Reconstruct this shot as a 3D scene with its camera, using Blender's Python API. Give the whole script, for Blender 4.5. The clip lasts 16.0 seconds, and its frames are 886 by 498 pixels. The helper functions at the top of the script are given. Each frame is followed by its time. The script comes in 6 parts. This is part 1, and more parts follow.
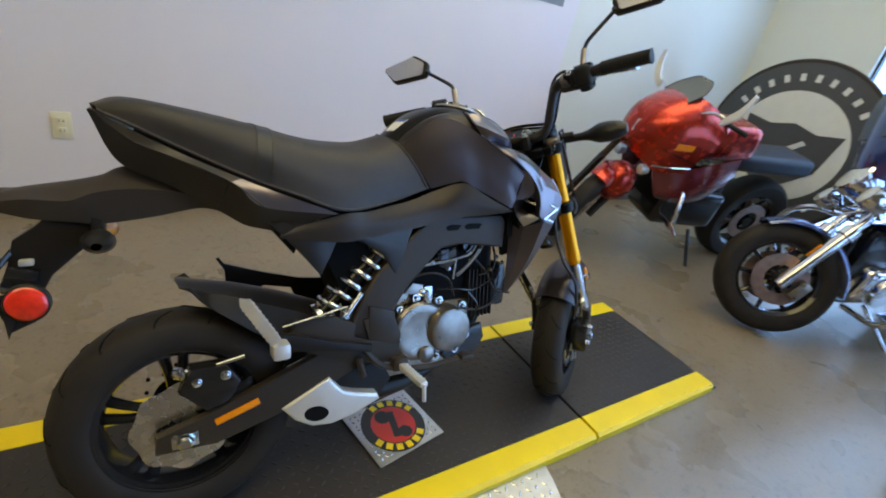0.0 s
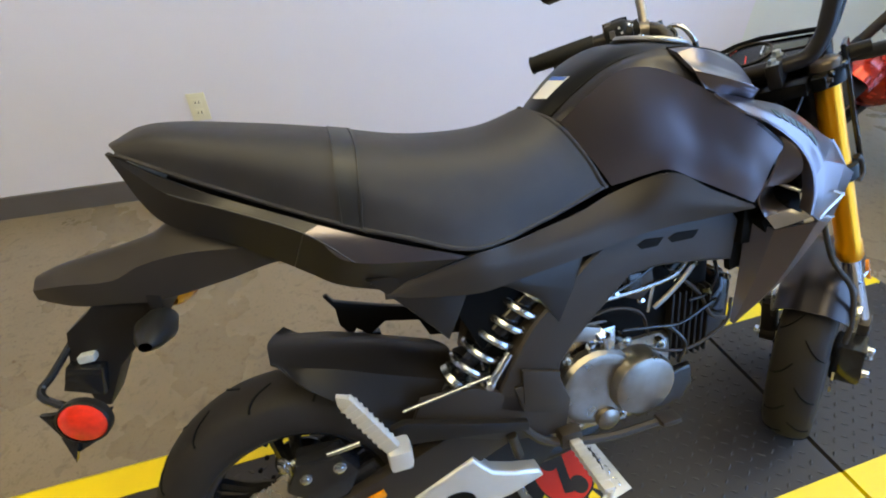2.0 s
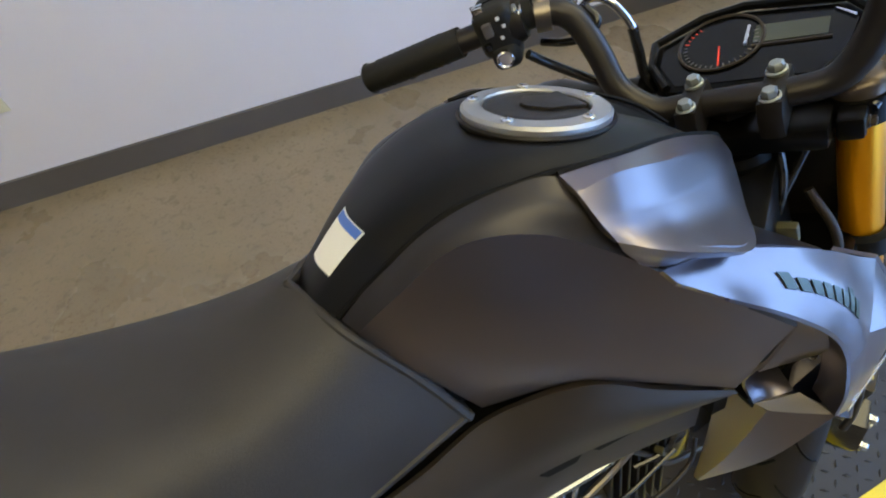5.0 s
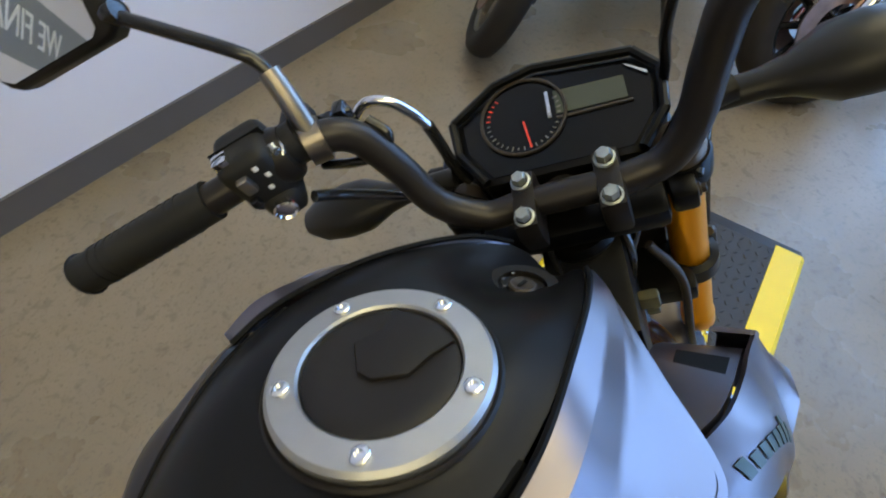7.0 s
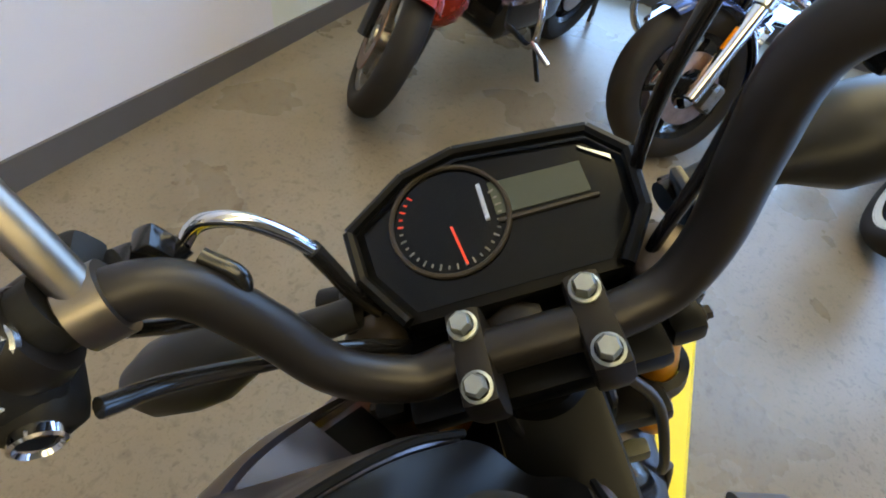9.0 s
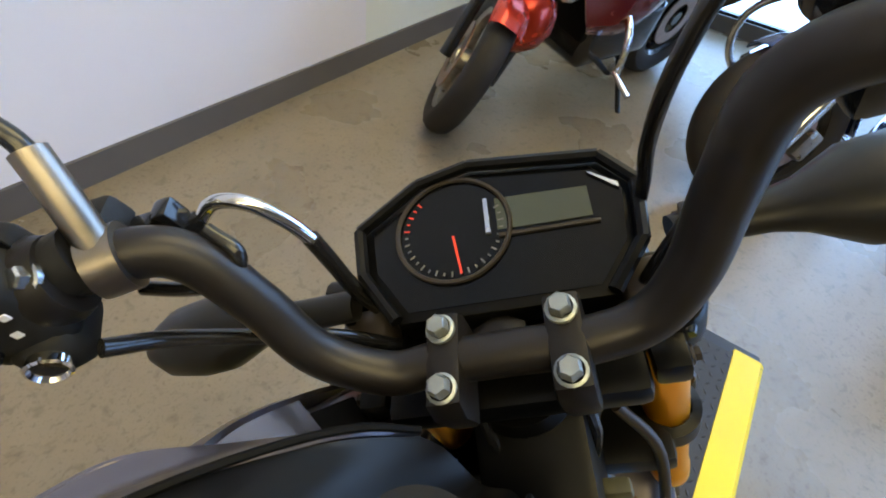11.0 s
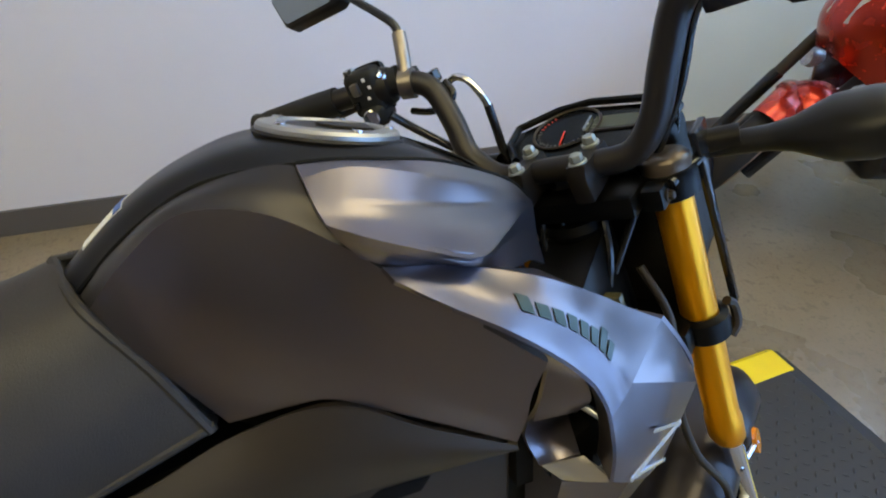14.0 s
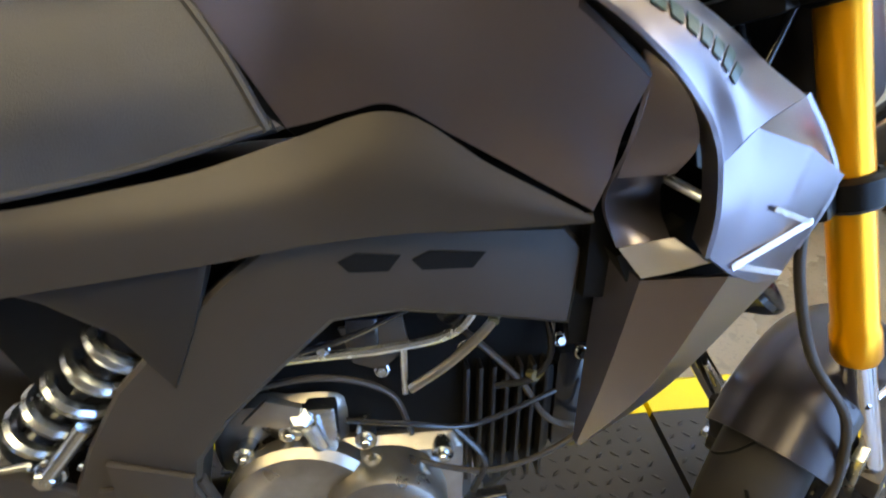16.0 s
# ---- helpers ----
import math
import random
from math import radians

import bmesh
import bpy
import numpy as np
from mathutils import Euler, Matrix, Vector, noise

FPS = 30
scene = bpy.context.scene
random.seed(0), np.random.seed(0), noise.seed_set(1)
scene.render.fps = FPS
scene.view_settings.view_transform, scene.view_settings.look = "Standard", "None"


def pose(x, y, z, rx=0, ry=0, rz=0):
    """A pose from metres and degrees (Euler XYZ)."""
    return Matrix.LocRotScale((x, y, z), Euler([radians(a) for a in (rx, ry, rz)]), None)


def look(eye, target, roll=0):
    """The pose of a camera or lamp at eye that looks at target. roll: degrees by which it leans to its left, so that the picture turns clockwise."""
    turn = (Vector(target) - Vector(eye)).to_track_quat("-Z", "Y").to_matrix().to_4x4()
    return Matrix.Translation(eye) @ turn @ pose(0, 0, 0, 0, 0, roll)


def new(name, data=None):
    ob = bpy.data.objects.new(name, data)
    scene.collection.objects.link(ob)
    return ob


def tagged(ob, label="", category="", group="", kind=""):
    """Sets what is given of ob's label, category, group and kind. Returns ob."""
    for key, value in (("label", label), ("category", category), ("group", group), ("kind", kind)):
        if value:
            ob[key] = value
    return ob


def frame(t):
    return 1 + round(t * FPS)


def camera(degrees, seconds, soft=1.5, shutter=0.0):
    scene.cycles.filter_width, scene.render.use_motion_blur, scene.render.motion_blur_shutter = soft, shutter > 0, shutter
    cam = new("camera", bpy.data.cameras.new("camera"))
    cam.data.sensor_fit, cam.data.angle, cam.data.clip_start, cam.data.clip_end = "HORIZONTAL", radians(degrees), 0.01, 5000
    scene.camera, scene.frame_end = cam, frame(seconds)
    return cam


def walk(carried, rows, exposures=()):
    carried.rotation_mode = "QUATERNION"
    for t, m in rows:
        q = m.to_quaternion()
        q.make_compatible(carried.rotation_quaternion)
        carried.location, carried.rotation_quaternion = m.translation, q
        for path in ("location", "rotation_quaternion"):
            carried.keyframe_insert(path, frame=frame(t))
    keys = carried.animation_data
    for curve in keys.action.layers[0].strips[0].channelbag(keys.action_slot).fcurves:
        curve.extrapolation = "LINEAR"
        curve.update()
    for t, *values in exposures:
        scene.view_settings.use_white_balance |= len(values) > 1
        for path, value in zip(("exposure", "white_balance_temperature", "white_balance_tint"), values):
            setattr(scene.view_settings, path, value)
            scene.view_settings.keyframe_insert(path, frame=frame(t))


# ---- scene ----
cam = camera(85.3, 16.0, soft=1.9, shutter=0.3)
PATH = [
    (0, (-0.024, -0.867, 1.168), (1.032, 0.591, 0.296), 13.2),
    (0.5, (0.123, -0.795, 1.156), (0.91, 0.76, 0.174), 9.3),
    (1, (0.165, -0.651, 1.15), (0.731, 0.904, 0.028), 4.2),
    (1.5, (0.167, -0.514, 1.158), (0.641, 1.01, -0.046), 0.8),
    (2, (0.167, -0.459, 1.158), (0.588, 1.057, -0.076), -0.9),
    (2.5, (0.198, -0.385, 1.159), (0.59, 1.119, -0.1), -1.0),
    (3, (0.252, -0.312, 1.154), (0.626, 1.157, -0.151), -0.9),
    (3.5, (0.326, -0.237, 1.149), (0.677, 1.162, -0.236), -2.2),
    (4, (0.404, -0.168, 1.158), (0.736, 1.163, -0.298), -3.8),
    (4.2, (0.438, -0.144, 1.163), (0.749, 1.16, -0.321), -5.1),
    (6.3, (0.593, 0.107, 1.173), (1.364, 0.954, -0.466), -1.2),
    (6.5, (0.607, 0.12, 1.17), (1.443, 0.908, -0.467), 0.3),
    (7, (0.648, 0.15, 1.172), (1.605, 0.829, -0.448), 2.1),
    (7.5, (0.678, 0.171, 1.172), (1.777, 0.76, -0.391), 4.7),
    (8, (0.708, 0.196, 1.145), (1.916, 0.693, -0.369), 7.9),
    (8.5, (0.736, 0.219, 1.114), (1.998, 0.64, -0.38), 10.3),
    (9, (0.769, 0.242, 1.096), (2.085, 0.635, -0.357), 12.0),
    (11.5, (0.78, 0.164, 1.116), (1.929, 0.979, -0.304), 9.9),
    (12, (0.728, 0.121, 1.143), (1.774, 1.097, -0.254), 9.4),
    (12.5, (0.683, 0.052, 1.155), (1.595, 1.17, -0.23), 7.1),
    (13, (0.668, -0.036, 1.162), (1.423, 1.252, -0.169), 4.2),
    (13.5, (0.66, -0.104, 1.136), (1.311, 1.321, -0.108), 2.3),
    (14, (0.663, -0.158, 1.111), (1.235, 1.311, -0.12), 2.6),
    (14.5, (0.669, -0.206, 1.078), (1.174, 1.29, -0.15), 3.5),
    (15, (0.658, -0.243, 1.046), (1.071, 1.291, -0.168), 3.8),
    (15.5, (0.658, -0.235, 0.995), (0.977, 1.312, -0.231), 3.9),
    (16, (0.666, -0.247, 0.929), (0.869, 1.302, -0.32), 3.4),
]
EXPOSURES = [
    (0.0, -0.42, 8600, 0),
    (0.5, -0.40, 8600, 0),
    (2.0, 0.04, 8200, 1),
    (4.0, -0.05, 8100, 1),
    (6.5, -0.34, 7900, -1),
    (7.0, -0.31, 7900, -1),
    (7.5, -0.18, 8400, 0),
    (8.0, -0.02, 8600, 0),
    (9.0, -0.06, 9000, 0),
    (11.5, 0.06, 8800, 0),
    (12.5, -0.08, 8400, 0),
    (13.0, -0.10, 8400, 0),
    (13.5, -0.24, 8300, -1),
    (14.0, -0.29, 8200, -1),
    (14.5, -0.05, 8400, 0),
    (15.0, 0.14, 8600, 1),
    (15.5, 0.44, 8700, 2),
    (16.0, 0.62, 8800, 3),
]
walk(cam, [(t, look(eye, target, roll)) for t, eye, target, roll in PATH], EXPOSURES)
DAY = (6.0, 8.2)  # strength of the daylight outside the south and east windows
LAMPS = 5.7

# ---- light ----
WORLD = bpy.data.worlds.new("sky")
scene.world = WORLD
WORLD.use_nodes = True
_sky = WORLD.node_tree.nodes.new("ShaderNodeTexSky")
_sky.sky_type, _sky.sun_disc = "NISHITA", False
_sky.sun_elevation, _sky.sun_rotation = radians(48), radians(150)
_bg = WORLD.node_tree.nodes["Background"]
WORLD.node_tree.links.new(_sky.outputs[0], _bg.inputs[0])
_bg.inputs[1].default_value = 0.12


# ---- materials ----
def mat(name, colour, rough=0.5, metal=0.0, var=0.12, scale=18.0, bump=0.0, bscale=220.0, coat=0.0, rvar=0.08, second=None, mix=(0.5, 0.7), spec=0.5):
    m = bpy.data.materials.new(name)
    m.use_nodes = True
    nt, L = m.node_tree, m.node_tree.links
    b = nt.nodes["Principled BSDF"]
    tc = nt.nodes.new("ShaderNodeTexCoord")
    n1 = nt.nodes.new("ShaderNodeTexNoise")
    n1.inputs["Scale"].default_value, n1.inputs["Detail"].default_value = scale, 6
    L.new(tc.outputs["Object"], n1.inputs["Vector"])
    ramp = nt.nodes.new("ShaderNodeValToRGB")
    c = np.array(colour)
    lo, hi = c * (1 - var), np.minimum(c * (1 + var), 1)
    ramp.color_ramp.elements[0].color = (*lo, 1)
    ramp.color_ramp.elements[1].color = (*hi, 1)
    ramp.color_ramp.elements[0].position, ramp.color_ramp.elements[1].position = 0.3, 0.7
    L.new(n1.outputs["Fac"], ramp.inputs[0])
    out = ramp.outputs[0]
    n2 = nt.nodes.new("ShaderNodeTexNoise")
    n2.inputs["Scale"].default_value, n2.inputs["Detail"].default_value = bscale, 4
    L.new(tc.outputs["Object"], n2.inputs["Vector"])
    if second:
        r2 = nt.nodes.new("ShaderNodeValToRGB")
        r2.color_ramp.elements[0].position, r2.color_ramp.elements[1].position = mix
        L.new(n2.outputs["Fac"], r2.inputs[0])
        mx = nt.nodes.new("ShaderNodeMix")
        mx.data_type = "RGBA"
        L.new(r2.outputs[0], mx.inputs["Factor"])
        L.new(out, mx.inputs["A"])
        mx.inputs["B"].default_value = (*second, 1)
        out = mx.outputs["Result"]
    L.new(out, b.inputs["Base Color"])
    mr = nt.nodes.new("ShaderNodeMapRange")
    mr.inputs["To Min"].default_value, mr.inputs["To Max"].default_value = max(rough - rvar, 0.02), min(rough + rvar, 1)
    L.new(n1.outputs["Fac"], mr.inputs["Value"])
    L.new(mr.outputs[0], b.inputs["Roughness"])
    b.inputs["Metallic"].default_value = metal
    b.inputs["Specular IOR Level"].default_value = spec
    b.inputs["Coat Weight"].default_value = coat
    b.inputs["Coat Roughness"].default_value = 0.08
    if bump:
        bp = nt.nodes.new("ShaderNodeBump")
        bp.inputs["Strength"].default_value, bp.inputs["Distance"].default_value = bump, 0.0004
        L.new(n2.outputs["Fac"], bp.inputs["Height"])
        L.new(bp.outputs[0], b.inputs["Normal"])
    return m


def glow(name, colour, strength):
    m = mat(name, colour, 0.5)
    b = m.node_tree.nodes["Principled BSDF"]
    b.inputs["Emission Color"].default_value = (*colour, 1)
    b.inputs["Emission Strength"].default_value = strength
    return m


M_WALL = mat("lilac wall paint", (0.70, 0.675, 0.72), 0.72, var=0.03, scale=1.5, bump=0.25, bscale=90)
M_WALL2 = mat("pale green wall paint", (0.66, 0.68, 0.62), 0.6, var=0.03, scale=1.5, bump=0.25, bscale=90)
M_WALL3 = mat("tan wall paint", (0.12, 0.10, 0.08), 0.7, var=0.05, scale=1.5, bump=0.2, bscale=90)
M_STRIPE = mat("grey wall stripe", (0.23, 0.25, 0.28), 0.65, var=0.04, scale=2, bump=0.2, bscale=90)
M_BASE = mat("brown vinyl baseboard", (0.10, 0.088, 0.082), 0.55, var=0.08, scale=6)
M_CEIL = mat("white ceiling tile", (0.75, 0.75, 0.73), 0.9, var=0.04, scale=4, bump=0.4, bscale=150)
M_LETTER = mat("white sign lettering", (0.8, 0.8, 0.8), 0.5, var=0.02)
M_CABLETAPE = mat("olive cable tape", (0.075, 0.070, 0.035), 0.5, var=0.2, scale=60)
M_RING = mat("brushed grey ring", (0.40, 0.40, 0.395), 0.42, 0.9, var=0.06, scale=60, bump=0.12, bscale=900)
M_FORKCAP = mat("bronze grey fork cap", (0.12, 0.095, 0.075), 0.36, 0.7, var=0.1, scale=60)
M_ZINC = mat("dull zinc plating", (0.34, 0.37, 0.36), 0.42, 0.75, var=0.12, scale=90)
M_SEAT = mat("black seat vinyl", (0.026, 0.023, 0.0215), 0.52, var=0.15, scale=25, bump=0.9, bscale=900, spec=0.42)
M_SEATTRIM = mat("black seat piping", (0.02, 0.02, 0.02), 0.42, var=0.1, bump=0.2, bscale=700)
M_PAINT = mat("graphite metallic paint", (0.190, 0.171, 0.188), 0.29, 0.95, var=0.05, scale=4, rvar=0.03, bump=0.05, bscale=1500)
# darker copy of the graphite paint: shade put into the shoulder's colour
M_PAINT_SHADED = mat("graphite paint darkened for shade", (0.030, 0.027, 0.029), 0.34, 0.45, var=0.06, scale=5, rvar=0.03)
M_SILVERPANEL = mat("pale grey plastic", (0.30, 0.28, 0.27), 0.35, 0.4, var=0.06, scale=30)
M_FLAT = mat("matte black plastic", (0.0105, 0.0088, 0.0078), 0.42, var=0.12, scale=12, bump=0.25, bscale=1100, spec=0.25)
M_COWL = mat("dark satin cowl paint", (0.020, 0.0175, 0.016), 0.34, 0.35, var=0.08, scale=8, rvar=0.04)
M_FENDER = mat("dark metallic mudguard paint", (0.040, 0.035, 0.038), 0.30, 0.7, var=0.06, scale=5, rvar=0.04)
M_TANK = mat("satin black tank paint", (0.0045, 0.0045, 0.005), 0.35, var=0.1, scale=8, spec=0.2)
M_FRAME = mat("satin grey black frame paint", (0.034, 0.0268, 0.0208), 0.45, 0.15, spec=0.35, var=0.08, scale=10, bump=0.12, bscale=800)
M_GLOSS = mat("gloss black enamel", (0.012, 0.012, 0.013), 0.16, var=0.1)
M_RUBBER = mat("tyre rubber", (0.0165, 0.0135, 0.0115), 0.68, spec=0.3, var=0.25, scale=14, bump=0.35, bscale=350)
M_GRIP = mat("grip rubber", (0.011, 0.011, 0.011), 0.62, spec=0.3, var=0.15, bump=0.4, bscale=400)
M_ALU = mat("cast aluminium", (0.29, 0.265, 0.235), 0.30, 0.9, var=0.2, scale=30, bump=0.2, bscale=500)
M_BRIGHT = mat("machined aluminium", (0.62, 0.61, 0.58), 0.27, 1.0, var=0.08, scale=40, bump=0.1, bscale=600)
M_SILENCER = mat("white satin silencer", (0.66, 0.65, 0.62), 0.34, 0.55, var=0.05, scale=20, bump=0.08, bscale=700)
M_POD = mat("black pod plastic", (0.0026, 0.0026, 0.0026), 0.34, spec=0.16, var=0.1, bump=0.1, bscale=900)
M_CHROME = mat("chrome", (0.72, 0.72, 0.73), 0.09, 1.0, var=0.05)
M_CAPRING = mat("pale bronze anodised ring", (0.46, 0.40, 0.30), 0.32, 0.8, var=0.06, scale=40)
M_STEM = mat("dull plated stem", (0.26, 0.23, 0.20), 0.36, 1.0, var=0.1, scale=60)
M_STEEL = mat("zinc plated steel", (0.55, 0.58, 0.60), 0.25, 1.0, var=0.12, scale=60)
M_GOLD = mat("gold anodised fork tube", (0.86, 0.34, 0.012), 0.30, 0.7, var=0.03, scale=6, rvar=0.02)
M_BAR = mat("dark bronze handlebar", (0.024, 0.021, 0.0205), 0.38, 0.5, var=0.08, scale=30, bump=0.1, bscale=900)
M_REFL = mat("red reflector", (0.75, 0.03, 0.015), 0.18, var=0.15, scale=90, bump=0.8, bscale=260, coat=0.6)
M_AMBER = mat("amber reflector", (0.85, 0.25, 0.01), 0.2, var=0.12, scale=90, bump=0.5, bscale=260, coat=0.5)
M_SMOKE = mat("smoked lens", (0.014, 0.0135, 0.013), 0.36, var=0.1, spec=0.28)
M_CLEAR = mat("clear lamp lens", (0.55, 0.58, 0.56), 0.12, 0.35, var=0.2, scale=60, bump=0.6, bscale=240)
M_LCD = mat("grey lcd", (0.060, 0.072, 0.060), 0.25, var=0.04, spec=0.25)
M_DIAL = mat("black dial face", (0.0035, 0.004, 0.0045), 0.16, var=0.1, spec=0.2)
M_FINE = mat("grey fine print", (0.13, 0.13, 0.13), 0.5)
M_NEEDLE = mat("red needle", (0.8, 0.05, 0.03), 0.4)
M_LABEL = mat("white paper label", (0.72, 0.72, 0.70), 0.5, var=0.04)
M_BLUEINK = mat("blue label print", (0.05, 0.14, 0.5), 0.5)
M_DECAL = mat("dark green decal", (0.02, 0.045, 0.04), 0.35)
M_SILVERDECAL = mat("silver decal", (0.75, 0.77, 0.8), 0.25, 0.8)
M_MAT = mat("black rubber mat", (0.0275, 0.0232, 0.0205), 0.55, spec=0.35, var=0.15, scale=9, bump=0.25, bscale=400)
M_YELLOW = mat("safety yellow rubber edge", (0.80, 0.58, 0.01), 0.48, var=0.05, scale=9, bump=0.12, bscale=300, second=(0.5, 0.36, 0.02), mix=(0.62, 0.85))
M_PLATE = mat("galvanised tread plate", (0.46, 0.47, 0.48), 0.34, 0.85, var=0.12, scale=30, bump=0.15, bscale=300)
M_TREAD = mat("polished tread lugs", (0.6, 0.61, 0.62), 0.25, 0.9, var=0.08)
M_REDLOGO = mat("red badge face", (0.62, 0.035, 0.025), 0.35, var=0.06)
M_YELLOGO = mat("yellow badge marks", (0.85, 0.6, 0.02), 0.4)
M_BLACK = mat("black print", (0.014, 0.014, 0.014), 0.4)
M_OUTLET = mat("ivory plastic", (0.74, 0.70, 0.52), 0.4, var=0.03)
# dull near-black for slots and seams; also paints shade onto added fillers
M_DARK = mat("slot and shade-fill black", (0.004, 0.004, 0.004), 0.6)
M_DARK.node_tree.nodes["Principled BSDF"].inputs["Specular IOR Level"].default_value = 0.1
M_RED = mat("red metallic fairing", (0.42, 0.026, 0.012), 0.26, 0.65, var=0.06, scale=20, coat=0.35)
M_WINE = mat("dark wine paint", (0.14, 0.012, 0.012), 0.25, 0.3, var=0.06, coat=0.7)
M_BLUE = mat("deep blue metallic", (0.02, 0.045, 0.16), 0.2, 0.5, var=0.06, coat=0.8)
M_NAVY = mat("navy vinyl", (0.010, 0.012, 0.022), 0.55, var=0.1)
M_SCREEN = mat("smoked windscreen", (0.10, 0.105, 0.105), 0.1, 0.2, var=0.03)
M_SIGNW = mat("white sign field", (0.62, 0.64, 0.62), 0.45, var=0.03)
M_SIGNG = mat("charcoal sign field", (0.05, 0.055, 0.06), 0.45, var=0.06)
M_BRONZE = mat("stained steel disc", (0.35, 0.24, 0.2), 0.35, 0.9, var=0.2, scale=30)
M_MIRROR = bpy.data.materials.new("mirror glass")
M_MIRROR.use_nodes = True
_b = M_MIRROR.node_tree.nodes["Principled BSDF"]
_b.inputs["Base Color"].default_value, _b.inputs["Metallic"].default_value, _b.inputs["Roughness"].default_value = (0.82, 0.84, 0.84, 1), 1.0, 0.015
M_PANE = bpy.data.materials.new("window glass")
M_PANE.use_nodes = True
_b = M_PANE.node_tree.nodes["Principled BSDF"]
_b.inputs["Roughness"].default_value, _b.inputs["Transmission Weight"].default_value, _b.inputs["IOR"].default_value = 0.0, 1.0, 1.45
M_SKYS = glow("bright daylight south", (0.24, 0.46, 1.0), DAY[0])
M_SKYE = glow("bright daylight east", (0.24, 0.46, 1.0), DAY[1])
M_LAMP = glow("fluorescent diffuser", (1.0, 0.88, 0.61), LAMPS)


def floor_material():
    """Sealed brown concrete with dark flecks and cloudy wear."""
    m = mat("sealed brown concrete", (0.208, 0.165, 0.112), 0.29, var=0.14, scale=2.2, bump=0.12, bscale=120, rvar=0.1)
    nt, L = m.node_tree, m.node_tree.links
    b = nt.nodes["Principled BSDF"]
    base = b.inputs["Base Color"].links[0].from_socket
    tc = [n for n in nt.nodes if n.type == "TEX_COORD"][0]
    for scale, lo, hi, dark in ((26, 0.57, 0.69, 0.76), (80, 0.57, 0.70, 0.74), (190, 0.60, 0.72, 0.72), (9, 0.45, 0.80, 0.93)):
        n = nt.nodes.new("ShaderNodeTexNoise")
        n.inputs["Scale"].default_value, n.inputs["Detail"].default_value, n.inputs["Distortion"].default_value = scale, 3, 0.6
        L.new(tc.outputs["Object"], n.inputs["Vector"])
        r = nt.nodes.new("ShaderNodeValToRGB")
        r.color_ramp.elements[0].position, r.color_ramp.elements[1].position = lo, hi
        r.color_ramp.elements[0].color, r.color_ramp.elements[1].color = (1, 1, 1, 1), (dark, dark * 0.97, dark * 0.94, 1)
        L.new(n.outputs["Fac"], r.inputs[0])
        mx = nt.nodes.new("ShaderNodeMix")
        mx.data_type, mx.blend_type = "RGBA", "MULTIPLY"
        mx.inputs["Factor"].default_value = 1
        L.new(base, mx.inputs["A"])
        L.new(r.outputs[0], mx.inputs["B"])
        base = mx.outputs["Result"]
    L.new(base, b.inputs["Base Color"])
    return m


M_FLOOR = floor_material()


# ---- mesh tools ----
def link(name, bm, material, parent=None, label="", m=None, smooth=True, angle=40):
    me = bpy.data.meshes.new(name)
    bmesh.ops.recalc_face_normals(bm, faces=bm.faces)
    for f in bm.faces:
        f.smooth = smooth
    if smooth:
        for e in bm.edges:
            if len(e.link_faces) == 2 and e.calc_face_angle(0) > radians(angle):
                e.smooth = False
    bm.to_mesh(me)
    bm.free()
    for mt in material if isinstance(material, (list, tuple)) else (material,):
        me.materials.append(mt)
    ob = new(name, me)
    if parent:
        ob.parent = parent
    if m is not None:
        ob.matrix_basis = m
    if label:
        ob["label"] = label
    return ob


def part(name, bm, material, parent, label="", m=None, smooth=True, angle=40):
    return link(name, bm, material, parent, label, m, smooth, angle)


def thing(name, m, label, category, group="", kind=""):
    e = new(name)
    e.empty_display_size = 0.1
    e.matrix_basis = m
    return tagged(e, label, category, group, kind)


def join(*bms):
    out = bmesh.new()
    for b in bms:
        me = bpy.data.meshes.new("tmp")
        b.to_mesh(me)
        b.free()
        out.from_mesh(me)
        bpy.data.meshes.remove(me)
    return out


def moved(bm, m):
    bmesh.ops.transform(bm, matrix=m, verts=bm.verts)
    return bm


def flipped(bm):
    """Mirror across the plane y = 0."""
    return moved(bm, Matrix.Diagonal((1, -1, 1, 1)))


def box(sx, sy, sz, at=(0, 0, 0), bevel=0.0, seg=2):
    bm = bmesh.new()
    bmesh.ops.create_cube(bm, size=1)
    bmesh.ops.scale(bm, vec=(sx, sy, sz), verts=bm.verts)
    if bevel:
        bmesh.ops.bevel(bm, geom=bm.edges[:], offset=bevel, segments=seg, affect="EDGES", profile=0.6)
    bmesh.ops.translate(bm, vec=at, verts=bm.verts)
    return bm


def lathe(profile, n=32, axis="y", at=(0, 0, 0)):
    """Turn a profile of (radius, along) about an axis."""
    bm = bmesh.new()
    rings = []
    for r, h in profile:
        if r < 1e-5:
            rings.append([bm.verts.new((0, 0, h))])
        else:
            rings.append([bm.verts.new((r * math.cos(2 * math.pi * k / n), r * math.sin(2 * math.pi * k / n), h)) for k in range(n)])
    for a, b in zip(rings, rings[1:]):
        if len(a) == 1 and len(b) == 1:
            continue
        for k in range(n):
            q = (k + 1) % n
            if len(a) == 1:
                bm.faces.new((a[0], b[k], b[q]))
            elif len(b) == 1:
                bm.faces.new((a[k], b[0], a[q]))
            else:
                bm.faces.new((a[k], b[k], b[q], a[q]))
    turn = {"z": Matrix(), "y": pose(0, 0, 0, 90, 0, 0), "x": pose(0, 0, 0, 0, 90, 0)}[axis]
    bmesh.ops.transform(bm, matrix=Matrix.Translation(at) @ turn, verts=bm.verts)
    return bm


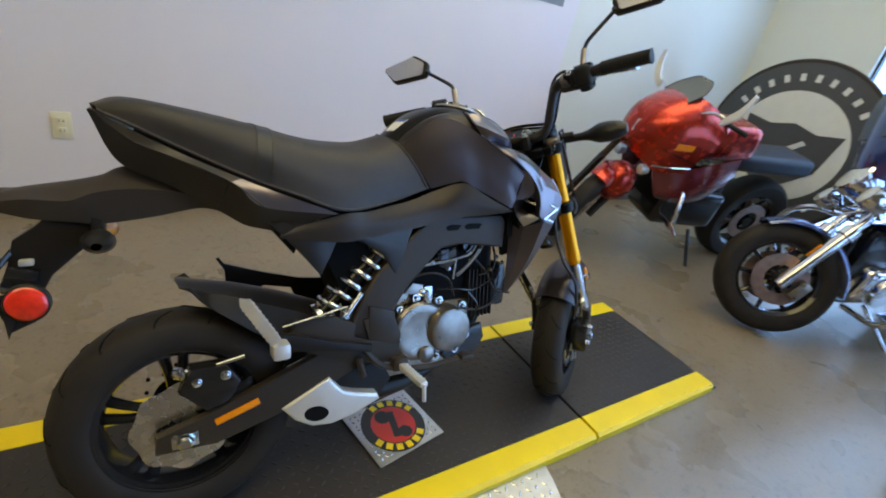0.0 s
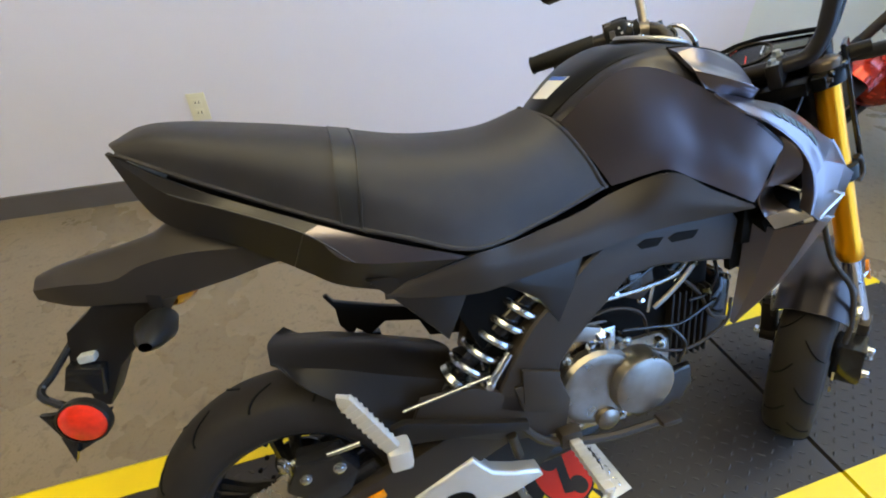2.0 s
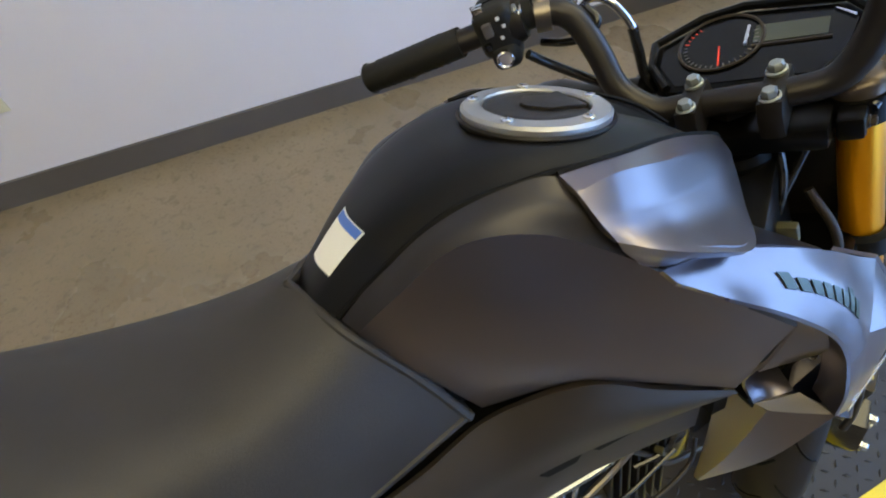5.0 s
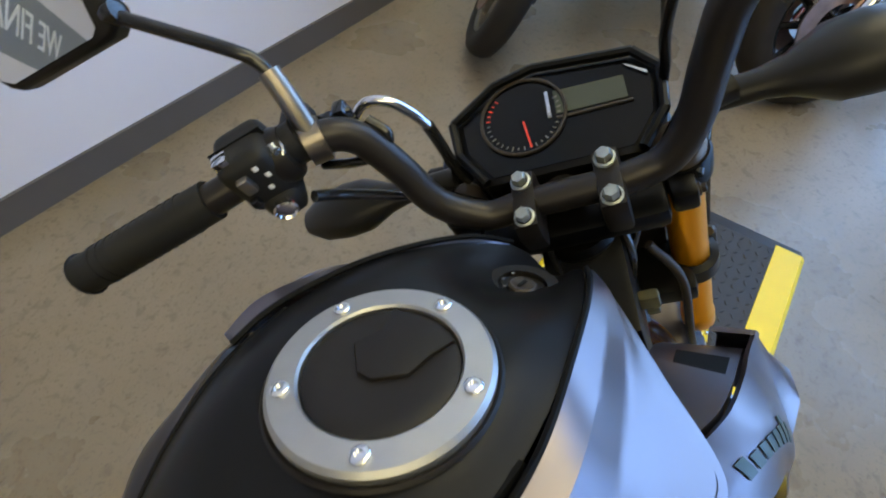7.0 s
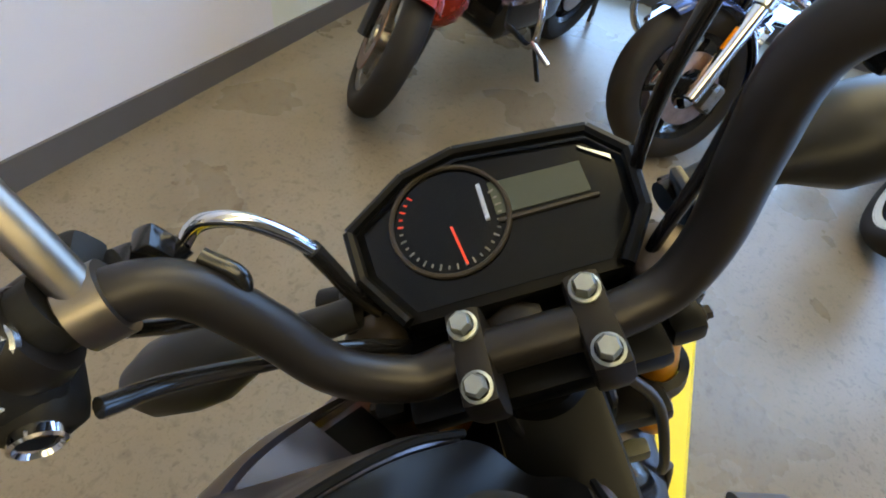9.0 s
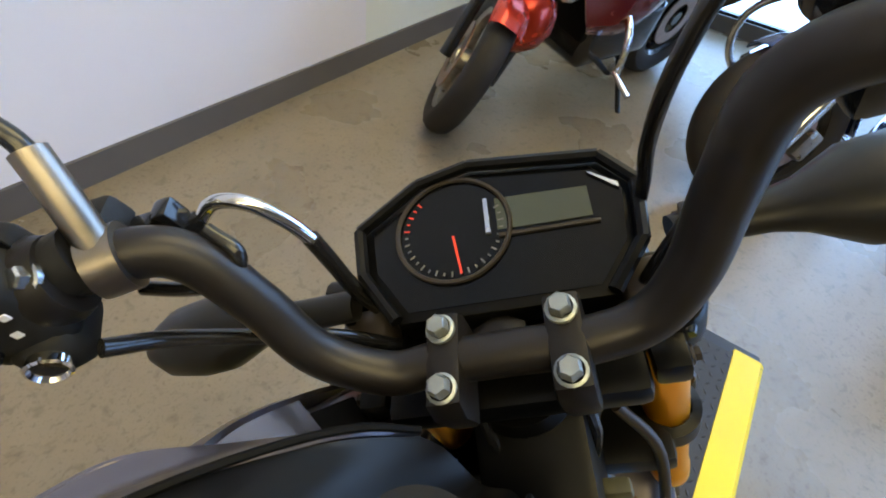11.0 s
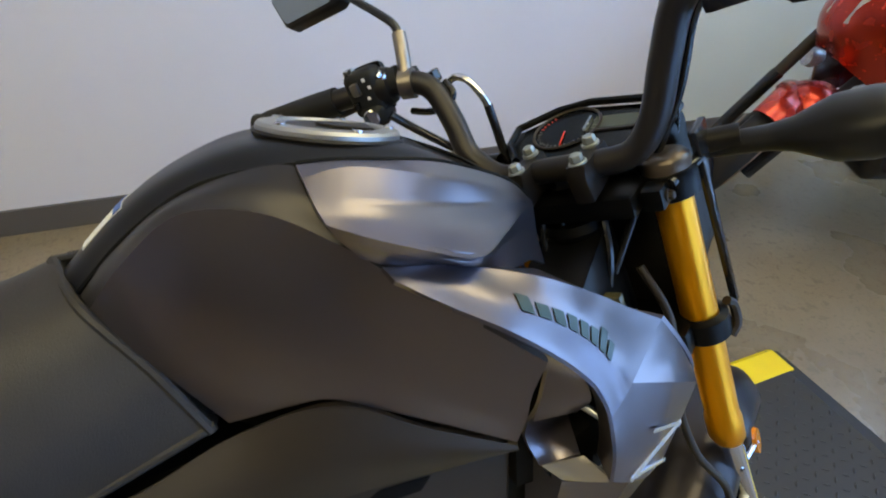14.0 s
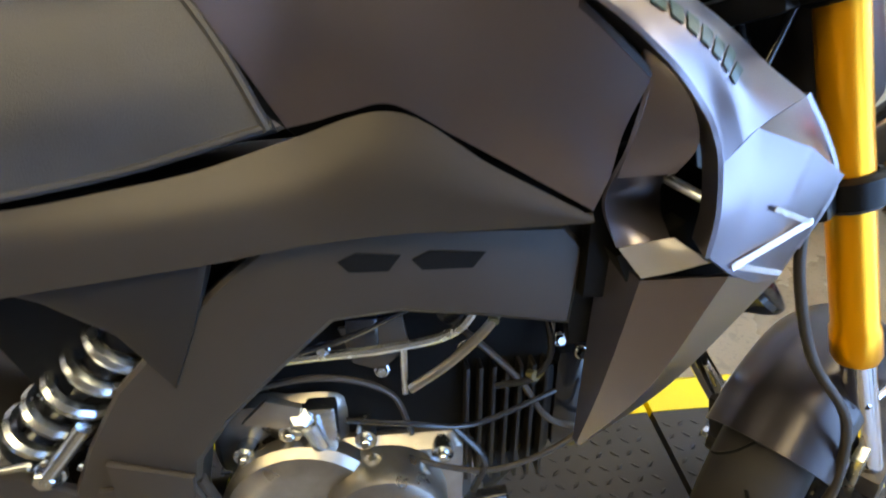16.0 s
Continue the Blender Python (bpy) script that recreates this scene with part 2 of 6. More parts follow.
def spline(pts, n, closed=False):
    """Catmull-Rom through points, n samples."""
    P = [np.array(p, float) for p in pts]
    k = len(P)
    out = []
    spans = k if closed else k - 1
    for i in range(n):
        s = i * spans / (n if closed else (n - 1))
        a = min(int(s), spans - 1)
        f = s - a
        if closed:
            p0, p1, p2, p3 = P[(a - 1) % k], P[a % k], P[(a + 1) % k], P[(a + 2) % k]
        else:
            p1, p2 = P[a], P[a + 1]
            p0 = P[a - 1] if a > 0 else 2 * p1 - p2
            p3 = P[a + 2] if a + 2 < k else 2 * p2 - p1
        out.append(0.5 * (2 * p1 + (p2 - p0) * f + (2 * p0 - 5 * p1 + 4 * p2 - p3) * f * f + (3 * p1 - p0 - 3 * p2 + p3) * f ** 3))
    return out


def tube(pts, r, n=10, samples=0, closed=False, caps=True):
    """Sweep a circle; r is one radius or a list along the path."""
    P = spline(pts, samples, closed) if samples else [np.array(p, float) for p in pts]
    k = len(P)
    rs = [r] * k if not isinstance(r, (list, tuple)) else [float(np.interp(i / (k - 1), np.linspace(0, 1, len(r)), r)) for i in range(k)]
    bm = bmesh.new()
    rings, side = [], None
    for i in range(k):
        a, b = (P[i - 1], P[(i + 1) % k]) if closed else (P[max(i - 1, 0)], P[min(i + 1, k - 1)])
        d = Vector(b - a).normalized()
        if side is None:
            side = d.orthogonal().normalized()
        side = (side - d * side.dot(d)).normalized()
        up = d.cross(side)
        rings.append([bm.verts.new(Vector(P[i]) + rs[i] * (side * math.cos(2 * math.pi * q / n) + up * math.sin(2 * math.pi * q / n))) for q in range(n)])
    for i in range(k if closed else k - 1):
        a, b = rings[i], rings[(i + 1) % k]
        for q in range(n):
            bm.faces.new((a[q], a[(q + 1) % n], b[(q + 1) % n], b[q]))
    if caps and not closed:
        bm.faces.new(rings[0][::-1])
        bm.faces.new(rings[-1])
    return bm


def prism(outline, y0, y1, bevel=0.0, seg=2, plane="xz"):
    """Extrude an outline drawn in a plane, along the third axis."""
    bm = bmesh.new()
    put = {"xz": lambda a, b, h: (a, h, b), "xy": lambda a, b, h: (a, b, h), "yz": lambda a, b, h: (h, a, b)}[plane]
    lo = [bm.verts.new(put(a, b, y0)) for a, b in outline]
    hi = [bm.verts.new(put(a, b, y1)) for a, b in outline]
    f0, f1 = bm.faces.new(lo), bm.faces.new(hi[::-1])
    k = len(outline)
    for i in range(k):
        bm.faces.new((lo[i], hi[i], hi[(i + 1) % k], lo[(i + 1) % k]))
    bmesh.ops.recalc_face_normals(bm, faces=bm.faces)
    if bevel:
        bmesh.ops.bevel(bm, geom=list({e for f in (f0, f1) for e in f.edges}), offset=bevel, segments=seg, affect="EDGES", profile=0.6)
    return bm


def sheet(curves, nu=40, nv=12, thick=0.003, u=(0, 1), v=(0, 1), out=0.0, inward=(0, 0, 0), folds=(), straight=False):
    """A panel of some thickness, lofted through curves; u and v cut a patch out of it, out lifts it off the surface, folds are curves at which it creases."""
    big = 97
    if straight:
        C = [list(np.stack([np.interp(np.linspace(0, 1, big), np.linspace(0, 1, len(c)), np.array(c)[:, k]) for k in range(3)], 1)) for c in curves]
    else:
        C = [spline(c, big) for c in curves]
    if folds:
        per = max(2, nv // (len(curves) - 1))
        nv = per * (len(curves) - 1) + 1
    grid = []
    for i in range(nu):
        t = (u[0] + (u[1] - u[0]) * i / (nu - 1)) * (big - 1)
        a = min(int(t), big - 2)
        col = [c[a] * (1 - (t - a)) + c[a + 1] * (t - a) for c in C]
        if folds:
            cuts = [0, *folds, len(col) - 1]
            row = [col[0]]
            for p, q in zip(cuts, cuts[1:]):
                row += spline(col[p:q + 1], per * (q - p) + 1)[1:]
        elif len(col) == 2:
            s = [v[0] + (v[1] - v[0]) * j / (nv - 1) for j in range(nv)]
            row = []
            for w in s:
                q = w * (len(col) - 1)
                b = min(int(q), len(col) - 2)
                row.append(col[b] * (1 - (q - b)) + col[b + 1] * (q - b))
        else:
            fine = spline(col, 65)
            row = []
            for j in range(nv):
                q = (v[0] + (v[1] - v[0]) * j / (nv - 1)) * 64
                b = min(int(q), 63)
                row.append(fine[b] * (1 - (q - b)) + fine[b + 1] * (q - b))
        grid.append(row)
    G = np.array(grid)
    du, dv = np.gradient(G, axis=0), np.gradient(G, axis=1)
    N = np.cross(du, dv)
    N /= np.maximum(np.linalg.norm(N, axis=2, keepdims=True), 1e-9)
    mid = N.mean(axis=(0, 1))
    away = G.mean(axis=(0, 1)) - np.array((G.mean(axis=(0, 1))[0], 0, 0.55)) - np.array(inward)
    if mid @ away < 0:
        N = -N
    top, low = G + N * out, G + N * (out - thick)
    bm = bmesh.new()
    T = [[bm.verts.new(p) for p in row] for row in top]
    B = [[bm.verts.new(p) for p in row] for row in low]
    for i in range(nu - 1):
        for j in range(nv - 1):
            bm.faces.new((T[i][j], T[i + 1][j], T[i + 1][j + 1], T[i][j + 1]))
            bm.faces.new((B[i][j], B[i][j + 1], B[i + 1][j + 1], B[i + 1][j]))
    for i in range(nu - 1):
        bm.faces.new((T[i][0], B[i][0], B[i + 1][0], T[i + 1][0]))
        bm.faces.new((T[i][-1], T[i + 1][-1], B[i + 1][-1], B[i][-1]))
    for j in range(nv - 1):
        bm.faces.new((T[0][j], T[0][j + 1], B[0][j + 1], B[0][j]))
        bm.faces.new((T[-1][j], B[-1][j], B[-1][j + 1], T[-1][j + 1]))
    bmesh.ops.remove_doubles(bm, verts=bm.verts, dist=1e-6)
    return bm


def stroke(a, b, width):
    """A flat thin bar from a to b."""
    a, b = Vector(a), Vector(b)
    return moved(box((b - a).length + width, width, 0.0008, (0, 0, 0)), Matrix.Translation((a + b) / 2) @ Matrix(((b - a).normalized(), Vector((0, 1, 0)).cross((b - a).normalized()).normalized(), (b - a).normalized().cross(Vector((0, 1, 0)).cross((b - a).normalized()).normalized()))).transposed().to_4x4())


def bolt(at, way, r=0.006, h=0.005):
    """A flanged hexagon bolt head pointing along way."""
    bm = join(lathe([(0, 0), (r * 1.35, 0), (r * 1.35, h * 0.3), (r * 1.1, h * 0.4)], 16, "z"), lathe([(r, h * 0.3), (r, h), (r * 0.8, h * 1.15), (0, h * 1.15)], 6, "z"))
    q = Vector(way).normalized().to_track_quat("Z", "Y").to_matrix().to_4x4()
    return moved(bm, Matrix.Translation(at) @ q)


def rod(a, b, r, n=12):
    return tube([a, b], r, n)


def hook(points, r=0.004):
    return tube(points, r, 8, samples=max(12, 6 * len(points)))

# ---- room ----
ROOM = pose(-0.07, 1.722, 0)  # x runs along the long wall, y points into the wall
U0, U1, V1, H = -6.2, 4.75, -5.2, 5.0


def structure(name, bm, material, label, category, m=ROOM):
    return tagged(link(name, bm, material, m=m, smooth=False), label, category, kind="structure")


def slab(x0, x1, y0, y1, z0, z1):
    return box(x1 - x0, y1 - y0, z1 - z0, ((x0 + x1) / 2, (y0 + y1) / 2, (z0 + z1) / 2))


structure("floor", slab(U0 - 0.2, U1 + 0.2, V1 - 0.2, 0.2, -0.12, 0), M_FLOOR, "brown sealed concrete showroom floor with dark flecks", "floor")
structure("wall_north", slab(U0, 2.53, 0, 0.15, 0, H), M_WALL, "smooth lilac painted showroom wall", "wall")
structure("wall_north_end", slab(2.53, U1, 0, 0.15, 0, H), M_WALL2, "pale greenish white painted wall section", "wall")
structure("wall_west", slab(U0 - 0.15, U0, V1, 0.15, 0, H), M_WALL, "pale lilac painted end wall", "wall")
structure("ceiling", slab(U0 - 0.2, U1 + 0.2, V1 - 0.2, 0.2, H, H + 0.1), M_CEIL, "white tiled ceiling", "ceiling")
# the shop front: wide windows in the south and east walls
Z0W = 0.06
SOUTH, EAST = [(1.85, 3.27), (3.29, 4.70)], [(-5.15, -3.02), (-3.0, -0.9)]


def pierced(lo, hi, wins, put, Z1W):
    cuts = [lo] + [c for w in wins for c in w] + [hi]
    return join(put(lo, hi, 0, Z0W), put(lo, hi, Z1W, H), *[put(a, b, Z0W, Z1W) for a, b in zip(cuts[::2], cuts[1::2])])


structure("wall_south", pierced(U0, U1 + 0.15, SOUTH, lambda a, b, z0, z1: slab(a, b, V1 - 0.15, V1, z0, z1), 2.5), M_WALL3, "tan painted shop front wall with wide windows", "wall")
structure("wall_east", pierced(V1, 0.15, EAST, lambda a, b, z0, z1: slab(U1, U1 + 0.15, a, b, z0, z1), 4.5), M_WALL2, "pale greenish white shop front wall with wide windows", "wall")
for k, (a, b) in enumerate(SOUTH + EAST):
    south = k < 2
    Z1W = 2.5 if south else 4.5
    put = (lambda p, q, r, t, z0, z1: slab(p, q, V1 - t, V1 - r, z0, z1)) if south else (lambda p, q, r, t, z0, z1: slab(U1 + r, U1 + t, p, q, z0, z1))
    w = thing("window_%d" % (k + 1), ROOM, "tall shop window in a dark frame", "window", kind="structure")
    for y in (a + 0.010, b - 0.010):
        part("mullion", put(y - 0.010, y + 0.010, 0.04, 0.10, Z0W, Z1W), M_GLOSS, w, smooth=False)
    for z in (Z0W + 0.025, Z1W - 0.025):
        part("rail", put(a + 0.05, b - 0.05, 0.042, 0.098, z - 0.025, z + 0.025), M_GLOSS, w, smooth=False)
# the bright sky and street outside the glass
structure("backdrop_south", slab(SOUTH[0][0] - 0.1, SOUTH[-1][1] + 0.1, V1 - 0.40, V1 - 0.36, 0.0, H), M_SKYS, "pale blue daylight outside the shop windows", "backdrop")
structure("backdrop_east", slab(U1 + 0.36, U1 + 0.40, EAST[0][0] - 0.1, EAST[-1][1] + 0.1, 0.0, H), M_SKYE, "pale blue daylight outside the shop windows", "backdrop")
for name, bm in (("baseboard_north", slab(U0, U1, -0.012, 0, 0, 0.10)), ("baseboard_east", slab(U1 - 0.012, U1, V1, -0.012, 0, 0.10)), ("baseboard_west", slab(U0, U0 + 0.012, V1, -0.012, 0, 0.10))):
    structure(name, bm, M_BASE, "brown vinyl cove baseboard", "baseboard")
structure("stripe_north", slab(U0, 2.40, -0.003, 0, 1.34, 1.74), M_STRIPE, "grey painted wall stripe under white letters", "wall stripe")


def lettering(words, size, m):
    c = bpy.data.curves.new("lettering", "FONT")
    c.body, c.size, c.extrude, c.align_x, c.align_y = words, size, 0.002, "CENTER", "CENTER"
    ob = new("lettering", c)
    ob.matrix_basis = m
    c.materials.append(M_LETTER)
    return tagged(ob, "white capital letters on the grey wall stripe", "sign")


lettering("WE FINANCE", 0.25, ROOM @ pose(-2.18, -0.006, 1.54, 90, 0, 0))

for x, v in ((-2.6, -2.7), (0.0, -2.7), (2.5, -1.35)):
    for y in (v,):
        f = thing("ceiling_light", ROOM @ pose(x, y, 3.3), "wide white diffuser light hung from the ceiling", "ceiling light", "ceiling lights")
        part("frame", join(slab(-1.12, 1.12, -0.62, -0.60, -0.05, -0.001), slab(-1.12, 1.12, 0.60, 0.62, -0.05, -0.001), slab(-1.12, -1.10, -0.60, 0.60, -0.05, -0.001), slab(1.10, 1.12, -0.60, 0.60, -0.05, -0.001)), M_CEIL, f, smooth=False)
        for q in (-0.5, 0.5):
            part("wire", rod((q, 0, 0), (q, 0, H - 3.3), 0.003), M_STEEL, f)
        part("diffuser", slab(-1.10, 1.10, -0.60, 0.60, -0.04, -0.01), M_LAMP, f, smooth=False)

# wall outlet
o = thing("wall_outlet", pose(-0.288, 1.722, 0.390), "ivory duplex power outlet on the lilac wall", "outlet")
part("cover_plate", box(0.072, 0.006, 0.116, (0, -0.003, 0), 0.002), M_OUTLET, o)
for z in (-0.022, 0.022):
    part("socket", box(0.034, 0.004, 0.028, (0, -0.008, z), 0.0015), M_OUTLET, o)
    part("slot", join(box(0.003, 0.002, 0.009, (-0.007, -0.0105, z)), box(0.003, 0.002, 0.009, (0.007, -0.0105, z))), M_DARK, o)

# round wall sign
s = thing("round_sign", pose(4.03, 0.845, 0.803, 0, 0, 2), "large round black and white emblem disc on black feet", "sign")
RS = 0.594
part("rim", moved(lathe([(RS, -0.03), (RS + 0.012, -0.028), (RS + 0.012, 0.006), (RS, 0.012), (RS - 0.012, 0.010)], 72, "z"), pose(0, 0, 0, 0, -90, 0)), M_FRAME, s)
for y in (-0.25, 0.25):
    part("foot", join(tube([(0.02, y, -0.45), (0.10, y, -0.835)], 0.012, 10), tube([(0.015, y, -0.45), (-0.03, y, -0.835)], 0.012, 10)), M_FRAME, s)
part("ring", moved(lathe([(0, -0.025), (RS, -0.025), (RS, 0.006), (RS * 0.98, 0.008), (0, 0.008)], 72, "z"), pose(0, 0, 0, 0, -90, 0)), M_SIGNG, s)
part("field", moved(lathe([(0, 0.008), (RS * 0.66, 0.008), (RS * 0.66, 0.012), (0, 0.012)], 64, "z"), pose(0, 0, 0, 0, -90, 0)), M_SIGNW, s)
sh = [(-0.33, 0.16), (-0.16, 0.13), (0.0, 0.17), (0.16, 0.13), (0.33, 0.16), (0.32, -0.02), (0.21, -0.21), (0.07, -0.33), (-0.11, -0.25), (-0.26, -0.12)]
part("shield", prism(sh, -0.012, -0.017, 0, plane="yz"), M_SIGNG, s, smooth=False)
part("slash", prism([(0.05, -0.10), (0.08, -0.08), (-0.10, 0.07), (-0.13, 0.05)], -0.017, -0.021, plane="yz"), M_SIGNW, s, smooth=False)
for k in range(11):
    a = radians(30 + 12 * k)
    part("bar", moved(box(0.004, 0.034, 0.05, (0, 0, 0)), Matrix.Translation((-0.010, RS * 0.81 * math.cos(a), RS * 0.81 * math.sin(a))) @ pose(0, 0, 0, math.degrees(a) - 90, 0, 0)), M_SIGNW, s, smooth=False)
for k in range(8):
    a = radians(215 + 14 * k)
    part("bar", moved(box(0.004, 0.030, 0.042, (0, 0, 0)), Matrix.Translation((-0.010, RS * 0.81 * math.cos(a), RS * 0.81 * math.sin(a))) @ pose(0, 0, 0, math.degrees(a) + 90, 0, 0)), M_SIGNW, s, smooth=False)

# ---- display mat on the floor ----
MATP = pose(1.216, -0.255, 0, 0, 0, 1.5)
MW, MZ = 0.63, 0.035


def mat_piece(x0, x1, ends, label):
    mt = thing("display_mat", MATP, label, "floor mat", "display mats")
    e = 0.085
    x0i, x1i = x0 + (0.05 if ends[0] else 0), x1 - (0.05 if ends[1] else 0)
    part("core", slab(x0i, x1i, e, MW - e, 0, MZ), M_MAT, mt, smooth=False)
    for y0, y1, low in ((0, e, 0), (MW - e, MW, 1)):
        pts = [(y0, 0), (y1, 0), (y1, MZ + 0.002), (y0 + 0.012, MZ + 0.002), (y0, MZ * 0.75)] if not low else [(y0, 0), (y1, 0), (y1, MZ * 0.75), (y1 - 0.012, MZ + 0.002), (y0, MZ + 0.002)]
        part("yellow_edge", prism(pts, x0, x1 - (0.03 if ends[1] else 0), plane="yz"), M_YELLOW, mt, "bright yellow safety edge", smooth=False)
    if ends[1]:
        part("ramp_edge", prism([(x1i, 0), (x1 + 0.02, 0), (x1 + 0.02, 0.006), (x1i, MZ)], 0.006, MW - 0.006), M_MAT, mt, "tapered black end", smooth=False)
    # raised diamond pips
    bm = bmesh.new()
    nx, ny = int((x1i - x0i) / 0.032), int((MW - 2 * e) / 0.026)
    for i in range(nx):
        for j in range(ny):
            x, y = x0i + (i + 0.5) * 0.032, e + (j + 0.5) * 0.026
            a = radians(35 if (i + j) % 2 else -35)
            c, q = math.cos(a), math.sin(a)
            vs = [bm.verts.new((x + c * p - q * r, y + q * p + c * r, MZ + h)) for p, r, h in ((0.011, 0, 0), (0, 0.004, 0), (-0.011, 0, 0), (0, -0.004, 0), (0.004, 0, 0.002), (-0.004, 0, 0.002))]
            for f in ((0, 1, 4), (1, 5, 4), (1, 2, 5), (2, 3, 5), (3, 4, 5), (3, 0, 4)):
                bm.faces.new([vs[g] for g in f])
    tagged(part("pip_texture", bm, M_MAT, mt, smooth=False), kind="stuff")
    return mt


mat_piece(-2.1, -0.006, (True, False), "black rubber display mat with yellow edges under the motorcycle")
mat_piece(0.006, 0.76, (False, True), "black ribbed end mat with yellow edges")

# steel tread plate disc that carries the mat
tp = thing("tread_plate", pose(0.42, -0.16, 0, 0, 0, 0), "round galvanised tread plate under the display mat", "tread plate")
part("disc", lathe([(0, 0.001), (0.565, 0.001), (0.57, 0.004), (0.568, 0.007), (0, 0.007)], 96, "z"), M_PLATE, tp)
bm = bmesh.new()
for i in range(-24, 25):
    for j in range(-24, 25):
        x, y = i * 0.03, j * 0.03
        if x * x + y * y > 0.55 ** 2 or y > -0.06:
            continue
        a = radians(45 if (i + j) % 2 else -45)
        c, q = math.cos(a), math.sin(a)
        vs = [bm.verts.new((x + c * p - q * r, y + q * p + c * r, 0.007 + h)) for p, r, h in ((0.012, 0, 0), (0, 0.0035, 0), (-0.012, 0, 0), (0, -0.0035, 0), (0.005, 0, 0.0018), (-0.005, 0, 0.0018))]
        for f in ((0, 1, 4), (1, 5, 4), (1, 2, 5), (2, 3, 5), (3, 4, 5), (3, 0, 4)):
            bm.faces.new([vs[g] for g in f])
tagged(part("lug_texture", bm, M_TREAD, tp, smooth=False), kind="stuff")

# badge plate lying on the mat
bp = thing("badge_plate", pose(0.580, 0.010, MZ + 0.003, 0, 0, 12), "square tread plate with a round red and yellow badge", "badge")
part("plate", box(0.235, 0.205, 0.004, (0, 0, 0.002), 0.001), M_PLATE, bp)
bm = bmesh.new()
for i in range(-7, 8):
    for j in range(-6, 7):
        x, y = i * 0.0165, j * 0.0165
        if x * x + y * y < 0.095 ** 2 or abs(x) > 0.112 or abs(y) > 0.097:
            continue
        c, q = math.cos(radians(45 if (i + j) % 2 else -45)), math.sin(radians(45 if (i + j) % 2 else -45))
        vs = [bm.verts.new((x + c * p - q * r, y + q * p + c * r, 0.004 + h)) for p, r, h in ((0.0075, 0, 0), (0, 0.0025, 0), (-0.0075, 0, 0), (0, -0.0025, 0), (0, 0, 0.0015))]
        for g in ((0, 1, 4), (1, 2, 4), (2, 3, 4), (3, 0, 4)):
            bm.faces.new([vs[k] for k in g])
tagged(part("lug_texture", bm, M_TREAD, bp, smooth=False), kind="stuff")
part("badge", lathe([(0, 0.004), (0.098, 0.004), (0.098, 0.006), (0, 0.006)], 48, "z"), M_BLACK, bp)
part("red_field", lathe([(0, 0.006), (0.068, 0.006), (0.068, 0.007), (0, 0.007)], 40, "z"), M_REDLOGO, bp)
for k in range(6):
    a = radians(205 + 21 * k)
    part("bar", moved(box(0.019, 0.021, 0.002), Matrix.Translation((0.083 * math.cos(a), 0.083 * math.sin(a), 0.0065)) @ pose(0, 0, 0, 0, 0, math.degrees(a) + 90)), M_YELLOGO, bp, smooth=False)
for k in range(5):
    a = radians(20 + 21 * k)
    part("bar", moved(box(0.018, 0.019, 0.002), Matrix.Translation((0.083 * math.cos(a), 0.083 * math.sin(a), 0.0065)) @ pose(0, 0, 0, 0, 0, math.degrees(a) + 90)), M_YELLOGO, bp, smooth=False)
part("emblem", join(moved(box(0.022, 0.095, 0.0015, (0, 0, 0.0075)), pose(0, 0, 0, 0, 0, -20)), lathe([(0, 0.0071), (0.024, 0.0071), (0.024, 0.0082), (0, 0.0082)], 20, "z", (-0.015, 0.038, 0)), lathe([(0, 0.0071), (0.021, 0.0071), (0.021, 0.0082), (0, 0.0082)], 20, "z", (0.016, -0.04, 0))), M_BLACK, bp)

# ---- the small street motorcycle on its side stand ----
BIKE = thing("motorcycle", pose(0.030, -0.036, 0.033, -17.0, -1.3, 0), "small graphite street motorcycle with gold fork tubes on its stand", "motorcycle")
STEER = pose(0.9266, 0.0157, 0.8632) @ pose(0, 0, 0, 0, -23.5, 0) @ pose(0, 0, 0, 0, 0, 33)


FORK = STEER @ pose(0.036, 0.008, -0.05, 0, 7.3, 0) @ pose(-0.022, 0, 0.05)


AXLE = BIKE.matrix_basis.inverted() @ pose(1.228, 0.050, 0.247, -14, 0, 33.5)  # front wheel standing on the mat
HUB = AXLE @ pose(0, 0, 0, 0, -17, 0) @ pose(0.010, 0, 0.692)
FRAMES = {False: None, True: STEER, "fork": FORK, "hub": HUB}


def P(name, bm, material, label="", parent=None, steer=False, smooth=True, angle=40):
    if parent:
        return part(name, bm, material, parent, label, None, smooth, angle)
    return part(name, bm, material, BIKE, label, FRAMES[steer], smooth, angle)


# body curves, right half (y negative)
A = [(0.478, 0, 0.850), (0.530, 0, 0.893), (0.575, 0, 0.918), (0.630, 0, 0.932), (0.700, 0, 0.928), (0.772, 0, 0.900), (0.822, 0, 0.852), (0.872, 0, 0.815)]
AB = [(0.485, -0.027, 0.851), (0.536, -0.038, 0.893), (0.582, -0.046, 0.918), (0.637, -0.053, 0.931), (0.705, -0.055, 0.926), (0.772, -0.046, 0.905), (0.829, -0.034, 0.866), (0.870, -0.020, 0.834)]
B = [(0.499, -0.047, 0.844), (0.545, -0.063, 0.883), (0.595, -0.073, 0.911), (0.650, -0.085, 0.919), (0.700, -0.088, 0.915), (0.765, -0.077, 0.902), (0.825, -0.053, 0.875), (0.864, -0.031, 0.846)]
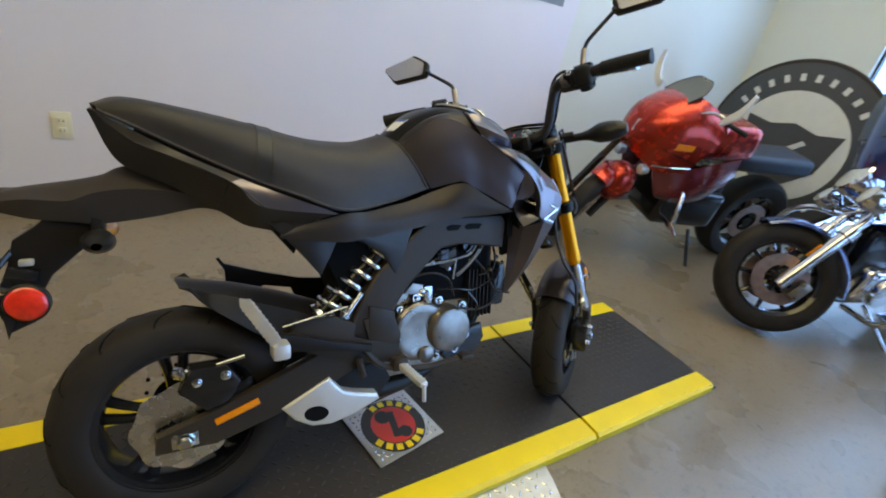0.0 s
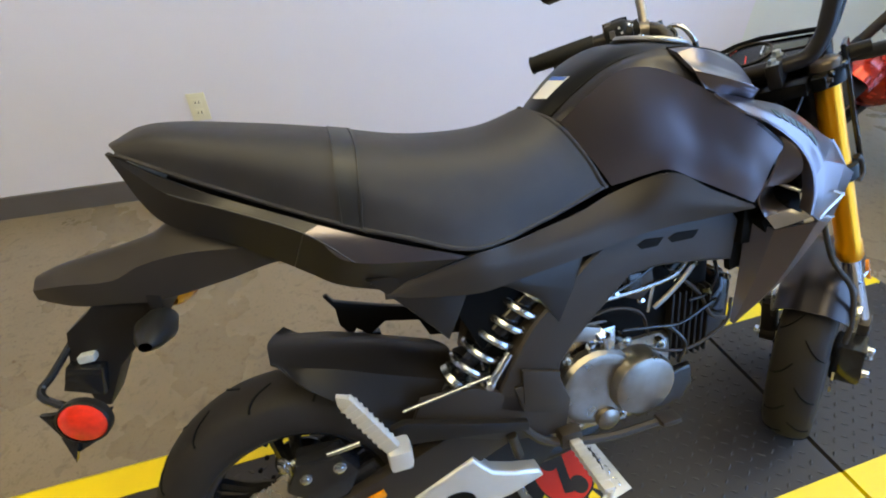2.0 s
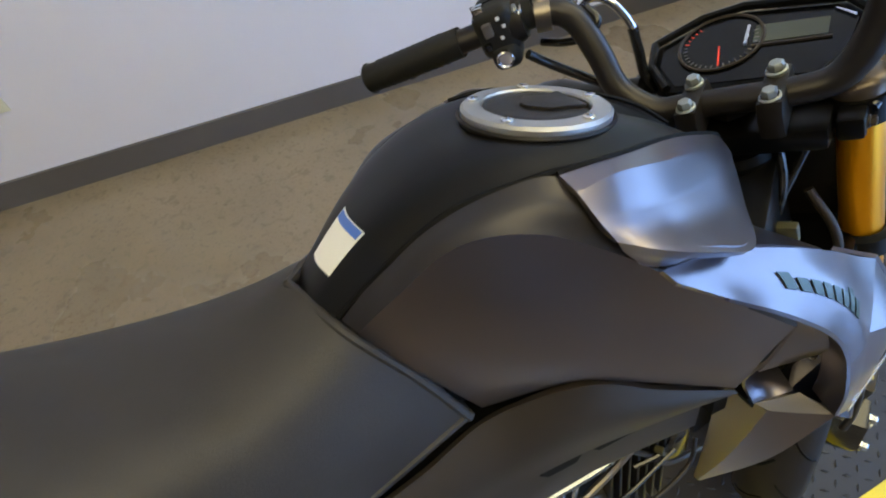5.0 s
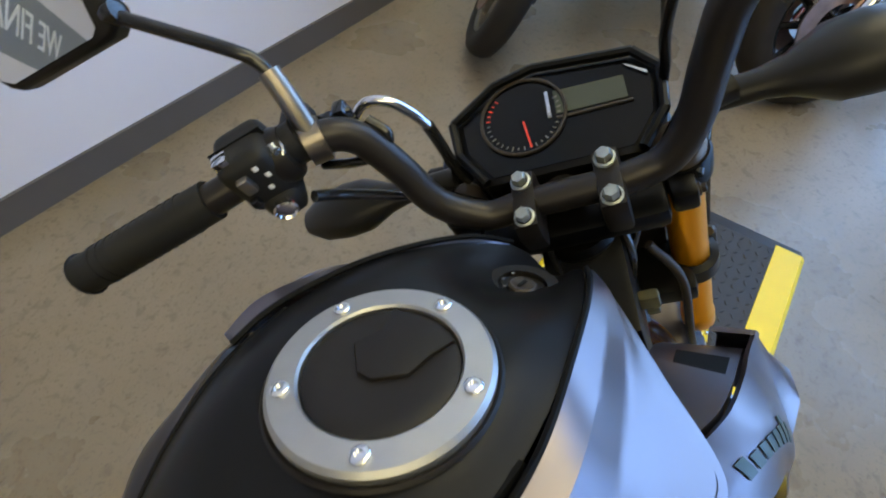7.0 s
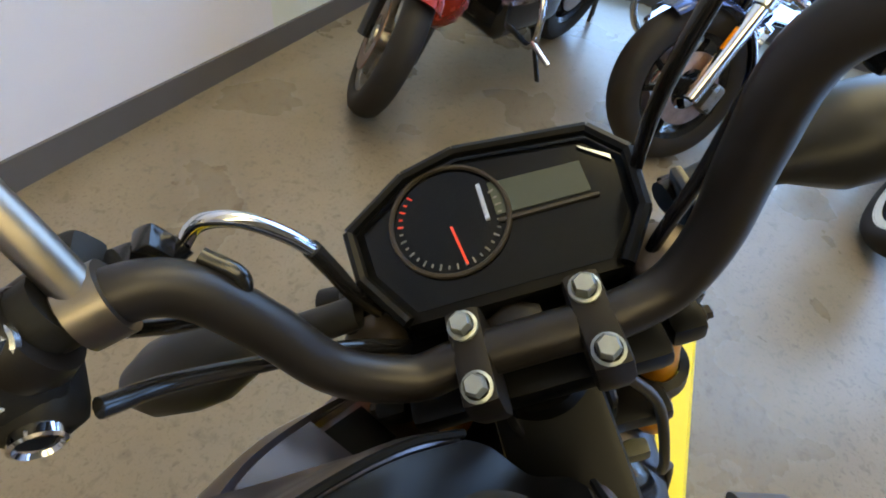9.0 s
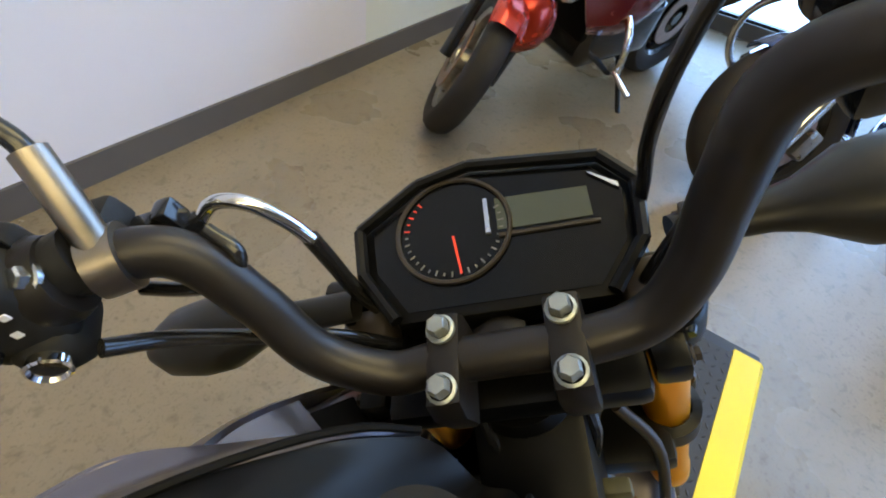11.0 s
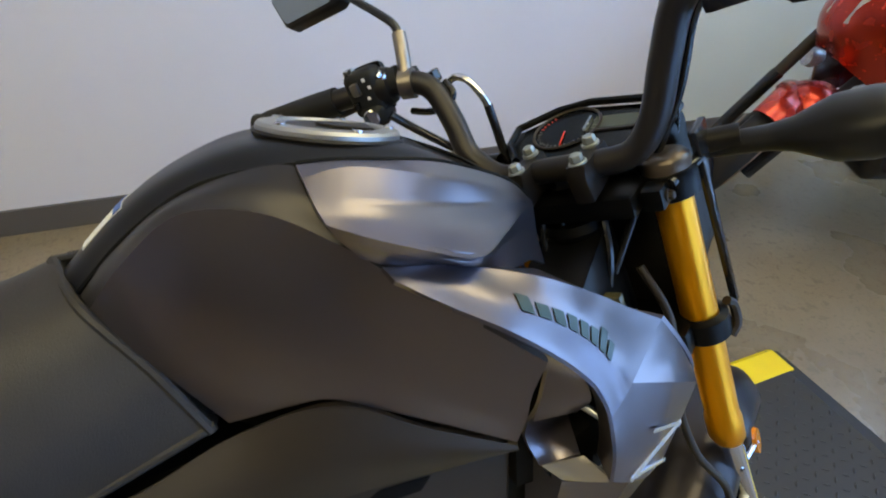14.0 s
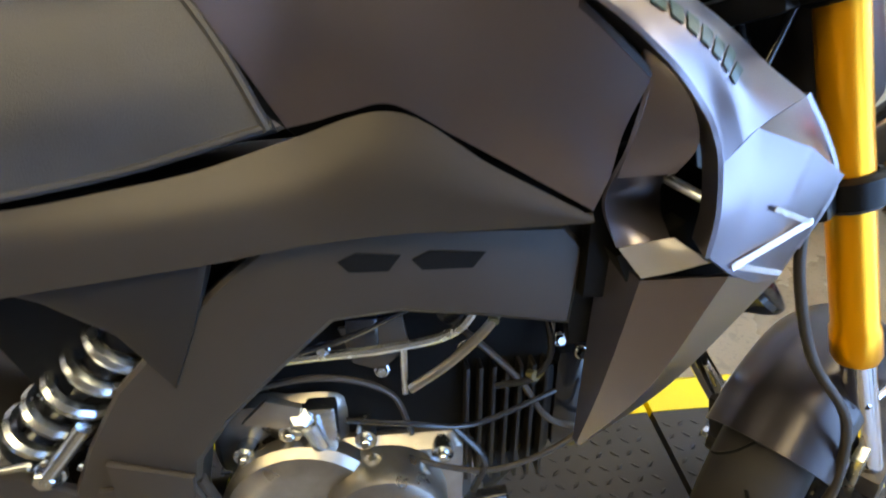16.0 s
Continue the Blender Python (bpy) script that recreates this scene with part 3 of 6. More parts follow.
SEAT = [
    [(-0.102, 0, 0.893), (-0.050, 0, 0.908), (0.060, 0, 0.892), (0.170, 0, 0.870), (0.270, 0, 0.846), (0.345, 0, 0.838), (0.410, 0, 0.840), (0.474, 0, 0.858)],
    [(-0.098, -0.030, 0.891), (-0.035, -0.054, 0.900), (0.065, -0.068, 0.883), (0.170, -0.080, 0.858), (0.270, -0.088, 0.830), (0.350, -0.088, 0.817), (0.425, -0.080, 0.818), (0.503, -0.058, 0.838)],
    [(-0.090, -0.042, 0.885), (-0.028, -0.070, 0.880), (0.055, -0.090, 0.856), (0.165, -0.110, 0.816), (0.262, -0.122, 0.776), (0.345, -0.123, 0.752), (0.440, -0.110, 0.758), (0.540, -0.082, 0.787)],
    [(-0.089, -0.044, 0.878), (-0.028, -0.070, 0.849), (0.040, -0.083, 0.814), (0.161, -0.111, 0.757), (0.245, -0.128, 0.725), (0.338, -0.136, 0.692), (0.450, -0.111, 0.702), (0.568, -0.096, 0.733)],
]
mirror = lambda c: [(x, -y, z) for x, y, z in c]
FULLSEAT = [mirror(c) for c in SEAT[:0:-1]] + SEAT
seat = P("seat", sheet(FULLSEAT, 110, 64, 0.02), M_SEAT, "black textured vinyl two-up seat")
P("strap", sheet(FULLSEAT, 8, 64, 0.006, u=(0.435, 0.470), out=0.0014), M_SEATTRIM, parent=seat)
for uu in ((0.432, 0.436), (0.472, 0.476)):
    P("seam", sheet(FULLSEAT, 4, 64, 0.004, u=uu, out=0.0022), M_SEATTRIM, parent=seat)
for f in (lambda c: c, mirror):
    edge = [c[-1] for c in SEAT]
    P("piping", tube(f([tuple(np.array(p) + np.array((-0.003, 0, -0.002))) for p in edge]), 0.0042, 8, 30), M_SEAT, "rounded front seam", parent=seat)
    P("piping", tube(f([(x, y + 0.0015, z + 0.002) for x, y, z in SEAT[-1]]), 0.0036, 8, 60), M_SEAT, "rounded lower seam", parent=seat)

cover = P("tank_cover", sheet([mirror(c) for c in (B, AB)] + [A, AB, B], 80, 40, 0.004), M_TANK, "satin black fuel tank cover")
for sgn in (1, -1):
    f = (lambda c: c) if sgn > 0 else mirror
    # upper facet and knee face, folded along the knee crease
    g0 = [(0.500, -0.050, 0.842), (0.531, -0.061, 0.872), (0.575, -0.071, 0.902), (0.625, -0.083, 0.918), (0.664, -0.094, 0.918), (0.690, -0.108, 0.890), (0.740, -0.125, 0.848), (0.790, -0.135, 0.800)]
    um = [(0.504, -0.058, 0.840), (0.536, -0.073, 0.871), (0.580, -0.086, 0.903), (0.631, -0.099, 0.911), (0.670, -0.116, 0.899), (0.697, -0.130, 0.868), (0.748, -0.146, 0.828), (0.797, -0.152, 0.782)]
    kc = [(0.508, -0.064, 0.836), (0.541, -0.083, 0.869), (0.586, -0.098, 0.900), (0.636, -0.113, 0.896), (0.682, -0.134, 0.870), (0.716, -0.151, 0.843), (0.765, -0.168, 0.808), (0.808, -0.174, 0.772)]
    k1 = [(0.529, -0.078, 0.803), (0.558, -0.094, 0.826), (0.593, -0.109, 0.845), (0.633, -0.121, 0.843), (0.675, -0.133, 0.828), (0.714, -0.147, 0.806), (0.756, -0.160, 0.777), (0.798, -0.166, 0.738)]
    k2 = [(0.554, -0.088, 0.768), (0.580, -0.102, 0.783), (0.613, -0.116, 0.795), (0.651, -0.127, 0.794), (0.692, -0.137, 0.777), (0.732, -0.148, 0.751), (0.770, -0.156, 0.725), (0.796, -0.158, 0.706)]
    kb = [(0.577, -0.094, 0.733), (0.598, -0.101, 0.738), (0.625, -0.112, 0.746), (0.655, -0.124, 0.751), (0.695, -0.132, 0.731), (0.728, -0.139, 0.714), (0.760, -0.146, 0.697), (0.790, -0.152, 0.681)]
    P("knee_panel", sheet([f(c) for c in (kc, k1, k2, kb)], 72, 28, 0.004), M_PAINT, "dark metallic knee panel", angle=28)
    P("shoulder_panel", sheet([f(c) for c in (g0, um, kc)], 72, 14, 0.004), M_PAINT_SHADED, "graphite shoulder beside the tank with shade painted in", angle=28)
    P("panel_seam", tube(f([(x, y, z - 0.001) for x, y, z in B[:5]]), 0.0026, 6, 40), M_DARK)
    P("knee_front", sheet([f([(0.800, -0.171, 0.784), (0.805, -0.170, 0.755), (0.803, -0.166, 0.728), (0.800, -0.161, 0.706)]), f([(0.808, -0.185, 0.782), (0.829, -0.184, 0.754), (0.838, -0.182, 0.730), (0.834, -0.170, 0.710)])], 20, 8, 0.003), M_PAINT, "dark metallic panel before the knee")
    P("recess", sheet([f([(0.808, -0.174, 0.770), (0.803, -0.166, 0.725), (0.796, -0.155, 0.690), (0.806, -0.160, 0.656)]), f([(0.850, -0.140, 0.735), (0.852, -0.128, 0.700), (0.850, -0.132, 0.676), (0.838, -0.170, 0.666)])], 24, 8, 0.003), M_PAINT, "dark metallic wall of the shroud opening")
    # winged flare on the tank side
    r0 = [(0.663, -0.095, 0.920), (0.690, -0.096, 0.919), (0.720, -0.092, 0.914), (0.765, -0.080, 0.904), (0.810, -0.065, 0.886), (0.843, -0.050, 0.868), (0.867, -0.035, 0.846)]
    r1 = [(0.665, -0.112, 0.914), (0.692, -0.112, 0.917), (0.722, -0.107, 0.910), (0.767, -0.093, 0.894), (0.812, -0.075, 0.876), (0.845, -0.057, 0.861), (0.868, -0.038, 0.845)]
    r2 = [(0.668, -0.126, 0.902), (0.694, -0.127, 0.897), (0.726, -0.121, 0.888), (0.770, -0.105, 0.875), (0.815, -0.084, 0.864), (0.847, -0.062, 0.854), (0.868, -0.040, 0.843)]
    r25 = [(0.670, -0.133, 0.896), (0.695, -0.137, 0.888), (0.728, -0.137, 0.877), (0.768, -0.127, 0.863), (0.810, -0.097, 0.856), (0.845, -0.066, 0.850), (0.868, -0.041, 0.842)]
    r3 = [(0.673, -0.140, 0.889), (0.697, -0.153, 0.880), (0.731, -0.161, 0.867), (0.766, -0.158, 0.854), (0.805, -0.115, 0.849), (0.842, -0.072, 0.847), (0.868, -0.042, 0.841)]
    r4 = [(0.677, -0.140, 0.880), (0.699, -0.150, 0.871), (0.732, -0.156, 0.859), (0.766, -0.151, 0.846), (0.806, -0.109, 0.838), (0.845, -0.066, 0.828), (0.876, -0.035, 0.805)]
    r5 = [(0.690, -0.143, 0.864), (0.710, -0.145, 0.855), (0.740, -0.141, 0.848), (0.770, -0.138, 0.838), (0.815, -0.106, 0.814), (0.855, -0.062, 0.795), (0.886, -0.032, 0.772)]
    P("tank_flare", sheet([f(c) for c in (r0, r1, r2, r25, r3, r4, r5)], 60, 42, 0.005, folds=(1, 2, 4, 5)), M_PAINT, "metallic graphite winged tank panel", angle=24)
    P("panel_seam", tube(f([(x, y + 0.002, z) for x, y, z in r0]), 0.0022, 6, 40), M_DARK)
    # the shroud band that runs forward to the nose
    bt = [(0.702, -0.147, 0.857), (0.735, -0.143, 0.849), (0.770, -0.141, 0.839), (0.816, -0.150, 0.824), (0.862, -0.150, 0.799), (0.900, -0.147, 0.774), (0.932, -0.146, 0.755)]
    bc = [(0.705, -0.151, 0.853), (0.739, -0.155, 0.839), (0.775, -0.164, 0.824), (0.815, -0.173, 0.804), (0.842, -0.180, 0.783), (0.858, -0.186, 0.761), (0.868, -0.190, 0.741)]
    bl = [(0.708, -0.155, 0.849), (0.742, -0.166, 0.826), (0.775, -0.180, 0.807), (0.810, -0.188, 0.779), (0.832, -0.191, 0.755), (0.841, -0.194, 0.739), (0.846, -0.197, 0.722)]
    SH = [f(c) for c in (bt, bc, bl)]
    n0, n1 = [(0.932, -0.146, 0.755), (0.952, -0.149, 0.727), (0.968, -0.150, 0.698)], [(0.868, -0.190, 0.741), (0.908, -0.189, 0.728), (0.945, -0.178, 0.708)]
    z0 = [(0.846, -0.197, 0.722), (0.868, -0.190, 0.741), (0.908, -0.189, 0.728), (0.945, -0.178, 0.708), (0.968, -0.150, 0.698)]
    z1 = [(0.847, -0.203, 0.692), (0.868, -0.197, 0.694), (0.900, -0.191, 0.686), (0.934, -0.178, 0.676), (0.962, -0.153, 0.676)]
    z2 = [(0.846, -0.203, 0.664), (0.866, -0.199, 0.650), (0.890, -0.192, 0.640), (0.918, -0.178, 0.634), (0.948, -0.155, 0.648)]
    sm = P("shroud", join(sheet(SH, 60, 21, 0.004), sheet([f(n0), f(n1)], 16, 9, 0.004, straight=True), sheet([f(c) for c in (z0, z1, z2)], 33, 15, 0.004, straight=True)), M_PAINT, "metallic graphite radiator shroud", angle=24)
    P("shroud_rim", sheet([f(bl[1:] + [(0.847, -0.203, 0.692), (0.846, -0.203, 0.664)]), f([(x + 0.004, y + 0.022, z - 0.002) for x, y, z in bl[1:]] + [(0.853, -0.178, 0.692), (0.852, -0.178, 0.668)])], 50, 4, 0.003), M_PAINT)
    P("shroud_nose", sheet([f([(0.932, -0.146, 0.755), (0.952, -0.149, 0.727), (0.968, -0.150, 0.698), (0.962, -0.153, 0.676), (0.948, -0.155, 0.648)]), f([(0.925, -0.115, 0.748), (0.945, -0.118, 0.720), (0.958, -0.118, 0.695), (0.952, -0.120, 0.676), (0.938, -0.122, 0.650)])], 24, 5, 0.004), M_PAINT)
    s0b = [(0.705, -0.139, 0.856), (0.770, -0.136, 0.839), (0.816, -0.145, 0.824), (0.862, -0.145, 0.799), (0.915, -0.142, 0.765), (0.964, -0.145, 0.700)]
    si = [(0.715, -0.125, 0.848), (0.768, -0.122, 0.836), (0.812, -0.112, 0.818), (0.850, -0.090, 0.797), (0.895, -0.085, 0.758), (0.945, -0.110, 0.700)]
    lowered = lambda c, q: [(x, y, z - q) for x, y, z in c]
    flush, deep = [f(lowered(s0b, 0.001)), f(lowered(si, 0.001))], [f(lowered(s0b, 0.013)), f(lowered(si, 0.011))]
    st_ = P("shroud_top", sheet(flush, 30, 6, 0.012, u=(0, 0.58), inward=(0, 0, -0.5)), M_PAINT)
    P("pocket", sheet(deep, 30, 6, 0.004, u=(0.575, 1), inward=(0, 0, -0.5)), M_PAINT, "recessed shroud pocket", parent=st_)
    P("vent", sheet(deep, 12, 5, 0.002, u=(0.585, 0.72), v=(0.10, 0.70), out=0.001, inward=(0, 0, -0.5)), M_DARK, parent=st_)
    # added black blocks: shade painted into the shroud opening, stopping the see-through
    P("duct_back_filler", prism([(0.80, 0.715), (0.845, 0.725), (0.900, 0.690), (0.925, 0.62), (0.87, 0.598), (0.80, 0.60)], -0.128 * sgn, -0.108 * sgn, 0.002), M_DARK)
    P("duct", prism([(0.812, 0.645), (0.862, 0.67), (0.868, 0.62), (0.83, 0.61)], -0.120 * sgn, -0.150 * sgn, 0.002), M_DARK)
    P("duct_filler", prism([(0.78, 0.66), (0.91, 0.66), (0.92, 0.57), (0.80, 0.545)], -0.112 * sgn, -0.098 * sgn, 0.002), M_DARK)
    P("duct_fitting", join(bolt(f([(0.838, -0.150, 0.712)])[0], (0.3, -sgn, 0.4), 0.006, 0.006), rod(f([(0.846, -0.140, 0.700)])[0], f([(0.862, -0.165, 0.690)])[0], 0.004)), M_STEEL)
    P("duct_lip", sheet([f(c) for c in ([(0.808, -0.160, 0.655), (0.822, -0.168, 0.662), (0.838, -0.175, 0.668)], [(0.827, -0.162, 0.632), (0.838, -0.181, 0.645), (0.848, -0.200, 0.660)])], 12, 5, 0.004), M_SILVERPANEL, "pale grey duct lip")
    b0 = [(0.815, -0.118, 0.640), (0.812, -0.118, 0.540), (0.813, -0.112, 0.440)]
    b1 = [(0.827, -0.161, 0.630), (0.821, -0.142, 0.530), (0.815, -0.117, 0.437)]
    b2 = [(0.866, -0.197, 0.648), (0.846, -0.166, 0.538), (0.818, -0.119, 0.437)]
    b3 = [(0.918, -0.176, 0.632), (0.872, -0.152, 0.528), (0.822, -0.117, 0.438)]
    b4 = [(0.944, -0.145, 0.636), (0.890, -0.125, 0.530), (0.826, -0.112, 0.441)]
    P("shroud_fin", sheet([f(c) for c in (b0, b1, b2, b3, b4)], 24, 20, 0.004, folds=(1, 2, 3)), M_PAINT, "dark pointed lower shroud fin", angle=20)
    if sgn > 0:
        # maker's word as plain bars, and the letter-like silver mark
        for k in range(8):
            u0 = 0.385 + 0.050 * k
            P("bar", sheet(SH, 5, 5, 0.0006, u=(u0, u0 + 0.036), v=(0.36 if k in (0, 6) else 0.42, 0.60), out=0.0012), M_DECAL, parent=sm)
        zt = lambda x, y, z: (x, y - 0.002, z)
        for pa, pb, w in ((zt(0.889, -0.1935, 0.692), zt(0.923, -0.1835, 0.679), 0.0036), (zt(0.923, -0.1835, 0.679), zt(0.866, -0.1985, 0.657), 0.0050), (zt(0.866, -0.1985, 0.657), zt(0.910, -0.1845, 0.644), 0.0040), (zt(0.876, -0.1945, 0.654), zt(0.905, -0.1855, 0.645), 0.0040)):
            P("mark", stroke(pa, pb, w), M_SILVERDECAL, "silver letter-like mark", parent=sm)

# label on the tank
MID = [mirror(AB), A, AB]
P("label", sheet(MID, 10, 12, 0.0005, u=(0.055, 0.155), v=(0.36, 0.97), out=0.0010), M_LABEL, "white paper label with a blue band", parent=cover)
P("band", sheet(MID, 4, 12, 0.0005, u=(0.134, 0.153), v=(0.39, 0.94), out=0.0016), M_BLUEINK, parent=cover)

# fuel cap
CAPM = pose(0.698, -0.009, 0.9330, 0, 11, 0) @ pose(0, 0, -0.0042)
ring = P("fuel_cap_ring", moved(lathe([(0.0415, -0.012), (0.0415, 0.003), (0.0428, 0.0045), (0.0562, 0.0040), (0.0585, 0.0015), (0.0585, -0.012)], 64, "z"), CAPM), M_RING, "brushed aluminium fuel cap ring")
cap = P("fuel_cap", moved(lathe([(0.0415, -0.010), (0.0405, 0.0015), (0.037, 0.0030), (0.030, 0.0026), (0, 0.0026)], 48, "z"), CAPM), M_FLAT, "black locking fuel cap")
P("key_flap", moved(join(prism([(0.033, 0.022), (0.018, 0.016), (0.001, 0.021), (-0.011, 0.005), (-0.010, -0.004), (0.003, -0.017), (0.019, -0.018), (0.033, -0.022)], 0.0010, 0.0052, 0.0009, plane="xy")), CAPM), M_FLAT, parent=cap)
for k in range(5):
    a = radians(216 + 72 * k)
    P("bolt", moved(join(lathe([(0.0048, 0), (0.0048, 0.0014), (0.0040, 0.0020), (0.0024, 0.0020), (0.0024, 0.0006), (0, 0.0006)], 14, "z")), CAPM @ Matrix.Translation((0.0495 * math.cos(a), 0.0495 * math.sin(a), 0.0042))), M_CHROME, parent=ring)
P("tank_rim", moved(lathe([(0.0585, -0.010), (0.062, -0.0035), (0.0605, -0.0015), (0.0583, -0.003)], 64, "z"), CAPM), M_FLAT)

# ignition switch in front of the tank
ign = P("ignition_switch", moved(lathe([(0.030, -0.02), (0.030, 0.000), (0.027, 0.005), (0.018, 0.005), (0.018, 0.001), (0, 0.001)], 36, "z"), pose(0.8205, -0.006, 0.8565, 0, 22, 0)), M_FLAT, "black ignition switch with a steel key slot")
P("lock_barrel", moved(lathe([(0.0105, 0), (0.0105, 0.004), (0.009, 0.005), (0.0075, 0.0045), (0, 0.0045)], 24, "z"), pose(0.8205, -0.006, 0.8565, 0, 22, 0)), M_FRAME, parent=ign)
P("key_slot", moved(box(0.010, 0.0028, 0.001, (0, 0, 0.0048)), pose(0.8205, -0.006, 0.8565, 0, 22, 0)), M_DARK, parent=ign)
for k in range(5):
    a = radians(60 + 45 * k)
    P("mark", moved(box(0.0024, 0.0018, 0.0006, (0.0145 * math.cos(a), 0.0145 * math.sin(a), 0.0052)), pose(0.8205, -0.006, 0.8565, 0, 22, 0)), M_FINE, parent=ign)

# tail
for sgn in (1, -1):
    f = (lambda c: c) if sgn > 0 else mirror
    k0 = [(-0.098, -0.040, 0.880), (-0.030, -0.072, 0.842), (0.035, -0.086, 0.808), (0.100, -0.100, 0.778), (0.161, -0.114, 0.750), (0.240, -0.132, 0.719), (0.322, -0.141, 0.688)]
    ke = [(-0.103, -0.036, 0.882), (-0.038, -0.073, 0.826), (0.027, -0.092, 0.798), (0.091, -0.109, 0.769), (0.130, -0.118, 0.745), (0.172, -0.127, 0.706), (0.312, -0.141, 0.686)]
    kl = [(-0.105, -0.033, 0.880), (-0.066, -0.046, 0.790), (0.009, -0.060, 0.748), (0.066, -0.072, 0.714), (0.106, -0.082, 0.688), (0.145, -0.092, 0.664), (0.204, -0.116, 0.652)]
    tp = P("tail_panel", sheet([f(c) for c in (k0, ke)], 30, 8, 0.004, u=(0.60, 1)), M_PAINT, "dark metallic side panel under the seat", angle=20)
    P("panel_skirt", sheet([f(c) for c in (ke, kl)], 30, 10, 0.004, u=(0.60, 1)), M_COWL, "dark lower skirt of the side panel", parent=tp, angle=20)
    P("tail_cowl", sheet([f(c) for c in (k0, ke, kl)], 34, 16, 0.004, u=(0, 0.597), folds=(1,)), M_COWL, "dark satin tapering tail cowl", angle=20)
    P("cowl_edge", tube(f(ke[1:6]), 0.0013, 6, 40), M_SEATTRIM, "thin line along the tail cowl crease")
P("tail_lamp", moved(box(0.05, 0.10, 0.022, (0, 0, 0), 0.008), pose(-0.056, 0, 0.862, 0, 48, 0)), M_CLEAR, "clear tail lamp lens")
P("tail_under", prism([(-0.055, 0.862), (-0.01, 0.79), (0.12, 0.705), (0.26, 0.62), (0.45, 0.66), (0.45, 0.72), (0.05, 0.83)], -0.045, 0.045, 0.006), M_FLAT)
bt0 = [(-0.252, 0, 0.728), (-0.219, 0, 0.738), (-0.146, 0, 0.749), (-0.096, 0, 0.759), (-0.060, 0, 0.775), (0.020, 0, 0.780), (0.100, 0, 0.750)]
bt1 = [(-0.252, -0.018, 0.716), (-0.209, -0.040, 0.722), (-0.147, -0.046, 0.718), (-0.106, -0.046, 0.732), (-0.048, -0.048, 0.738), (0.030, -0.050, 0.730), (0.100, -0.050, 0.715)]
bt2 = [(-0.255, -0.012, 0.703), (-0.204, -0.032, 0.690), (-0.150, -0.035, 0.682), (-0.100, -0.036, 0.676), (-0.011, -0.036, 0.686), (0.064, -0.036, 0.699), (0.110, -0.036, 0.690)]
bt3 = [(x, 0, z - 0.003) for x, y, z in bt2]
P("rear_fender", sheet([bt3, mirror(bt2), mirror(bt1), bt0, bt1, bt2, bt3], 36, 48, 0.003, folds=(1, 2, 4, 5)), M_FRAME, "worn grey black rear mudguard boom", angle=25)
hang = P("plate_hanger", join(prism([(-0.203, 0.672), (-0.168, 0.705), (-0.100, 0.702), (-0.106, 0.650), (-0.122, 0.638), (-0.186, 0.580), (-0.220, 0.520), (-0.236, 0.526), (-0.248, 0.600), (-0.235, 0.650)], -0.030, 0.030, 0.005), prism([(-0.118, 0.690), (-0.098, 0.682), (-0.100, 0.650), (-0.120, 0.640)], -0.042, 0.042, 0.006)), M_FLAT, "black number plate hanger")
P("plate_lamp", box(0.022, 0.032, 0.012, (-0.218, -0.028, 0.610), 0.004), M_CLEAR, "pale plate lamp lens", parent=hang)
P("lamp_housing", prism([(-0.244, 0.606), (-0.200, 0.594), (-0.212, 0.550), (-0.258, 0.572)], -0.050, 0.010, 0.005), M_GLOSS, parent=hang)
for y in (-0.055, 0.055):
    P("rear_indicator", moved(lathe([(0, -0.045), (0.016, -0.03), (0.020, 0.0), (0.014, 0.03), (0.006, 0.05)], 16, "y"), Matrix.Translation((-0.108, y * 1.25, 0.646)) @ Matrix.Diagonal((1.4, 1, 1.15, 1))), M_SMOKE if y < 0 else M_AMBER)
P("plate_bracket", join(tube([(-0.236, -0.020, 0.632), (-0.262, -0.050, 0.600), (-0.272, -0.064, 0.590), (-0.262, -0.080, 0.582), (-0.228, -0.098, 0.572)], 0.0055, 8, 20), prism([(-0.262, 0.575), (-0.180, 0.560), (-0.205, 0.520), (-0.240, 0.505)], -0.106, -0.098, 0.002), prism([(-0.245, 0.54), (-0.225, 0.54), (-0.242, 0.497)], -0.114, -0.106)), M_GLOSS, "black number plate bracket")
RRM = pose(-0.212, -0.112, 0.557, 90, 0, -5)
rr = P("rear_reflector", moved(join(lathe([(0, 0.010), (0.024, 0.009), (0.0300, 0.004), (0.0300, -0.004), (0, -0.004)], 32, "z")), RRM), M_REFL, "round red rear reflector")
P("reflector_rim", moved(lathe([(0.0300, 0.006), (0.0330, 0.004), (0.0330, -0.006), (0.02, -0.006)], 32, "z"), RRM), M_FLAT, parent=rr)

# added black block: paints the engine bay's shade and blocks the view through
P("engine_bay_filler", box(0.30, 0.13, 0.24, (0.66, 0, 0.50), 0.03, 3), M_DARK)

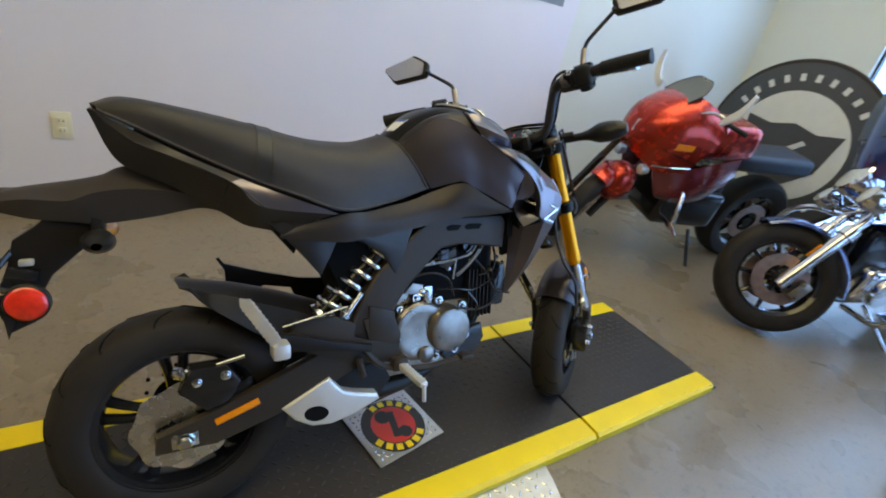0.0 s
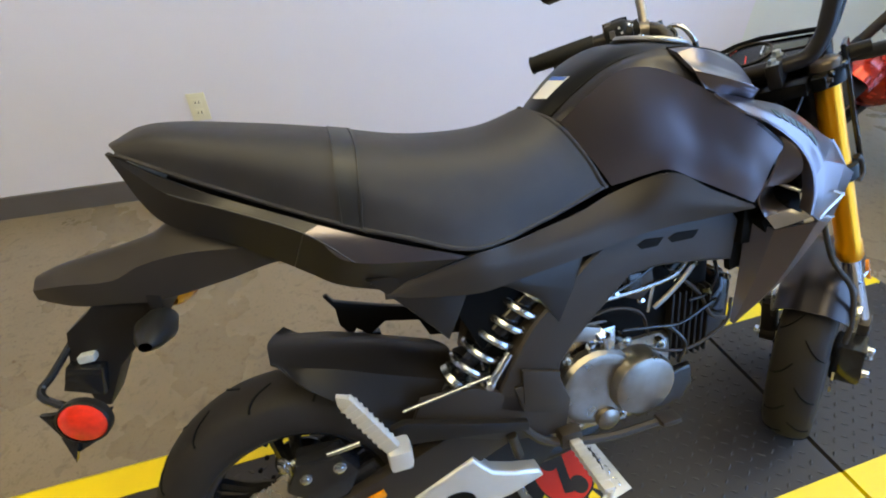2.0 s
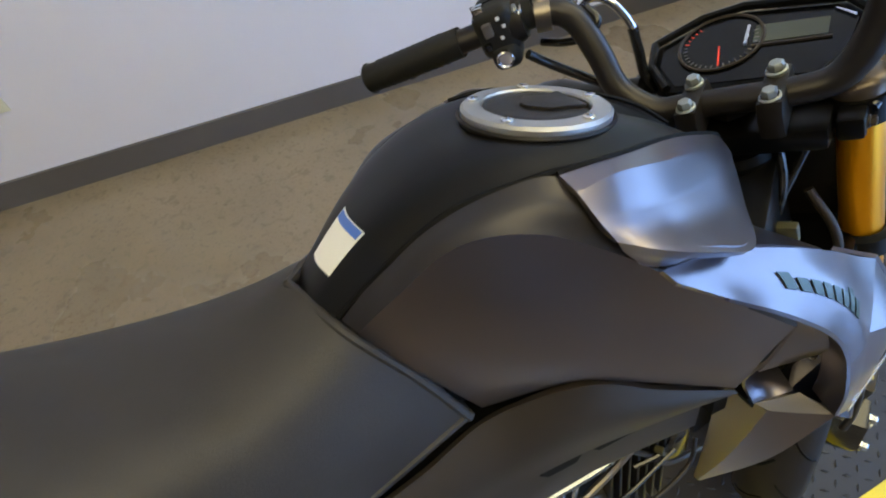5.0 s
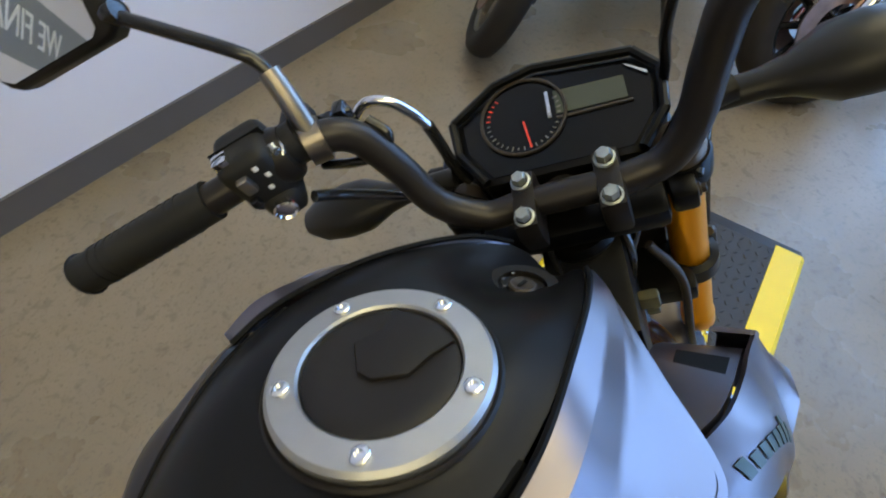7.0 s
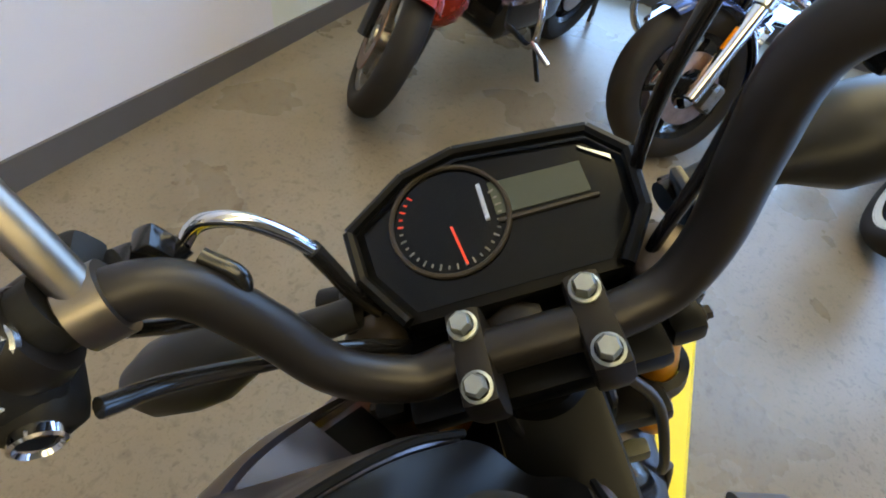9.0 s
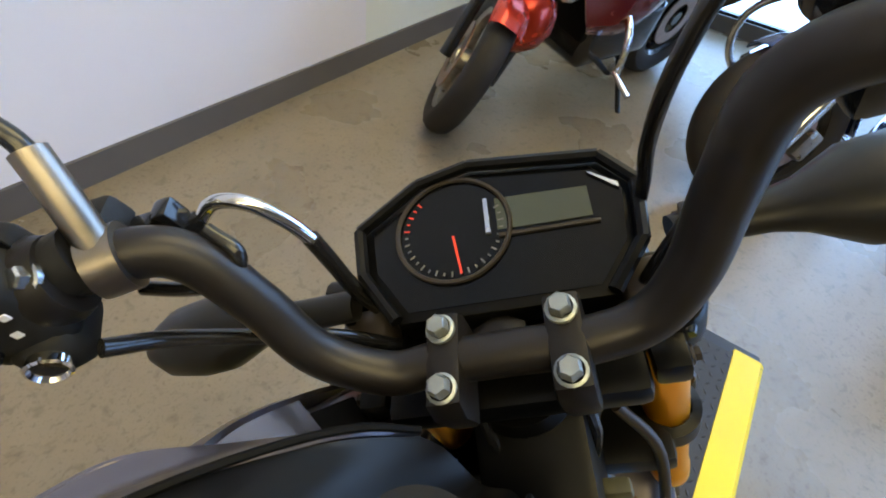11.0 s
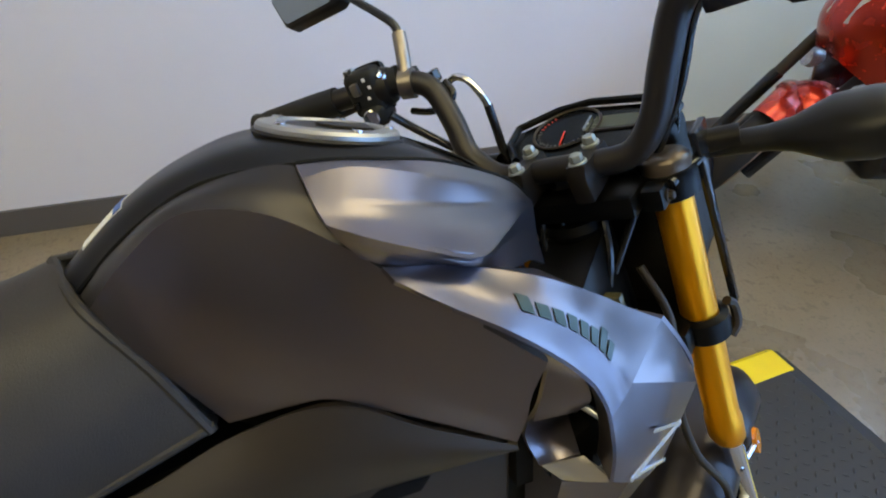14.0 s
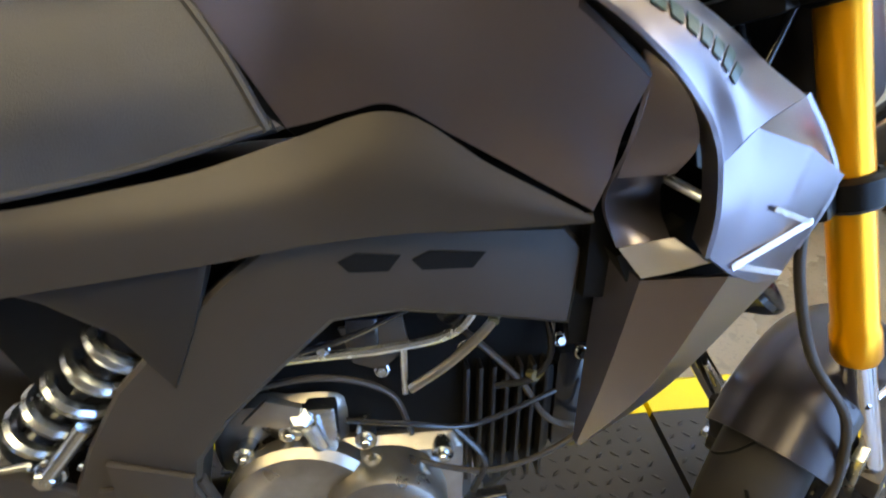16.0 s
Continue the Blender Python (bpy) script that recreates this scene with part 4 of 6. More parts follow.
# frame and side covers
FC_T = [(0.204, -0.116, 0.652), (0.330, -0.134, 0.684), (0.395, -0.122, 0.686), (0.450, -0.114, 0.694), (0.515, -0.107, 0.706), (0.580, -0.102, 0.726), (0.655, -0.127, 0.747), (0.720, -0.140, 0.712), (0.790, -0.152, 0.677)]
FC_M = [(0.204, -0.120, 0.645), (0.330, -0.138, 0.660), (0.395, -0.131, 0.661), (0.450, -0.127, 0.666), (0.515, -0.124, 0.676), (0.580, -0.122, 0.690), (0.648, -0.135, 0.705), (0.718, -0.145, 0.690), (0.791, -0.154, 0.674)]
FC_B = [(0.204, -0.118, 0.638), (0.330, -0.130, 0.622), (0.395, -0.128, 0.626), (0.450, -0.127, 0.633), (0.515, -0.126, 0.641), (0.580, -0.126, 0.652), (0.648, -0.131, 0.661), (0.716, -0.139, 0.665), (0.789, -0.152, 0.672)]
LOW = [(0.785, 0.660), (0.803, 0.640), (0.797, 0.568), (0.720, 0.580), (0.655, 0.588), (0.600, 0.582), (0.560, 0.545), (0.505, 0.490), (0.475, 0.450), (0.463, 0.400), (0.460, 0.352), (0.400, 0.362), (0.350, 0.385), (0.362, 0.430), (0.385, 0.475), (0.420, 0.530), (0.465, 0.575), (0.520, 0.625), (0.560, 0.656), (0.600, 0.662), (0.700, 0.661)]
for sgn in (1, -1):
    f = (lambda c: c) if sgn > 0 else mirror
    P("frame_cover", sheet([f(c) for c in (FC_T, FC_M, FC_B)], 60, 12, 0.008), M_FRAME, "satin grey black upper frame cover", angle=30)
    P("side_cover", prism([(0.182, 0.672), (0.204, 0.648), (0.236, 0.612), (0.288, 0.548), (0.310, 0.590), (0.325, 0.622), (0.345, 0.630), (0.390, 0.613), (0.436, 0.582), (0.470, 0.530), (0.495, 0.585), (0.512, 0.632), (0.518, 0.655), (0.400, 0.665), (0.300, 0.672)], -0.121 * sgn, -0.106 * sgn, 0.005), M_COWL, "dark satin side cover over the shock", angle=30)
    fl = P("frame_side", prism(LOW, -0.118 * sgn, -0.080 * sgn, 0.010, 3), M_FRAME, "satin black frame side plate", angle=35)
    for xs in ((0.608, 0.656), (0.664, 0.722)):
        P("slot", prism([(xs[0], 0.636), (xs[0] + 0.014, 0.643), (xs[1], 0.640), (xs[1] - 0.010, 0.627), (xs[0] + 0.008, 0.627)], -0.119 * sgn, -0.116 * sgn), M_DARK, parent=fl)
# added dark filler behind the side panels, standing in for interior shade
P("inner_filler", prism([(0.55, 0.75), (0.60, 0.84), (0.70, 0.845), (0.80, 0.79), (0.855, 0.74), (0.862, 0.62), (0.80, 0.60), (0.66, 0.66)], -0.085, 0.085, 0.004), M_DARK)
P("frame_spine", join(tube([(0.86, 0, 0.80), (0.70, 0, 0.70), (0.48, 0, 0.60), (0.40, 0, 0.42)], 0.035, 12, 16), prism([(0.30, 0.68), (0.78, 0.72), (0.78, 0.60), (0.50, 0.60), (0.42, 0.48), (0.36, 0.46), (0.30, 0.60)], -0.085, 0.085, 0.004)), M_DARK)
P("pivot_cover", prism([(0.40, 0.462), (0.468, 0.44), (0.462, 0.372), (0.40, 0.39)], -0.126, -0.118, 0.004), M_FRAME)

# swing arm, shock, hugger
SW = [(-0.055, 0.205), (-0.050, 0.243), (0.04, 0.268), (0.15, 0.306), (0.30, 0.362), (0.42, 0.410), (0.44, 0.330), (0.30, 0.268), (0.20, 0.232), (0.06, 0.198)]
sw = P("swing_arm", join(prism(SW, -0.105, -0.078, 0.006), prism(SW, 0.078, 0.105, 0.006), box(0.06, 0.18, 0.07, (0.36, 0, 0.36), 0.01)), M_FRAME, "black steel swing arm")
P("side_reflector", moved(box(0.094, 0.005, 0.015, (0, 0, 0), 0.002), pose(0.103, -0.1085, 0.264, 0, -17, 0)), M_AMBER, "amber strip reflector", parent=sw)
P("axle_nut", join(bolt((0, -0.106, 0.2255), (0, -1, 0), 0.014, 0.014), box(0.05, 0.004, 0.03, (0, -0.106, 0.2255), 0.001)), M_STEEL, parent=sw)
shock = P("shock_absorber", join(rod((0.445, -0.078, 0.578), (0.268, -0.066, 0.408), 0.014, 16), rod((0.440, -0.078, 0.573), (0.38, -0.073, 0.516), 0.022, 16)), M_GLOSS, "rear shock with a bare coil spring")
a0, a1 = np.array((0.452, -0.080, 0.583)), np.array((0.305, -0.069, 0.442))
d = (a1 - a0) / np.linalg.norm(a1 - a0)
e1 = np.cross(d, (0, 1, 0))
e1 /= np.linalg.norm(e1)
e2 = np.cross(d, e1)
P("spring", tube([a0 + (a1 - a0) * i / 110 + 0.031 * (e1 * math.cos(i * 2 * math.pi * 6.2 / 110) + e2 * math.sin(i * 2 * math.pi * 6.2 / 110)) for i in range(111)], 0.0070, 8), M_STEEL, "silver coil spring", parent=shock)
P("spring_seat", moved(lathe([(0.018, -0.012), (0.030, -0.010), (0.034, 0.0), (0.030, 0.006), (0.016, 0.008)], 24, "z"), Matrix.Translation(a1 + d * 0.006) @ Vector(d).to_track_quat("Z", "Y").to_matrix().to_4x4()), M_STEEL, parent=shock)
P("shock_eye", lathe([(0, -0.02), (0.019, -0.02), (0.019, 0.02), (0, 0.02)], 20, "y", (0.268, -0.066, 0.408)), M_GLOSS, parent=shock)
hug = [[(0.010, 0, 0.544), (0.060, 0, 0.534), (0.124, 0, 0.520), (0.217, 0, 0.490), (0.310, 0, 0.452)],
       [(0.016, -0.046, 0.536), (0.060, -0.056, 0.522), (0.115, -0.062, 0.507), (0.178, -0.066, 0.482), (0.290, -0.070, 0.438)],
       [(0.032, -0.062, 0.538), (0.060, -0.080, 0.503), (0.110, -0.090, 0.462), (0.165, -0.096, 0.420), (0.250, -0.100, 0.372)]]
hug = [mirror(c) for c in hug[:0:-1]] + hug
P("hugger", sheet(hug, 30, 24, 0.003, inward=(0, 0, -0.4), folds=(1, 3)), M_FLAT, "satin black rear hugger mudguard", angle=25)
P("chain_guard", prism([(0.104, 0.550), (0.112, 0.552), (0.122, 0.536), (0.212, 0.505), (0.300, 0.480), (0.380, 0.470), (0.380, 0.400), (0.298, 0.414), (0.280, 0.455), (0.212, 0.470), (0.178, 0.446), (0.155, 0.468), (0.142, 0.455), (0.124, 0.483), (0.122, 0.520)], 0.122, 0.134, 0.002), M_FLAT, "jagged black chain guard")
P("peg_plate", join(prism([(0.205, 0.395), (0.231, 0.450), (0.321, 0.446), (0.378, 0.415), (0.470, 0.428), (0.487, 0.372), (0.480, 0.300), (0.387, 0.315), (0.290, 0.352)], -0.118, -0.106, 0.004), prism([(0.385, 0.430), (0.462, 0.436), (0.486, 0.378), (0.482, 0.350), (0.400, 0.376)], -0.124, -0.116, 0.004)), M_FRAME, "satin grey foot peg plate", angle=30)

# engine
eng = P("engine_case", join(box(0.24, 0.17, 0.16, (0.605, 0, 0.345), 0.03, 3), box(0.14, 0.15, 0.10, (0.53, 0, 0.43), 0.025, 3), box(0.30, 0.12, 0.06, (0.60, 0, 0.255), 0.02)), M_ALU, "cast aluminium engine case", angle=35)
P("clutch_cover", lathe([(0.078, 0), (0.080, 0.018), (0.074, 0.026), (0.060, 0.029), (0.052, 0.027), (0, 0.029)], 40, "y", (0.552, -0.082, 0.362)), M_ALU, "round clutch cover", parent=eng)
P("filter_cover", lathe([(0.062, 0), (0.062, 0.034), (0.058, 0.043), (0.050, 0.046), (0, 0.046)], 40, "y", (0.632, -0.084, 0.360)), M_ALU, "round machined engine cover", parent=eng)
P("oil_plug", lathe([(0.022, 0), (0.022, 0.02), (0.013, 0.024), (0, 0.024)], 20, "y", (0.565, -0.098, 0.300)), M_ALU, parent=eng)
for bx, bz in ((0.486, 0.385), (0.500, 0.425), (0.545, 0.450), (0.615, 0.435), (0.690, 0.410), (0.705, 0.320), (0.670, 0.285), (0.610, 0.275), (0.520, 0.285), (0.484, 0.330)):
    P("case_bolt", join(lathe([(0.011, -0.02), (0.011, 0.004), (0, 0.004)], 14, "y", (bx, -0.086, bz)), bolt((bx, -0.090, bz), (0, -1, 0), 0.0048, 0.006)), M_STEEL, parent=eng)
P("clutch_arm", join(box(0.03, 0.02, 0.05, (0.575, -0.085, 0.455), 0.005), bolt((0.558, -0.09, 0.465), (0, -0.6, 0.8), 0.011, 0.012), rod((0.575, -0.092, 0.43), (0.565, -0.10, 0.47), 0.009)), M_STEEL, parent=eng)
P("cylinder", box(0.11, 0.13, 0.115, (0.755, 0, 0.435), 0.012), M_POD, "black finned cylinder", parent=eng)
for k in range(7):
    P("fin", box(0.004, 0.165, 0.14, (0.715 + 0.013 * k, 0, 0.435), 0.001), M_FLAT, parent=eng)
P("cylinder_head", box(0.05, 0.14, 0.13, (0.83, 0, 0.445), 0.02), M_GLOSS, parent=eng)
P("oil_line", join(hook([(0.500, -0.095, 0.525), (0.560, -0.098, 0.538), (0.640, -0.100, 0.545), (0.700, -0.102, 0.560), (0.725, -0.10, 0.595)], 0.0045), rod((0.655, -0.10, 0.545), (0.655, -0.09, 0.49), 0.004)), M_STEEL, parent=eng)
P("cable", join(hook([(0.50, -0.09, 0.50), (0.58, -0.095, 0.515), (0.64, -0.09, 0.49), (0.66, -0.09, 0.44)], 0.003), hook([(0.70, -0.085, 0.56), (0.76, -0.09, 0.50), (0.80, -0.085, 0.44), (0.86, -0.08, 0.42)], 0.0035), hook([(0.66, -0.095, 0.41), (0.74, -0.10, 0.395), (0.82, -0.095, 0.425), (0.838, -0.085, 0.47)], 0.003)), M_FRAME, parent=eng)
P("throttle_body", join(box(0.10, 0.10, 0.09, (0.66, 0, 0.56), 0.015), box(0.03, 0.03, 0.04, (0.62, -0.085, 0.555), 0.006), lathe([(0, 0), (0.016, 0), (0.016, 0.03), (0, 0.03)], 14, "y", (0.70, -0.06, 0.575))), M_GLOSS, parent=eng)
for q in ((0.585, -0.095, 0.545), (0.635, -0.095, 0.520), (0.80, -0.085, 0.535), (0.825, -0.08, 0.515), (0.71, -0.09, 0.535)):
    P("fitting", bolt(q, (0, -1, 0.3), 0.005, 0.008), M_STEEL, parent=eng)
P("exhaust", join(tube([(0.82, 0.03, 0.42), (0.82, 0.03, 0.34), (0.76, 0.03, 0.25), (0.68, 0.02, 0.205), (0.55, -0.02, 0.188), (0.40, -0.045, 0.20)], [0.018, 0.018, 0.019, 0.02, 0.024, 0.03], 14, 40), prism([(0.205, 0.225), (0.335, 0.285), (0.45, 0.30), (0.48, 0.24), (0.42, 0.17), (0.30, 0.165)], -0.085, 0.02, 0.012)), M_FLAT, "black under-slung exhaust")
P("engine_guard", prism([(0.655, 0.330), (0.760, 0.345), (0.772, 0.300), (0.745, 0.262), (0.650, 0.250), (0.620, 0.275)], -0.088, -0.070, 0.008, 3), M_GLOSS, "glossy black lower engine cover", parent=eng)
for k, (pts, r) in enumerate((([(0.49, -0.092, 0.50), (0.53, -0.10, 0.535), (0.60, -0.10, 0.555), (0.66, -0.095, 0.580)], 0.0030), ([(0.66, -0.10, 0.50), (0.70, -0.10, 0.53), (0.735, -0.10, 0.57), (0.74, -0.095, 0.60)], 0.0045), ([(0.78, -0.09, 0.58), (0.79, -0.095, 0.53), (0.775, -0.095, 0.50), (0.74, -0.09, 0.49)], 0.0035), ([(0.60, -0.10, 0.47), (0.66, -0.105, 0.465), (0.72, -0.10, 0.455), (0.80, -0.09, 0.48)], 0.0028), ([(0.70, -0.095, 0.45), (0.73, -0.10, 0.41), (0.72, -0.10, 0.37)], 0.0040))):
    P("hose", hook(pts, r), M_ALU if k == 1 else M_GLOSS, parent=eng)
for a, b in (((0.733, -0.104, 0.568), (0.737, -0.092, 0.574)), ((0.777, -0.098, 0.504), (0.773, -0.089, 0.500))):
    P("hose_clip", rod(a, b, 0.005), M_CABLETAPE, "olive hose clip", parent=eng)
P("upper_bracket", prism([(0.60, 0.565), (0.655, 0.575), (0.66, 0.545), (0.635, 0.52), (0.61, 0.53)], -0.098, -0.092, 0.002), M_FRAME, parent=eng)
P("lower_bracket", prism([(0.505, 0.47), (0.53, 0.495), (0.56, 0.485), (0.555, 0.46)], -0.098, -0.090, 0.002), M_ALU, parent=eng)
SIL = [(0.194, 0.243), (0.255, 0.272), (0.306, 0.296), (0.324, 0.272), (0.340, 0.252), (0.376, 0.238), (0.428, 0.224), (0.436, 0.206), (0.373, 0.183), (0.310, 0.172), (0.262, 0.180), (0.222, 0.206)]
sil = P("silencer_cover", prism(SIL, -0.112, -0.030, 0.009, 3), M_SILENCER, "white brushed silencer cover", angle=50)
P("outlet_hole", moved(lathe([(0.021, -0.004), (0.022, 0.001), (0.018, 0.0012), (0, 0.0004)], 28, "z"), pose(0.272, -0.1128, 0.212, 90, 0, 0) @ pose(0, 0, 0, 0, 0, -14) @ Matrix.Diagonal((1.35, 0.85, 1, 1))), M_DARK, parent=sil)

# pegs, pedal, stand
pgm = Matrix.Translation((0.1465, -0.176, 0.482)) @ (Vector((0.119, -0.168, 0.528)) - Vector((0.174, -0.186, 0.436))).to_track_quat("X", "Y").to_matrix().to_4x4()
ppeg = P("passenger_peg", join(moved(join(box(0.108, 0.024, 0.012, (0, 0, 0), 0.004), prism([(0.050, -0.012), (0.064, -0.004), (0.050, 0.012)], -0.005, 0.005, 0.002, plane="xy"), ), pgm), box(0.036, 0.040, 0.034, (0.181, -0.178, 0.418), 0.008)), M_SILENCER, "cast aluminium folding passenger peg")
for k in range(8):
    P("peg_rib", moved(box(0.005, 0.0252, 0.0132, (-0.036 + 0.011 * k, 0, 0), 0.001), pgm), M_SILENCER, parent=ppeg)
P("peg_pivot", box(0.024, 0.060, 0.020, (0.190, -0.140, 0.405), 0.006), M_STEEL, parent=ppeg)
P("passenger_peg", box(0.10, 0.026, 0.018, (0.15, 0.13, 0.44), 0.004), M_GLOSS)
P("peg_bracket", join(prism([(0.175, 0.43), (0.20, 0.435), (0.30, 0.40), (0.40, 0.37), (0.40, 0.352), (0.30, 0.375), (0.19, 0.395)], -0.142, -0.128, 0.003)), M_FLAT)
peg = P("rider_peg", join(box(0.020, 0.112, 0.014, (0.482, -0.195, 0.298), 0.004), rod((0.482, -0.250, 0.300), (0.482, -0.252, 0.258), 0.005)), M_SILENCER, "aluminium rider foot peg")
P("peg_mount", box(0.042, 0.028, 0.034, (0.480, -0.126, 0.300), 0.008), M_FRAME, parent=peg)
for k in range(7):
    P("peg_rib", box(0.0212, 0.005, 0.0152, (0.482, -0.150 - 0.014 * k, 0.2982), 0.001), M_SILENCER, parent=peg)
P("rider_peg", box(0.030, 0.115, 0.018, (0.478, 0.195, 0.300), 0.004), M_ALU)
P("brake_pedal", join(hook([(0.39, -0.12, 0.35), (0.44, -0.125, 0.30), (0.55, -0.13, 0.275), (0.66, -0.135, 0.28)], 0.008), box(0.04, 0.03, 0.012, (0.672, -0.14, 0.286), 0.004), rod((0.374, -0.122, 0.335), (0.385, -0.122, 0.285), 0.009)), M_FRAME, "dark steel brake pedal")
P("brake_rod", join(rod((0.36, -0.10, 0.44), (0.42, -0.10, 0.40), 0.004), rod((0.20, -0.125, 0.445), (0.345, -0.128, 0.470), 0.003), bolt((0.345, -0.11, 0.445), (0, -1, 0), 0.010, 0.012), rod((0.345, -0.118, 0.445), (0.385, -0.112, 0.492), 0.007)), M_STEEL)
P("side_stand", join(tube([(0.42, 0.09, 0.25), (0.37, 0.16, 0.14), (0.34, 0.26, 0.075)], 0.010, 10, 10), box(0.06, 0.04, 0.006, (0.34, 0.262, 0.070), 0.002)), M_GLOSS, "black side stand")


# wheels: y is the axle
def tyre(R, r, w):
    pr = [(r - 0.004, -w * 0.42), (r + 0.004, -w * 0.47), (r + 0.016, -w * 0.50), (R * 0.90, -w * 0.485), (R * 0.955, -w * 0.40), (R * 0.985, -w * 0.24), (R, -w * 0.08)]
    pr = pr + [(a, -b) for a, b in pr[::-1]]
    return lathe(pr, 72, "y")


def grooves(R, w, n):
    bms = []
    for k in range(n):
        a0_ = 360 / n * k
        for sgn in (1, -1):
            a0 = a0_ + (180 / n if sgn < 0 else 0)
            pts = []
            for y, da, rr_ in ((0.06, 0, 1.0006), (0.20, 5, 0.9905), (0.34, 8, 0.9715), (0.44, 9, 0.935)):
                a = radians(a0 + da)
                pts.append((R * rr_ * math.cos(a), sgn * w * y, R * rr_ * math.sin(a)))
            bms.append(tube(pts, 0.0022, 4, 8))
    return join(*bms)


def wheel(R, r, w, m, label, disc_y, disc_r):
    base = P("wheel", join(lathe([(r - 0.004, -w * 0.44), (r + 0.006, -w * 0.46), (r + 0.004, -w * 0.40), (r - 0.012, -w * 0.36), (r - 0.020, -w * 0.2), (r - 0.020, w * 0.2), (r - 0.012, w * 0.36), (r + 0.004, w * 0.40), (r + 0.006, w * 0.46), (r - 0.004, w * 0.44)], 64, "y"), lathe([(0, -0.055), (0.030, -0.055), (0.034, -0.03), (0.026, 0), (0.034, 0.03), (0.030, 0.055), (0, 0.055)], 28, "y")), M_GLOSS, label)
    base.matrix_basis = m
    P("tyre", tyre(R, r, w), M_RUBBER, "black road tyre", parent=base)
    tagged(P("tread_texture", grooves(R, w, 14), M_DARK, parent=base), kind="stuff")
    for k in range(5):
        for da in (-8, 8):
            a, b = radians(72 * k + 20 + da * 1.0), radians(72 * k + 20 + da * 0.9)
            P("spoke", tube([(0.026 * math.cos(b), 0, 0.026 * math.sin(b)), (0.09 * math.cos(a), -0.008, 0.09 * math.sin(a)), ((r - 0.015) * math.cos(a), 0, (r - 0.015) * math.sin(a))], [0.014, 0.010, 0.013], 8, 8), M_GLOSS, parent=base)
    pts = [((disc_r + 0.004 * math.cos(8 * t)) * math.cos(t), (disc_r + 0.004 * math.cos(8 * t)) * math.sin(t)) for t in np.linspace(0, 2 * math.pi, 96, endpoint=False)]
    dm = prism(pts, disc_y - 0.002, disc_y + 0.002)
    P("brake_disc", dm, M_BRIGHT, "wavy steel brake disc", parent=base, smooth=False)
    P("disc_centre", lathe([(0, disc_y - 0.004), (disc_r * 0.52, disc_y - 0.004), (disc_r * 0.56, disc_y - 0.0025), (disc_r * 0.56, disc_y + 0.003), (0, disc_y + 0.003)], 28, "y"), M_GLOSS, parent=base)
    for k in range(16):
        a = radians(22.5 * k)
        rr_ = disc_r * (0.72 if k % 2 else 0.86)
        P("disc_hole", lathe([(0, disc_y - 0.0026), (0.0045, disc_y - 0.0026), (0.0045, disc_y + 0.0026), (0, disc_y + 0.0026)], 10, "y", (rr_ * math.cos(a), 0, rr_ * math.sin(a))), M_DARK, parent=base)
    return base


wheel(0.238, 0.162, 0.118, pose(0, 0, 0.238), "black cast rear wheel", -0.068, 0.095)
wheel(0.236, 0.152, 0.096, AXLE, "black cast front wheel", -0.060, 0.100)
rc = P("rear_caliper", join(prism([(-0.005, 0.325), (0.02, 0.375), (0.09, 0.372), (0.115, 0.33), (0.09, 0.285), (0.045, 0.275)], -0.100, -0.055, 0.008), prism([(0.06, 0.30), (0.14, 0.33), (0.14, 0.29), (0.08, 0.26)], -0.085, -0.076, 0.003)), M_GLOSS, "black rear brake caliper")
P("bleed_bolt", join(rod((0.0, -0.076, 0.362), (0.062, -0.082, 0.366), 0.0055), bolt((0.0, -0.076, 0.362), (-0.6, -0.8, 0), 0.011, 0.010), bolt((0.03, -0.10, 0.345), (0, -1, 0), 0.007, 0.006), bolt((0.085, -0.10, 0.350), (0, -1, 0), 0.008, 0.007), rod((0.07, -0.09, 0.372), (0.125, -0.095, 0.383), 0.005)), M_STEEL, parent=rc)

# ---- front end, in the turned steering frame ----
FX = 0.022  # the fork tubes stand ahead of the handlebar clamps
for sgn in (-1, 1):
    y = 0.101 * sgn
    fk = P("fork_leg", join(lathe([(0.0, -0.044), (0.0195, -0.044), (0.0198, -0.05), (0.0198, -0.20), (0.0203, -0.21), (0.0203, -0.395), (0.0222, -0.400), (0.0222, -0.432), (0.019, -0.440), (0.0, -0.440)], 32, "z", (FX, y, 0))), M_GOLD, "gold anodised upside-down fork tube", steer="fork")
    foot = HUB @ Vector((0.0, y * 0.86, -0.600))
    P("slider", moved(tube([FORK @ Vector((FX, y, -0.425)), foot], 0.0160, 20), fk.matrix_basis.inverted()), M_CHROME, "chrome fork slider", parent=fk)
    P("axle_lug", moved(join(box(0.044, 0.032, 0.150, (0.0, y * 0.84, -0.640), 0.010), lathe([(0, -0.018), (0.022, -0.018), (0.022, 0.018), (0, 0.018)], 20, "y", (-0.010, y * 0.80, -0.692))), fk.matrix_basis.inverted() @ HUB), M_FRAME, parent=fk)
    P("fork_cap", lathe([(0.0, -0.029), (0.017, -0.029), (0.0205, -0.031), (0.0240, -0.036), (0.0240, -0.048), (0, -0.048)], 32, "z", (FX, y, 0)), M_FORKCAP, "bronze grey fork cap", parent=fk)
    P("axle_bolt", moved(bolt((-0.010, y * 0.98, -0.692), (0, sgn, 0), 0.010, 0.012), fk.matrix_basis.inverted() @ HUB), M_STEEL, parent=fk)
